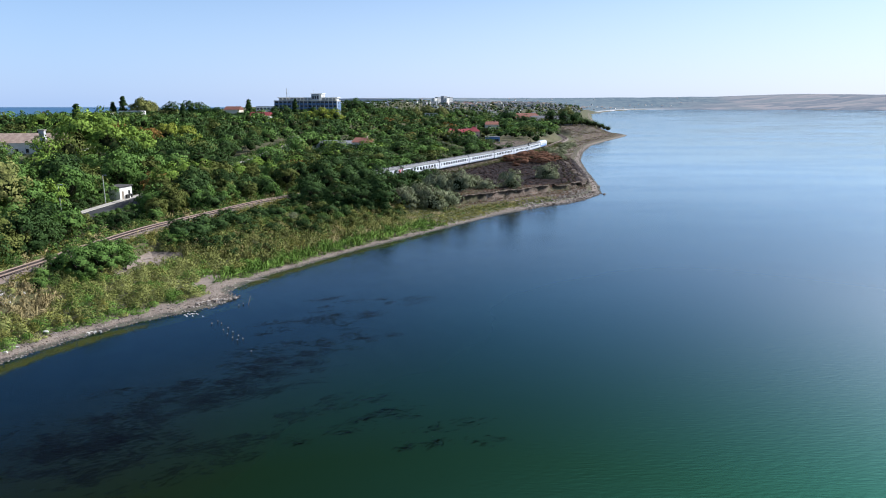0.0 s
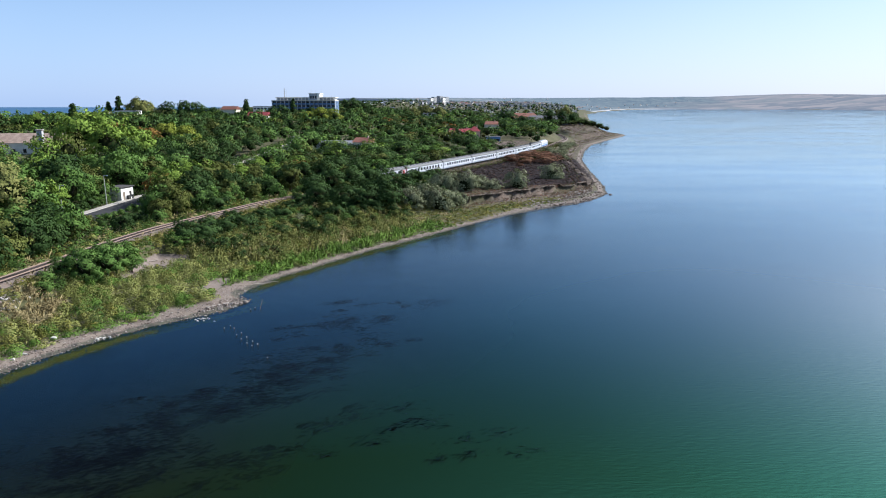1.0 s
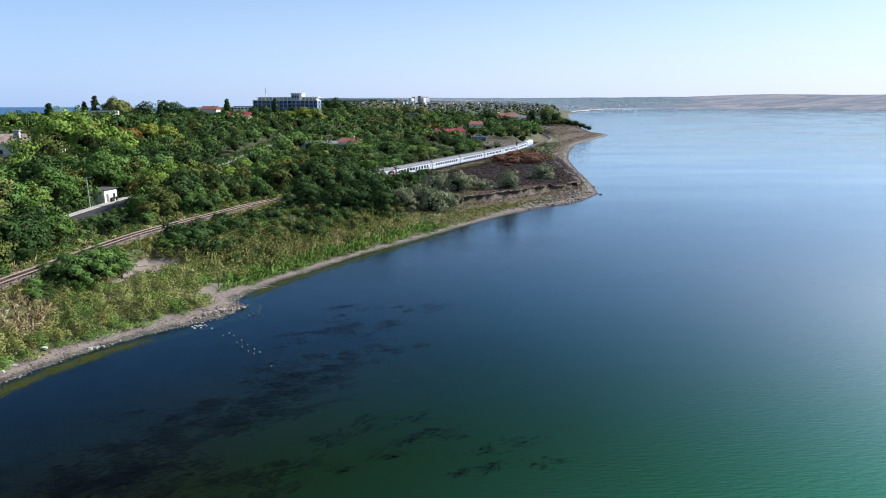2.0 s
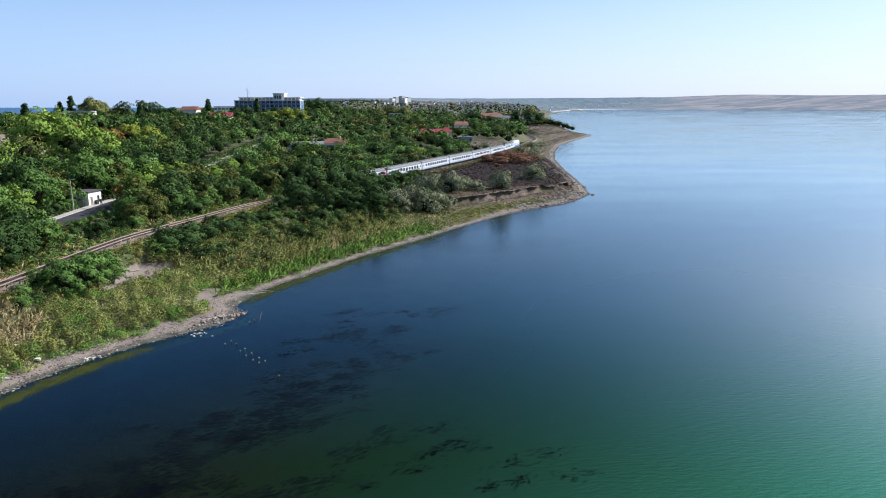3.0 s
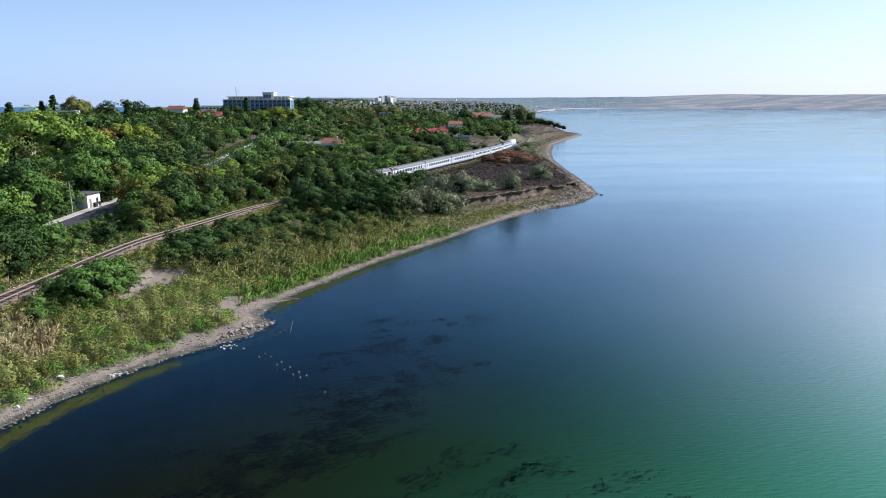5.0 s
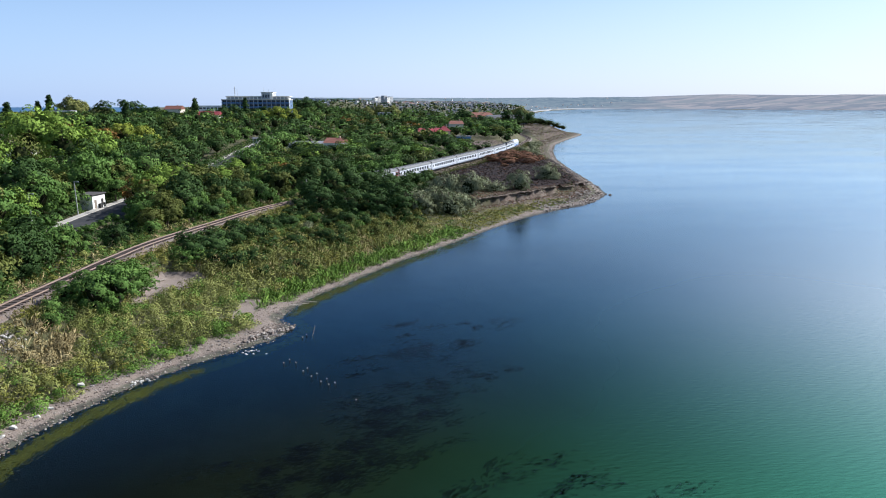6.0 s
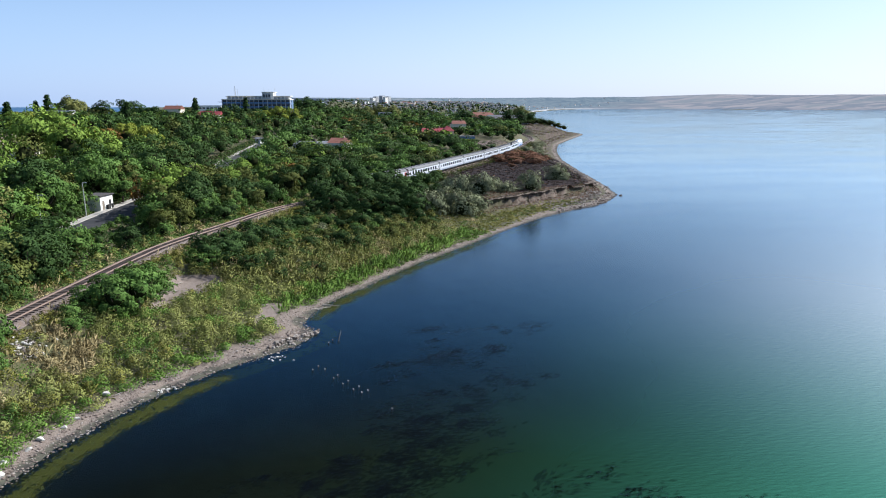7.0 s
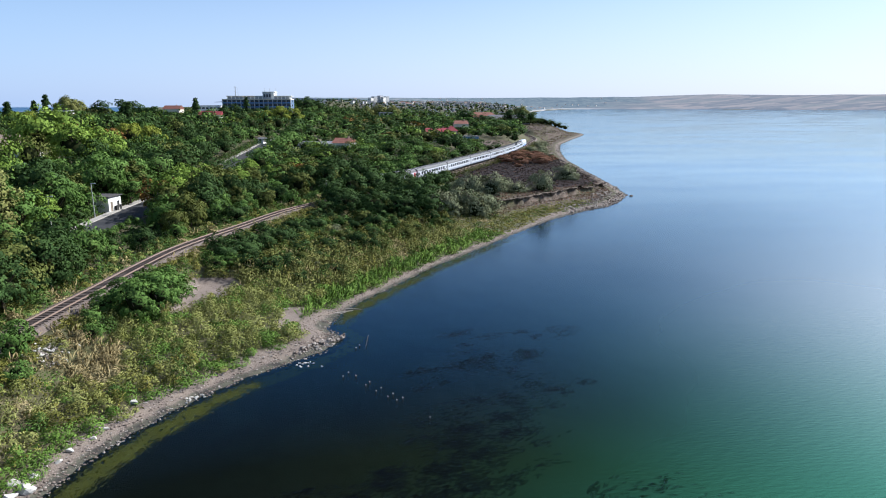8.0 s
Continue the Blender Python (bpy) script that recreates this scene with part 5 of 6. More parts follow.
    mounds("ledge_brush", g, height(g[:, 0], g[:, 1]) - 0.05, gr.uniform(0.3, 0.55, len(g)), gr.uniform(0.2, 0.5, len(g)), gr.choice(3, len(g), p=(0.5, 0.25, 0.25)), [CHAR, SCRUB, LEAF_DARK], 51, "dark brush along the point's earth ledges, also standing in for their shade", 12, 0.26)
    mounds("dry_tussocks", q, qz - 0.05, r.uniform(0.4, 0.95, len(q)), r.uniform(0.15, 0.65, len(q)) * np.where(fl > 0.5, 0.7, 1.0), np.where(green, 0, np.where((fl > 0.5) & (r.rand(len(q)) < 0.9), 3, np.where(r.rand(len(q)) < 0.5, 1, 2))), [WEED_DARK, SCRUB, LEAF_RUST, CHAR], 46, "dry tan tussocks over the point", 14, 0.32)


plant_bank()
plant_open_side()


# ---- stones ----
def stone_mesh(seed, mat):
    r = random.Random(seed)
    bm = bmesh.new()
    bmesh.ops.create_icosphere(bm, subdivisions=2, radius=0.5)
    cuts = [Vector((r.uniform(-1, 1), r.uniform(-1, 1), r.uniform(-0.6, 1))).normalized() for _ in range(7)]
    for v in bm.verts:
        # flat broken sides
        for c in cuts:
            over = v.co.dot(c) - 0.27
            if over > 0:
                v.co -= c * over
        v.co = Vector((v.co.x * 1.3, v.co.y, v.co.z * 0.8)) * r.uniform(0.95, 1.06)
    me = bpy.data.meshes.new("stone")
    bm.to_mesh(me)
    bm.free()
    me.materials.append(mat)
    return me


STONES = [stone_mesh(i, STONE) for i in range(4)] + [stone_mesh(i + 9, PALE_STONE) for i in range(4)] + [stone_mesh(i + 20, WHITE_STONE) for i in range(4)]


def lay_stone(r, x, y, s, pale, z=None, label="rough grey stone on the gravel beach", group="beach stones"):
    ob = new("stone", STONES[r.randint(4) + 4 * int(pale)])
    zz = z_at(x, y) if z is None else z
    ob.matrix_basis = pose(x, y, zz + s * 0.18, r.uniform(-25, 25), r.uniform(-25, 25), r.uniform(0, 360)) @ Matrix.Diagonal((s, s * r.uniform(0.7, 1.1), s * r.uniform(0.7, 1.1), 1))
    tagged(ob, label, "stone", group)


def heap_of_stones(name, r, p, lo, hi, label, lift=0.05, pale=0.55):
    n = len(p)
    z = full_height(p[:, 0], p[:, 1])[0]
    sz = r.uniform(lo, hi, (n, 1, 1)) * 0.6
    v = ICO_V[None] * sz * r.uniform(0.65, 1.3, (n, len(ICO_V), 1)) * np.array([1.25, 1, 0.7]) + np.column_stack([p, z + lift * r.rand(n) + sz[:, 0, 0] * 0.3])[:, None]
    t = (ICO_F[None] + (np.arange(n) * len(ICO_V))[:, None, None]).reshape(-1, 3)
    tagged(new(name, mesh_from(name, v.reshape(-1, 3), None, t, [STONE, PALE_STONE], None, np.repeat((r.rand(n) < pale).astype(int), len(ICO_F)))), label, "stones", kind="stuff")


def stones():
    r = np.random.RandomState(44)
    for x, y, s in [(-55.9, 64.1, 1.1), (-54.9, 63.6, 1.2), (-55.0, 65.0, 0.9), (-55.4, 62.6, 1.0), (-51.6, 76.2, 0.85), (-54.2, 67.2, 0.6), (-54.0, 68.6, 0.7), (-53.0, 70.6, 0.5), (-52.6, 72.0, 0.55)]:
        lay_stone(r, x, y, s, 2, label="large pale boulder on the gravel beach")
    # rubble spit
    for _ in range(170):
        u, w = r.rand(), r.normal(0, 0.8)
        x, y = -38.6 + 5.2 * u + w * 0.3, 87.9 + 4.6 * u + w
        lay_stone(r, x, y, 0.14 + 0.38 * r.rand() ** 1.6, r.rand() < 0.7, max(z_at(x, y), -0.1) + 0.25 * r.rand() * max(0.0, 1 - abs(w)), "pale broken stone in the rubble spit", "rubble spit stones")
    for _ in range(14):
        lay_stone(r, -37.2 + r.normal(0, 0.6), 85.2 + r.normal(0, 0.5), r.uniform(0.2, 0.4), 2, -0.05, "pale broken stone standing in the shallows", "rubble spit stones")
    for _ in range(12):
        lay_stone(r, -46.6 + r.normal(0, 0.6), 77.9 + r.normal(0, 0.35), r.uniform(0.2, 0.45), 2, 0.02, "pale stone at the water's edge")
    # along the beach
    line, tan = smooth_line([p for p in SHORE if 40 < p[1] < 215 and p[0] > -60 and p[0] < 52], 0.5)
    nrm = np.stack([-tan[:, 1], tan[:, 0]], axis=1)
    for _ in range(60):
        i = int(len(line) * r.rand() ** 1.6)
        x, y = line[i] + nrm[i] * r.uniform(-0.5, 2.2)
        lay_stone(r, x, y, r.uniform(0.15, 0.34), r.rand() < 0.35)
    # stones at the head of the spit
    far = [i for i in range(len(line)) if line[i][0] > 22]
    for _ in range(85):
        i = far[r.randint(len(far))]
        x, y = line[i] + nrm[i] * (0.2 + 6.5 * r.rand() ** 1.5)
        lay_stone(r, x, y, r.uniform(0.3, 0.95), r.rand() < 0.6, label="rough stone heaped along the point", group="stones of the point")
    lay_stone(r, 49.9, 205.0, 1.0, False, -0.1, "dark wet rock off the point")
    # rubble heap by the track
    for _ in range(20):
        x, y = -61.7 + r.normal(0, 0.7), 82.6 + r.normal(0, 1.3)
        lay_stone(r, x, y, r.uniform(0.25, 0.5), 2, z_at(x, y) + r.uniform(0.05, 0.5), "pale rubble dumped in the weeds", "rubble heap")
    # clods fallen from the scarp
    edge, edge_tan = smooth_line([tuple(q) for q in SCARP[:9]], 0.4)
    i = r.randint(0, len(edge), 420)
    p = edge[i] + np.stack([edge_tan[i, 1], -edge_tan[i, 0]], axis=1) * (-0.8 + 3.2 * r.rand(420, 1) ** 1.4)
    heap_of_stones("scarp_rubble", r, p, 0.10, 0.40, "brown clods and stones fallen from the earth scarp", 0.03, 0.25)
    # riprap of the point and rubble chips
    n = 460
    i = np.array(far)[r.randint(0, len(far), n)]
    p = line[i] + nrm[i] * (0.1 + 8.5 * r.rand(n, 1) ** 1.3)
    heap_of_stones("riprap", r, p, 0.16, 0.55, "small rough stones strewn along the point")
    bay, bay_tan = smooth_line([q for q in SHORE if 205 < q[1] < 460 and 45 < q[0] < 110], 0.6)
    i = r.randint(0, len(bay), 380)
    p = bay[i] + np.stack([-bay_tan[i, 1], bay_tan[i, 0]], axis=1) * (-0.3 + 3.4 * r.rand(380, 1) ** 1.5)
    heap_of_stones("beach_rubble", r, p, 0.15, 0.55, "rough stones strewn along the bay's beach")
    p = np.array([-61.7, 82.6]) + r.normal(0, 1, (110, 2)) * np.array([0.7, 1.2])
    heap_of_stones("rubble_chips", r, p, 0.1, 0.28, "pale rubble chips dumped in the weeds", 0.25, 0.8)
    # pebbles
    n = 7000
    i = (len(line) * r.rand(n) ** 1.5).astype(int)
    p = line[i] + nrm[i] * r.uniform(-0.6, 3.0, (n, 1)) + tan[i] * r.uniform(-0.4, 0.4, (n, 1))
    z = full_height(p[:, 0], p[:, 1])[0]
    sz = 0.035 + 0.10 * r.rand(n, 1, 1) ** 2
    v = ICO_V[None] * sz * r.uniform(0.7, 1.3, (n, len(ICO_V), 1)) * np.array([1.2, 1, 0.6]) + np.column_stack([p, z + 0.02])[:, None]
    t = (ICO_F[None] + (np.arange(n) * len(ICO_V))[:, None, None]).reshape(-1, 3)
    mi = np.repeat((r.rand(n) < 0.3).astype(int), len(ICO_F))
    tagged(new("pebbles", mesh_from("pebbles", v.reshape(-1, 3), None, t, [STONE, PALE_STONE], None, mi)), "small pale pebbles along the waterline", "pebbles", kind="stuff")


stones()


# ---- in the water ----
def scarp_lip():
    """Matted turf that overhangs the earth scarp of the point."""
    r = np.random.RandomState(61)
    line, tan = smooth_line([tuple(q) for q in SCARP[:9]], 0.45)
    out = np.stack([tan[:, 1], -tan[:, 0]], axis=1)
    # follow the ragged rim
    off = scarp_edge(line[:, 0], line[:, 1])
    rim = line + out * off[:, None]
    inner = rim - out * 1.3
    top = height(inner[:, 0], inner[:, 1]) + 0.05
    n = len(rim)
    hang = 0.30 + 0.30 * bumps(rim[:, 0], rim[:, 1], 4, 62) + r.uniform(-0.12, 0.12, n)
    thick = 0.20 + 0.06 * bumps(rim[:, 0], rim[:, 1], 2, 63)
    rows = [(inner, top - 0.10), (rim + out * (hang * 0.5)[:, None], top + 0.06), (rim + out * hang[:, None], top - 0.03),
            (rim + out * (hang - 0.05)[:, None], top - thick), (rim - out * 0.35, top - thick - 0.15)]
    v = np.concatenate([np.column_stack([q, z])[:, None] for q, z in rows], axis=1)
    v[:, 1:4] += r.normal(0, 0.035, (n, 3, 3))
    k = len(rows)
    a = (np.arange(n - 1)[:, None] * k + np.arange(k - 1)[None]).ravel()
    quads = np.stack([a, a + k, a + k + 1, a + 1], axis=1)
    # gaps where the edge has slid away
    whole = np.repeat(bumps(rim[:-1, 0], rim[:-1, 1], 7, 64) > -0.28, k - 1)
    me = mesh_from("scarp_lip", v.reshape(-1, 3), quads[whole], mats=[EARTH_LIP])
    tagged(new("scarp_lip", me), "dry overhanging turf edge of the earth scarp", "earth ledge", kind="structure")


scarp_lip()


def stakes():
    spots = [(-33.0, 81.1), (-32.5, 82.0), (-31.7, 81.1), (-30.7, 78.7), (-30.3, 79.4), (-29.7, 77.3), (-29.2, 77.9), (-28.6, 75.9), (-28.1, 76.5), (-27.8, 75.1), (-27.2, 75.5), (-25.0, 71.4), (-31.8, 88.8), (-31.4, 89.6)]
    r = random.Random(3)
    for x, y in spots:
        ob = thing("wooden_stake", "weathered stake stump with a pale top in the lake", "stake", "old jetty stakes", at=pose(x, y, 0, r.uniform(-6, 6), r.uniform(-6, 6), 0))
        part("shaft", tube(0.08, 0.065, -0.6, 0.16, 8), UNDER, ob)
        bm = tube(0.085, 0.05, 0.155, 0.25, 8)
        part("cap", bm, PALE_STONE, ob, "pale bleached cap")
    ob = thing("leaning_pole", "thin grey pole leaning in the shallows", "pole", at=pose(-30.7, 89.6, 0, -12, 14, 0))
    part("shaft", tube(0.06, 0.04, -1.5, 1.3, 8), WOOD, ob)
    for x, y, a, ln in ((-34.0, 102.2, 20, 3.4), (-32.4, 103.4, -12, 2.2)):
        ob = thing("driftwood_log", "bleached driftwood log at the water's edge", "log", at=pose(x, y, 0.06, 0, 90, a))
        bm = tube(0.12, 0.06, -ln / 2, ln / 2, 8)
        bmesh.ops.create_cone(bm, cap_ends=True, segments=5, radius1=0.05, radius2=0.02, depth=0.8, matrix=pose(0.2, 0.2, 0.3, 40, 30, 0))
        part("trunk", bm, PALE_STONE, ob)
    for x, y, a, ln in ((-55.4, 112.6, 70, 2.0), (-55.0, 109.2, 40, 1.4), (-41.0, 101.4, 10, 0.8), (-49.6, 110.4, 100, 1.3)):
        ob = thing("plank", "pale plank lying on bare sand", "plank", at=pose(x, y, z_at(x, y) + 0.16, 0, 4, a))
        part("board", box(-ln / 2, -0.16, -0.04, ln / 2, 0.16, 0.04, 0.015), PALE_STONE, ob)


stakes()


def weed_mats():
    """Streaky dark water weed just at the surface."""
    k = Mat("water_weed")
    n = k.noise(0.8, 4)
    mat = k.surface(k.mix(n, (0.001, 0.0015, 0.0016), (0.0022, 0.0026, 0.0026)), 0.22, spec=0.09)
    # thin strands: each covers the water only in part
    thin = k.node("ShaderNodeBsdfTransparent")
    part_cover = k.node("ShaderNodeMixShader")
    part_cover.inputs[0].default_value = 0.22
    k.link(thin.outputs[0], part_cover.inputs[1])
    k.link(k.out.inputs["Surface"].links[0].from_socket, part_cover.inputs[2])
    k.link(part_cover.outputs[0], k.out.inputs["Surface"])
    r = np.random.RandomState(61)
    groups = [(-34, 49, 5, 4, 30), (-31, 53.5, 5, 4, 30), (-28, 60, 5, 4, 34), (-23, 62, 5, 4, 26), (-22, 67, 5, 4, 30), (-18, 72, 5, 4, 16), (-13.5, 77, 4, 2, 8), (-18.6, 83, 3, 3, 14), (-13, 85, 3, 2, 6), (-24, 81, 3, 2, 6), (-9.3, 56.5, 3, 2, 5), (-10.3, 58.7, 3, 2, 3), (-22, 51, 6, 3, 12),
              (-14, 57, 4, 3, 5), (-1.5, 52, 3, 2, 5), (-38, 49, 6, 4, 16), (-21, 91, 4, 2, 6), (-30, 46, 5, 3, 10), (-9, 92, 4, 2, 5)]
    vs, qs, c = [], [], 0
    for gx, gy, sx, sy, m in groups:
        for _ in range(m):
            px, py = gx + r.normal(0, sx * 0.6), gy + r.normal(0, sy * 0.6)
            ln, q = r.uniform(0.8, 2.4), r.randint(26, 44)
            a = 0.45 + r.normal(0, 0.18)
            u, w = r.normal(0, 0.6, q) * ln, r.normal(0, 0.42, q) * (0.6 + ln * 0.3)
            pos = np.column_stack([px + u * math.cos(a) - w * math.sin(a), py + u * math.sin(a) + w * math.cos(a), r.uniform(0.006, 0.03, q)])
            s = r.uniform(0.16, 0.5, (q, 1))
            b = a + r.normal(0, 0.4, q)
            e1 = np.column_stack([np.cos(b), np.sin(b), np.zeros(q)]) * s
            e2 = np.column_stack([-np.sin(b), np.cos(b), np.zeros(q)]) * s * 0.35
            vs.append(np.stack([pos - e1, pos - e2, pos + e1, pos + e2], axis=1).reshape(-1, 3))
            qs.append(np.arange(q * 4).reshape(q, 4) + c)
            c += q * 4
    tagged(new("water_weed", mesh_from("water_weed", np.vstack(vs), np.vstack(qs), mats=[mat])), "dark streaky water weed at the lake's surface", "water weed", kind="stuff")


weed_mats()


def algae_mats():
    """Yellow green algae floating in streaks a step off the beach."""
    k = Mat("algae")
    n = k.noise(0.9, 5)
    mat = k.surface(k.mix(n, (0.026, 0.032, 0.008), (0.078, 0.086, 0.017)), 0.6, spec=0.1)
    thin = k.node("ShaderNodeBsdfTransparent")
    cover = k.node("ShaderNodeMixShader")
    cover.inputs[0].default_value = 0.42
    k.link(thin.outputs[0], cover.inputs[1])
    k.link(k.out.inputs["Surface"].links[0].from_socket, cover.inputs[2])
    k.link(cover.outputs[0], k.out.inputs["Surface"])
    r = np.random.RandomState(64)
    line, tan = smooth_line([p for p in SHORE if 40 < p[1] < 150 and -60 < p[0] < 5], 0.25)
    nrm = np.stack([tan[:, 1], -tan[:, 0]], axis=1)
    y = line[:, 1]
    amount = ease(y, 52, 60) * (1 - ease(y, 79, 83)) + 0.8 * ease(y, 97, 101) * (1 - 0.6 * ease(y, 112, 122)) * (1 - ease(y, 138, 150))
    amount = amount * (0.35 + 0.65 * ease(bumps(line[:, 0], y, 3.5, 66), -0.35, 0.25))
    i = r.choice(len(line), 36000, p=amount / amount.sum())
    out = np.where(y[i] < 90, 2.1, 1.5) + r.normal(0, 0.5, len(i)) + 0.3 * bumps(line[i, 0], y[i], 2.0, 67)
    at = line[i] + nrm[i] * out[:, None] + r.normal(0, 0.15, (len(i), 2))
    ok = (out > 0.25) & (bumps(at[:, 0], at[:, 1], 1.1, 68) + 0.8 * bumps(at[:, 0], at[:, 1], 0.5, 69) + r.normal(0, 0.12, len(i)) > -0.45)
    i, at = i[ok], at[ok]
    pos = np.column_stack([at, r.uniform(0.004, 0.02, len(i))])
    b = np.arctan2(tan[i, 1], tan[i, 0]) + r.normal(0, 0.5, len(i))
    s = r.uniform(0.05, 0.17, (len(i), 1))
    e1 = np.column_stack([np.cos(b), np.sin(b), np.zeros(len(i))]) * s
    e2 = np.column_stack([-np.sin(b), np.cos(b), np.zeros(len(i))]) * s * 0.5
    v = np.stack([pos - e1, pos - e2, pos + e1, pos + e2], axis=1).reshape(-1, 3)
    tagged(new("algae", mesh_from("algae", v, np.arange(len(v)).reshape(-1, 4), mats=[mat])), "yellow green algae floating along the beach", "algae", kind="stuff")


algae_mats()


# ---- train ----
arc = np.concatenate([[0], np.cumsum(np.linalg.norm(np.diff(rail_pos, axis=0), axis=1))])


def on_rail(s):
    return float(np.interp(s, arc, rail_pos[:, 0])), float(np.interp(s, arc, rail_pos[:, 1]))


COACH_SECTION = [(-1.4, 0.95), (-1.43, 1.6), (-1.42, 2.6), (-1.36, 3.1), (1.36, 3.1), (1.42, 2.6), (1.43, 1.6), (1.4, 0.95)]
ROOF_SECTION = [(-1.37, 3.1), (-1.30, 3.45), (-1.0, 3.78), (-0.5, 3.98), (0, 4.05), (0.5, 3.98), (1.0, 3.78), (1.30, 3.45), (1.37, 3.1)]


def bogie(parent, x):
    ob = part("bogie", box(x - 1.7, -1.05, 0.5, x + 1.7, 1.05, 0.92, 0.06), UNDER, parent)
    for wx in (-1.25, 1.25):
        for wy in (-0.72, 0.72):
            bm = bmesh.new()
            bmesh.ops.create_cone(bm, cap_ends=True, segments=14, radius1=0.46, radius2=0.44, depth=0.13, matrix=pose(x + wx, wy, 0.46, 90, 0, 0))
            part("wheel", bm, UNDER, ob)


def coach(label, skirt, ends, length=25.6):
    """A passenger coach along x, rail top at z 0."""
    ob = thing("passenger_coach", label, "railway coach", "coaches of the train")
    h = length / 2
    part("body", prism(COACH_SECTION, -h, h), COACH_WHITE, ob)
    part("roof", prism(ROOF_SECTION, -h + 0.05, h - 0.05), ROOF_GREY, ob, "pale grey ribbed roof")
    for x in np.arange(-h + 1.5, h - 1, 2.05):
        part("rib", box(x - 0.05, -0.9, 3.80, x + 0.05, 0.9, 4.08, 0.01), ROOF_GREY, ob)
    part("underframe", box(-h + 0.3, -1.2, 0.62, h - 0.3, 1.2, 1.0, 0.05), UNDER, ob)
    for x in (-4.5, 1.0, 4.6):
        part("equipment_box", box(x - 1.0, -1.2, 0.35, x + 1.0, 1.2, 0.7, 0.05), UNDER, ob)
    for side in (-1, 1):
        y0, y1 = (1.40, 1.455) if side > 0 else (-1.455, -1.40)
        part("skirt", box(-h + 0.1, y0, 0.97, h - 0.1, y1, 1.42, 0.01), skirt, ob, "darker lower band")
        for i in range(10):
            x = -h + 3.4 + i * (length - 6.8) / 9
            part("window", box(x - 0.62, y0 + 0.012 * side, 1.95, x + 0.62, y1 + 0.012 * side, 2.85, 0.03), GLASS, ob, "dark tinted window")
        for x in (-h + 1.1, h - 1.1):
            door = part("door", box(x - 0.5, y0 + 0.008 * side, 1.05, x + 0.5, y1 + 0.008 * side, 3.0, 0.02), ends, ob)
            part("pane", box(x - 0.25, y0 + 0.018 * side, 2.0, x + 0.25, y1 + 0.018 * side, 2.75, 0.02), GLASS, door)
    for x in (-h, h):
        s = 1 if x > 0 else -1
        part("end_wall", box(x - 0.03, -1.32, 1.0, x + 0.05 * s, 1.32, 3.3, 0.01), ends, ob)
        part("gangway", box(min(x, x + 0.38 * s), -0.55, 1.1, max(x, x + 0.38 * s), 0.55, 3.15, 0.05), UNDER, ob, "black rubber gangway")
    for x in (-h + 3.4, h - 3.4):
        bogie(ob, x)
    return ob


def locomotive():
    ob = thing("locomotive", "white and blue diesel locomotive at the train's head", "locomotive")
    h = 9.0
    sec = [(-1.45, 1.0), (-1.48, 2.7), (-1.25, 3.55), (-0.7, 3.95), (0.7, 3.95), (1.25, 3.55), (1.48, 2.7), (1.45, 1.0)]
    part("body", prism(sec, -h + 0.9, h - 0.9), COACH_WHITE, ob)
    for s in (-1, 1):
        bm = prism(sec, 0, 0.9)
        for v in bm.verts:
            if v.co.x > 0.5 and v.co.z > 2.0:
                v.co.x = 0.45
            v.co.x = s * (h - 0.9 + v.co.x)
        bmesh.ops.recalc_face_normals(bm, faces=bm.faces)
        cab = part("cab", bm, COACH_WHITE, ob)
        part("windscreen", box(s * (h - 0.52) - 0.05, -1.1, 2.55, s * (h - 0.52) + 0.12, 1.1, 3.3, 0.02), GLASS, cab)
        for y in (-0.95, 0.95):
            part("headlight", box(s * h - 0.05, y - 0.14, 1.55, s * h + 0.06, y + 0.14, 1.8, 0.04), GLASS, cab, "round headlight")
        part("buffer_beam", box(s * h - 0.1, -1.35, 0.75, s * h + 0.25, 1.35, 1.15, 0.04), UNDER, ob)
    for y in (-1.47, 1.42):
        part("stripe", box(-h + 1.0, y, 1.1, h - 1.0, y + 0.05, 1.75, 0.01), BLUE_PAINT, ob, "blue side stripe")
        for x in np.linspace(-5.5, 5.5, 6):
            part("grille", box(x - 0.7, y - 0.02, 2.0, x + 0.7, y + 0.07, 2.8, 0.02), COACH_GREY, ob)
    part("fuel_tank", box(-2.2, -1.2, 0.3, 2.2, 1.2, 1.0, 0.1), UNDER, ob)
    part("roof_hood", box(-4.5, -0.6, 3.9, 4.5, 0.6, 4.15, 0.06), COACH_GREY, ob)
    for x in (-5.8, 5.8):
        bogie(ob, x)
    return ob


def train():
    joint = float(arc[np.argmin(np.hypot(rail_pos[:, 0] + 15.8, rail_pos[:, 1] - 210.5))])
    first = coach("white passenger coach with dark windows on the track", COACH_GREY, COACH_WHITE)
    last = coach("white and red passenger coach at the train's rear", COACH_RED, COACH_RED)
    for i in range(-1, 7):
        ln = 18.0 if i == 6 else 25.6
        a = joint + i * 26.4 + 0.4
        (x0, y0), (x1, y1) = on_rail(a), on_rail(a + ln)
        m = pose((x0 + x1) / 2, (y0 + y1) / 2, RAIL_Z, 0, 0, math.degrees(math.atan2(y1 - y0, x1 - x0)))
        if i == -1:
            last.matrix_basis = m
        elif i == 0:
            first.matrix_basis = m
        elif i == 6:
            locomotive().matrix_basis = m
        else:
            copy_thing(first, m)


train()


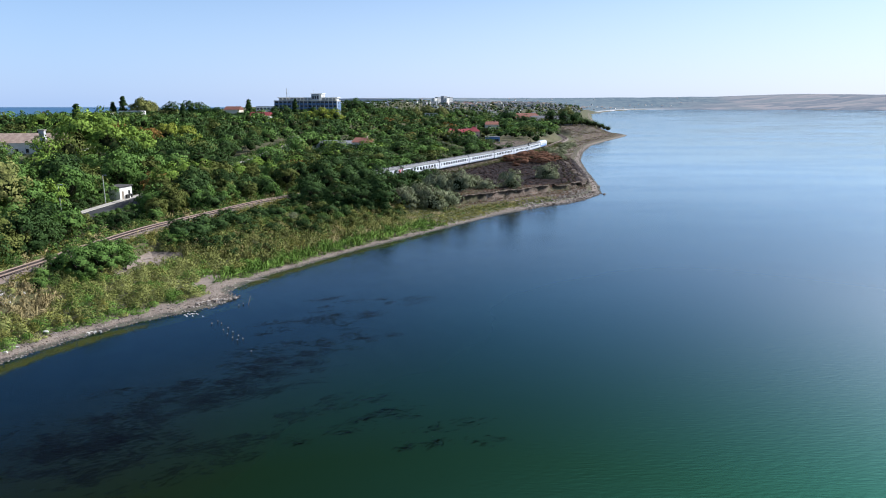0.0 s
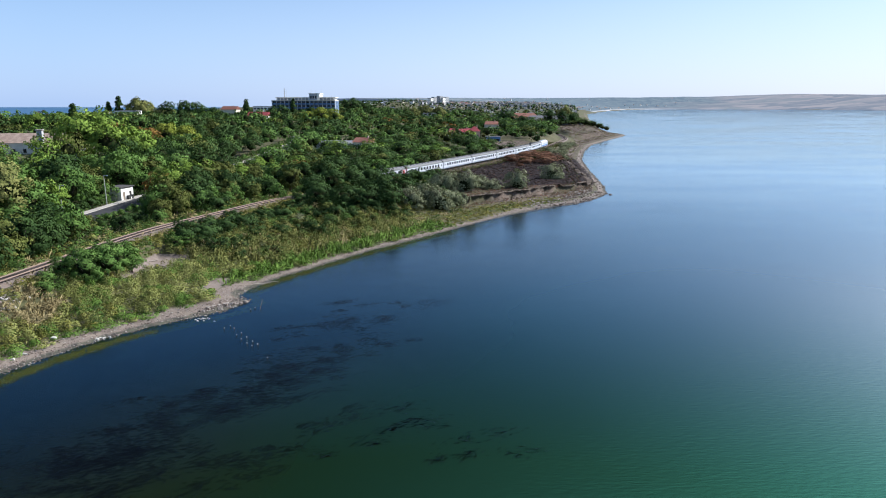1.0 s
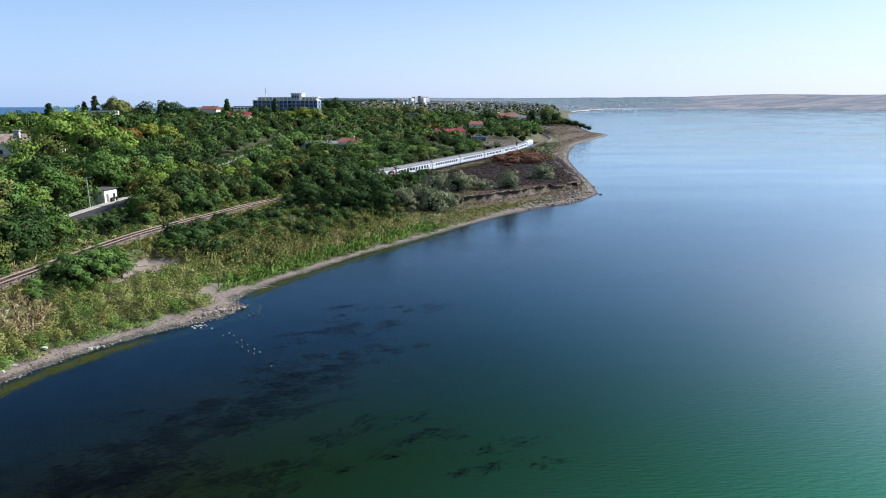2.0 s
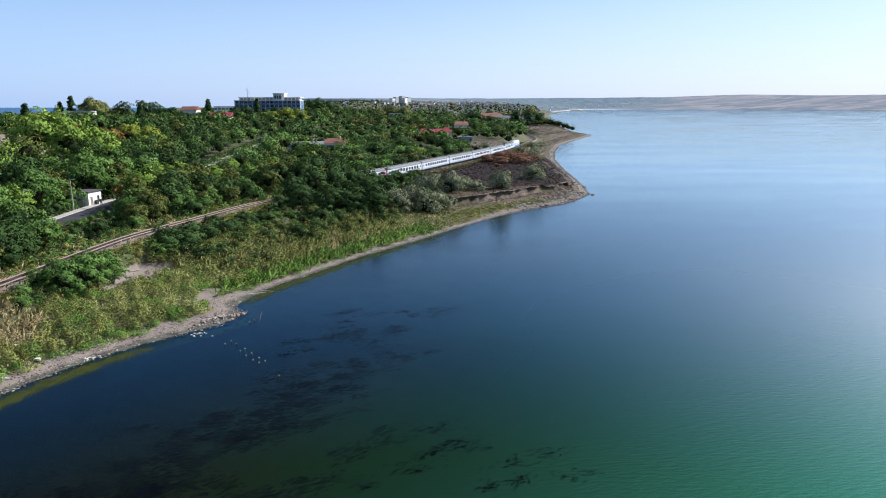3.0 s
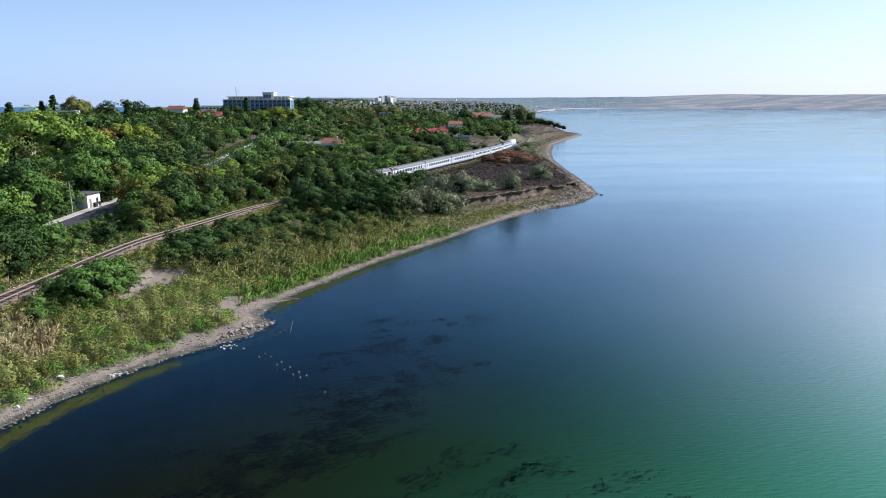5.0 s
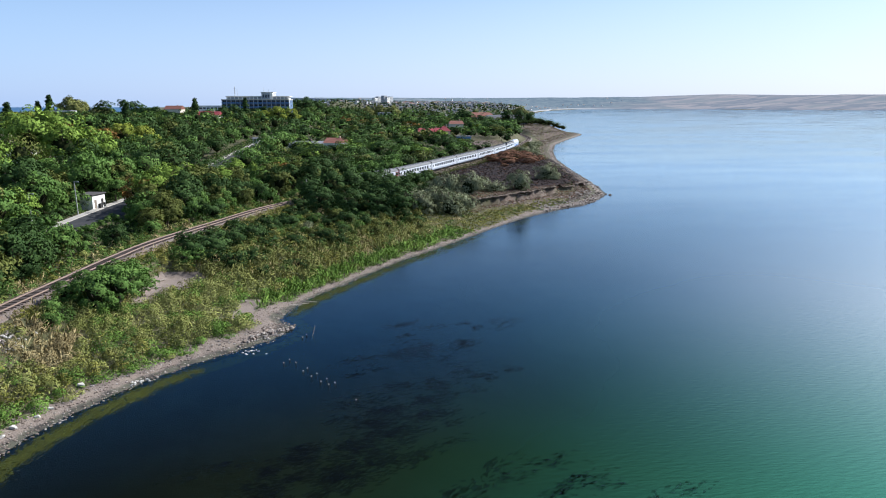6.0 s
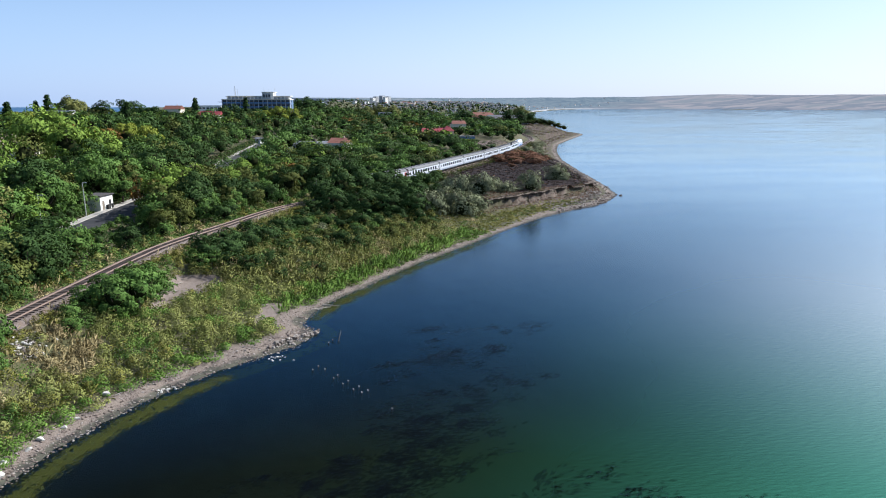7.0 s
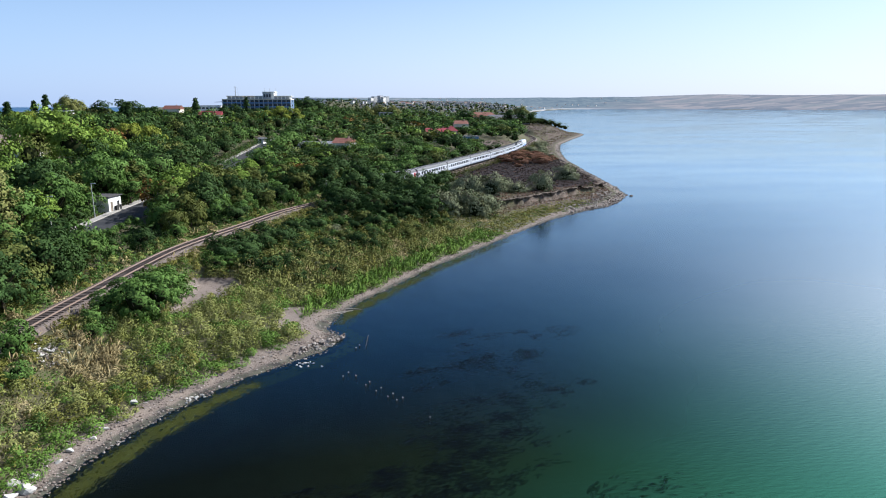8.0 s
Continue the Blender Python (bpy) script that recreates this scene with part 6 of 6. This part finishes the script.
def signal():
    x, y = 41.0, 322.0
    ob = thing("railway_signal", "slim dark railway signal mast beside the track", "signal", at=pose(x, y, z_at(x, y), 0, 0, 25))
    part("mast", tube(0.09, 0.07, -0.3, 5.4, 8), POLE_GREY, ob)
    part("signal_head", box(-0.3, -0.12, 4.4, 0.3, 0.12, 6.0, 0.05), UNDER, ob, "black signal head")
    for z in (4.75, 5.2, 5.65):
        bm = bmesh.new()
        bmesh.ops.create_cone(bm, cap_ends=True, segments=12, radius1=0.12, radius2=0.15, depth=0.1, matrix=pose(0, -0.15, z, 90, 0, 0))
        part("lens", bm, GLASS, ob)


signal()


# ---- roadside hut, lamps ----
def hut():
    z = 3.0
    ob = thing("hut", "small white plastered hut with a flat dark roof", "hut", at=pose(-88.6, 174.4, z, 0, 0, -11.5))
    # front looks along +x
    for y0, y1, z0, z1 in ((-2.45, -1.75, 0, 3.5), (-0.85, 0.85, 0, 3.5), (1.75, 2.45, 0, 3.5), (-1.75, -0.85, 2.35, 3.5), (0.85, 1.75, 2.35, 3.5), (0.85, 1.75, 0, 0.75)):
        part("wall", box(-0.22, y0, z0 - (0.6 if z0 == 0 else 0), 0.0, y1, z1), WHITE_WALL, ob)
    part("wall", box(-4.0, -2.45, -0.6, -3.78, 2.45, 3.5), WHITE_WALL, ob)
    for y in (-2.45, 2.23):
        part("wall", box(-3.78, y, -0.6, -0.22, y + 0.22, 3.5), WHITE_WALL, ob)
    part("roof", box(-4.4, -2.8, 3.5, 0.35, 2.8, 3.72, 0.04), FELT, ob, "flat dark roofing felt")
    door = part("door", box(-0.14, -1.72, 0.02, -0.06, -0.88, 2.32, 0.01), WOOD, ob)
    part("door_handle", box(-0.06, -1.02, 1.0, -0.01, -0.94, 1.14, 0.01), POLE_GREY, door)
    win = part("window", box(-0.14, 0.9, 0.8, -0.08, 1.7, 2.3, 0.01), GLASS, ob)
    for y in (0.88, 1.27, 1.66):
        part("frame", box(-0.08, y, 0.78, -0.03, y + 0.07, 2.32, 0.005), WOOD, win)
    part("sill", box(-0.06, 0.8, 0.68, 0.12, 1.8, 0.76, 0.01), CONCRETE, ob)
    for i, y in enumerate((-0.1, 0.55, 2.1)):
        b = thing("litter_bin", "dark upright bin in front of the hut", "bin", "bins by the hut", at=pose(-88.3 + 0.05 * i, 174.3 + y, 3.28, 0, 0, -11.5))
        bm = box(-0.28, -0.26, 0.0, 0.28, 0.26, 0.95, 0.05)
        for v in bm.verts:
            if v.co.z < 0.3:
                v.co.x *= 0.85
                v.co.y *= 0.85
        part("body", bm, UNDER, b)
        part("lid", box(-0.31, -0.29, 0.95, 0.31, 0.29, 1.03, 0.03), UNDER, b)


hut()


def lamp_posts():
    base = thing("street_lamp", "tall grey concrete street lamp beside the road", "street lamp", "street lamps", at=pose(-89.6, 145.7, 3.0))
    part("pole", tube(0.14, 0.08, -0.3, 7.6, 8), POLE_GREY, base)
    arm = part("arm", box(0, -0.035, 7.5, 0.7, 0.035, 7.6, 0.01), POLE_GREY, base)
    part("lamp_head", box(0.5, -0.12, 7.45, 1.0, 0.12, 7.6, 0.04), COACH_GREY, arm)
    for x, y in ((-89.6, 165.2),):
        copy_thing(base, pose(x, y, z_at(x, y), 0, 0, 0))


lamp_posts()


# ---- houses ----
def house(name, label, w, l, h, rise, wall, roof, floors=1, bays=4, hip=0.0, category="house", group="", ground=-1.5, chimney=True, plain=False):
    """A house with its ridge along x."""
    ob = thing(name, label, category, group)
    part("wall", box(-w / 2, -l / 2, ground, w / 2, l / 2, h), wall, ob)
    o = 0.45
    bm = bmesh.new()
    e = [bm.verts.new(c) for c in ((-w / 2 - o, -l / 2 - o, h - 0.1), (w / 2 + o, -l / 2 - o, h - 0.1), (w / 2 + o, l / 2 + o, h - 0.1), (-w / 2 - o, l / 2 + o, h - 0.1),
                                   (-w / 2 - o + hip, 0, h + rise), (w / 2 + o - hip, 0, h + rise))]
    for f in ((0, 1, 5, 4), (2, 3, 4, 5), (1, 2, 5), (3, 0, 4), (3, 2, 1, 0)):
        bm.faces.new([e[i] for i in f])
    bmesh.ops.recalc_face_normals(bm, faces=bm.faces)
    part("roof", bm, roof, ob)
    if chimney:
        part("chimney", box(w * 0.2, -0.35, h + rise * 0.4, w * 0.2 + 0.6, 0.35, h + rise + 0.8, 0.03), PINK_WALL, ob)
    for fl in range(floors):
        z = 0.9 + fl * 2.9
        for i in range(bays):
            x = -w / 2 + (i + 0.5) * w / bays
            win = part("window", box(x - 0.55, -l / 2 - 0.04, z, x + 0.55, -l / 2 + 0.06, z + 1.35, 0.01), GLASS, ob)
            if not plain:
                part("sill", box(x - 0.65, -l / 2 - 0.14, z - 0.1, x + 0.65, -l / 2 + 0.02, z - 0.01), CONCRETE, win)
        for y in () if plain else (-l / 4, l / 4):
            part("window", box(w / 2 - 0.06, y - 0.5, z, w / 2 + 0.04, y + 0.5, z + 1.35, 0.01), GLASS, ob)
    if plain:
        return ob
    part("door", box(-w * 0.08 - 0.5, -l / 2 - 0.05, 0.0, -w * 0.08 + 0.5, -l / 2 + 0.04, 2.1, 0.01), WOOD, ob)
    return ob


def flat_block(name, label, w, l, h, wall, roof, floors, bays, category="building", group="", ground=-2.0, glass_h=1.5):
    ob = thing(name, label, category, group)
    part("wall", box(-w / 2, -l / 2, ground, w / 2, l / 2, h), wall, ob)
    part("roof", box(-w / 2 - 0.25, -l / 2 - 0.25, h, w / 2 + 0.25, l / 2 + 0.25, h + 0.4, 0.05), roof, ob)
    fh = h / floors
    for fl in range(floors):
        z = fl * fh + 0.9
        for i in range(bays):
            x = -w / 2 + (i + 0.5) * w / bays
            bw = w / bays * 0.36
            part("window", box(x - bw, -l / 2 - 0.05, z, x + bw, -l / 2 + 0.05, z + min(glass_h, fh - 1.1), 0.01), GLASS, ob)
        nb = max(2, int(l / 4))
        for i in range(nb):
            y = -l / 2 + (i + 0.5) * l / nb
            part("window", box(w / 2 - 0.05, y - 0.6, z, w / 2 + 0.05, y + 0.6, z + min(glass_h, fh - 1.1), 0.01), GLASS, ob)
    return ob


def set_at(ob, x, y, z=None, turn=0.0):
    ob.matrix_basis = pose(x, y, z_at(x, y) if z is None else z, 0, 0, turn)
    return ob


def hotel():
    w, l, fl, bays = 53.0, 14.0, 4, 15
    fh = 3.15
    h = fl * fh
    ob = thing("hotel", "long slab hotel with blue balconies and pale floor slabs", "hotel")
    part("wall", box(-w / 2, -l / 2 + 0.6, -4, w / 2, l / 2, h), FACADE_BLUE, ob, "blue grey facade")
    for i in range(fl + 1):
        top = i == fl
        part("floor_slab", box(-w / 2 - 0.3, -l / 2 - (1.2 if top else 0.66), i * fh - (0.28 if top else 0.1), w / 2 + 0.3, l / 2 + 0.1, i * fh + (0.3 if top else 0.1)), CREAM_WALL if top else FACADE_BLUE, ob, "pale concrete slab" if top else "")
    for i in range(bays + 1):
        x = -w / 2 + i * w / bays
        part("fin", box(x - 0.16, -l / 2 - 0.95, -4, x + 0.16, -l / 2 + 0.6, h - 0.29), GREY_WALL, ob, "pale grey fin")
    for f in range(fl):
        for i in range(bays):
            x = -w / 2 + (i + 0.5) * w / bays
            win = part("window", box(x - 1.3, -l / 2 + 0.52, f * fh + 0.3, x + 1.3, -l / 2 + 0.62, f * fh + 2.6), GLASS, ob)
            part("railing", box(x - 1.55, -l / 2 - 0.82, f * fh + 0.18, x + 1.55, -l / 2 - 0.74, f * fh + 1.05), BLUE_SHEET, win, "blue balcony panel")
    for i in range(fl):
        part("window", box(w / 2 - 0.05, -1.0, i * fh + 0.8, w / 2 + 0.06, 1.0, i * fh + 2.4), GLASS, ob)
    # set back top storey and stair tower
    attic = part("attic", box(-w / 2 + 3, -l / 2 + 3.4, h, w / 2 - 1, l / 2 - 1, h + 2.4), GREY_WALL, ob)
    for i in range(17):
        x = -w / 2 + 3.2 + i * (w - 4.6) / 16
        part("pier", box(x - 0.3, -l / 2 + 2.4, h + 0.3, x + 0.3, -l / 2 + 2.9, h + 2.4), WHITE_WALL, attic)
    part("attic_roof", box(-w / 2 + 2, -l / 2 + 1.8, h + 2.4, w / 2, l / 2, h + 2.85, 0.05), WHITE_WALL, ob)
    tower = part("tower", box(4.5, -l / 2 + 1.5, h + 0.1, 13.2, l / 2 - 0.5, h + 5.6), GREY_WALL, ob)
    part("tower_side", box(11.2, -l / 2 + 1.3, h + 0.1, 13.3, -l / 2 + 1.7, h + 6.0), WHITE_WALL, tower)
    part("tower_roof", box(4.0, -l / 2 + 1.0, h + 5.6, 13.7, l / 2, h + 6.0, 0.05), WHITE_WALL, tower)
    for x in (6.0, 8.0, 10.0):
        part("window", box(x - 0.7, -l / 2 + 1.42, h + 1.6, x + 0.7, -l / 2 + 1.52, h + 4.0), GLASS, tower)
    for x, z in ((-16, 8.5), (5, 9.5), (9, 8.6), (13.5, 9.2), (22, 4.5)):
        part("antenna", tube(0.12, 0.05, h + 2, h + z, 6, x, 0), POLE_GREY, ob)
    bm = tube(0.35, 0.2, h + 2, h + 10.5, 6, -18.5, 2)
    for z in (6, 7.5, 9):
        box(-19.6, 1.95, h + z, -17.4, 2.05, h + z + 0.12, bm=bm)
    part("mast", bm, POLE_GREY, ob)
    set_at(ob, -115.2, 556.0, 18.6, -4)


hotel()

set_at(house("house", "pale house with an orange tiled roof among trees", 8, 9, 4.4, 2.0, WHITE_WALL, ORANGE_ROOF, 1, 3), -40.0, 314, None, -20)
set_at(house("long_shed", "long low grey shed with a pale roof", 20, 7, 3.2, 1.2, GREY_WALL, GREY_ROOF, 1, 6, category="shed"), -56, 322, None, -6)
set_at(house("villa", "blue grey villa under a bright red metal roof", 15, 9, 3.6, 2.0, GREY_WALL, RED_ROOF, 1, 4, 1.5), 9.0, 378, 9.0, 4)
set_at(house("pavilion", "small pavilion with a pointed red roof", 6, 6, 4.2, 2.6, PINK_WALL, RED_ROOF, 1, 2, 3.0), 16.5, 376, 9.0, 4)
set_at(house("terrace_annex", "low annex with an orange brown roof", 9, 5, 2.4, 1.0, PINK_WALL, ORANGE_ROOF, 1, 3, chimney=False), 9.5, 368, 8.6, 4)
set_at(house("cottage", "cottage with an orange red roof behind trees", 9.5, 7, 4.6, 2.0, CREAM_WALL, ORANGE_ROOF, 1, 3, 1.0), 33, 452, 10.2, 0)
set_at(flat_block("blue_shed", "blue sheet metal shed beside a clearing", 8, 5, 3.4, BLUE_SHEET, GREY_ROOF, 1, 2, "shed"), 27, 372, 6.6, 0)
set_at(house("gatehouse", "white gatehouse beside the road", 3.2, 3.0, 2.6, 0.6, WHITE_WALL, GREY_ROOF, 1, 1, chimney=False), -83.8, 362, 7.6, -30)
set_at(house("red_house", "house with a broad red tiled roof below the hotel", 15, 9, 5.5, 2.6, WHITE_WALL, RED_ROOF, 2, 4), -140, 500, 14.5, -6)
set_at(house("old_hall", "long old hall with a faded brown tiled roof", 30, 12, 4.6, 3.2, WHITE_WALL, BROWN_ROOF, 1, 8, chimney=False), -160, 248, 9.8, 8)
set_at(house("old_wing", "low white wing with a faded brown roof", 12, 8, 3.6, 2.0, WHITE_WALL, BROWN_ROOF, 1, 4, chimney=False), -141, 240, 9.8, 14)


set_at(flat_block("apartment_block", "pale flat roofed block above the wood", 22, 11, 15.0, WHITE_WALL, GREY_ROOF, 4, 6, group="far apartment blocks"), -176, 660, None, -8)
set_at(house("tall_house", "cream house with an orange roof above the wood", 15, 10, 12.5, 3.0, CREAM_WALL, ORANGE_ROOF, 3, 4), -205, 640, None, -10)
set_at(flat_block("apartment_block", "cream flat roofed block above the wood", 16, 10, 16.0, CREAM_WALL, GREY_ROOF, 4, 5, group="far apartment blocks"), -152, 672, None, -4)


def chimneys():
    ob = thing("brick_chimney", "weathered round brick chimney beside the old hall", "chimney", at=pose(-167, 238, 9.5))
    part("stack", tube(0.95, 0.75, -0.5, 10.8, 12), PINK_WALL, ob)
    part("rim", tube(0.92, 0.92, 10.8, 11.3, 12), BROWN_ROOF, ob)
    ob = thing("vent_tower", "square grey vent tower on the old hall", "vent tower", at=pose(-149.5, 240, 9.8, 0, 0, 12))
    part("shaft", box(-0.9, -0.9, 4.0, 0.9, 0.9, 9.0, 0.08), GREY_WALL, ob)
    part("cap", box(-1.2, -1.2, 9.0, 1.2, 1.2, 9.4, 0.08), CONCRETE, ob)
    part("base", box(-1.1, -1.1, -0.5, 1.1, 1.1, 4.0, 0.05), GREY_WALL, ob)


chimneys()

set_at(flat_block("school", "flat pale two storey building among trees", 22, 10, 6.5, WHITE_WALL, GREY_ROOF, 2, 7, ground=-10), -300, 630, 15.5, -6)
set_at(flat_block("school", "flat grey two storey building among trees", 16, 9, 6.0, GREY_WALL, CONCRETE, 2, 5, ground=-10), -327, 632, 14.5, -6)
set_at(flat_block("grey_villa", "grey flat roofed villa above the wood", 12, 9, 8.0, GREY_WALL, GREY_ROOF, 3, 3), -12, 640, None, 5)
set_at(house("grey_hall", "broad hall with a wide brown roof in the town", 30, 18, 7.0, 4.5, TOWN_WALL, ORANGE_ROOF, 2, 6, 5.0), 82, 652, None, 5)
set_at(house("grey_hall", "broad hall with a slate grey roof", 26, 16, 5.0, 4.5, TOWN_WALL, TOWN_ROOF, 1, 5, 6.0), 92, 622, None, 3)
set_at(house("grey_hall", "long hall with a slate grey hipped roof", 22, 14, 5.0, 4.0, TOWN_WALL, TOWN_ROOF, 1, 5, 5.0), 116, 640, None, -6)


def tower_blocks():
    """A far cluster of tall flats."""
    for x, y, w, h, wall in ((-18, 1700, 10, 15, WHITE_WALL), (-9, 1712, 9, 18, GREY_WALL), (6, 1700, 10, 20, GREY_WALL), (14, 1690, 8, 16, WHITE_WALL), (22, 1706, 9, 18, GREY_WALL)):
        set_at(flat_block("apartment_block", "tall pale apartment block far behind the town", w, 12, h, wall, GREY_ROOF, 8, 3, group="far apartment blocks", glass_h=0.9), x, y, 29.0, -38)


tower_blocks()


def town():
    r = np.random.RandomState(71)
    styles = [(TOWN_WALL, BROWN_ROOF, "grey plastered house with a brown roof in the town"), (TOWN_WALL, TOWN_ROOF, "grey plastered house with a dark roof in the town"), (TOWN_WALL, TOWN_ROOF, "grey house with a slate roof in the town"),
              (WHITE_WALL, GREY_ROOF, "tall white house with a grey roof in the town"), (TOWN_WALL, GREY_ROOF, "grey house with a pale grey roof in the town"), (PINK_WALL, GREY_ROOF, "brick house with a grey roof in the town")]
    kinds = [house("town_house", t, 10 + i, 8 + i % 3, 5.6 if i % 2 else 6.4, 2.4, wl_, rf, 2, 2, 1.5 * (i % 2), chimney=False, plain=True, group="houses of the far town") for i, (wl_, rf, t) in enumerate(styles)]
    used = set()
    p, _ = scatter(72, -420, 330, 700, 2100, 25.0)
    d = shore_distance(p[:, 0], p[:, 1])
    keep = (d > 25) & (p[:, 0] > -330 - 0.33 * (p[:, 1] - 900)) & (r.rand(len(p)) < 0.62) & ((p[:, 0] > -15 - 0.02 * p[:, 1]) | (r.rand(len(p)) < 0.08))
    p = p[keep]
    p = p[np.argsort(p[:, 1])]
    p, rest = p[:290], p[290:]
    z = full_height(p[:, 0], p[:, 1])[0]
    for (x, y), zz in zip(p, z):
        i = r.randint(len(kinds))
        s = r.uniform(0.5, 0.85)
        m = pose(x, y, zz + 0.3, 0, 0, r.uniform(-40, 40)) @ Matrix.Diagonal((s, s, s * r.uniform(0.8, 1.2), 1))
        if i in used:
            copy_thing(kinds[i], m)
        else:
            used.add(i)
            kinds[i].matrix_basis = m
    # houses too far off to count
    zs = np.concatenate([full_height(rest[:, 0], rest[:, 1])[0], [q[2] for q in HILL_SPOTS]])
    rest = np.vstack([rest, [q[:2] for q in HILL_SPOTS]])
    vs, qs, ts, qm, tm, n = [], [], [], [], [], 0
    for (x, y), zz in zip(rest, zs):
        w, l, h, up = r.uniform(3, 6), r.uniform(3, 5), r.uniform(3, 6.5), r.uniform(1.2, 2.8)
        a = r.uniform(-0.6, 0.6)
        ca, sa = math.cos(a), math.sin(a)
        pts = np.array([(-w, -l, -2), (w, -l, -2), (w, l, -2), (-w, l, -2), (-w, -l, h), (w, -l, h), (w, l, h), (-w, l, h), (-w - .3, 0, h + up), (w + .3, 0, h + up),
                        (-w - .3, -l - .4, h - .2), (w + .3, -l - .4, h - .2), (w + .3, l + .4, h - .2), (-w - .3, l + .4, h - .2)])
        vs.append(np.column_stack([pts[:, 0] * ca - pts[:, 1] * sa + x, pts[:, 0] * sa + pts[:, 1] * ca + y, pts[:, 2] + zz]))
        qs.append(np.array([(0, 1, 5, 4), (1, 2, 6, 5), (2, 3, 7, 6), (3, 0, 4, 7), (10, 11, 9, 8), (12, 13, 8, 9)]) + n)
        ts.append(np.array([(5, 6, 9), (7, 4, 8)]) + n)
        far_off = y > 2150
        wall, roof = (0, 4) if far_off else (r.choice(3, p=(0.30, 0.15, 0.55)), 3 + r.choice(3, p=(0.8, 0.17, 0.03)))
        qm.append([wall] * 4 + [roof] * 2)
        tm.append([wall] * 2)
        n += len(pts)
    me = mesh_from("far_houses", np.vstack(vs), np.vstack(qs), np.vstack(ts), [WHITE_WALL, CREAM_WALL, TOWN_WALL, TOWN_ROOF, BROWN_ROOF, ORANGE_ROOF], np.concatenate(qm), np.concatenate(tm))
    tagged(new("far_houses", me), "small pale houses of the far town on the hillside", "houses", kind="stuff")


town()


def trackside_post():
    ob = thing("marker_post", "thin pale concrete marker post beside the track", "post", at=pose(-40.7, 186.0, z_at(-40.7, 186.0)))
    part("shaft", box(-0.12, -0.12, -0.4, 0.12, 0.12, 4.6, 0.03), CONCRETE, ob)
    part("cap", box(-0.16, -0.16, 4.6, 0.16, 0.16, 4.75, 0.02), PALE_STONE, ob)


trackside_post()
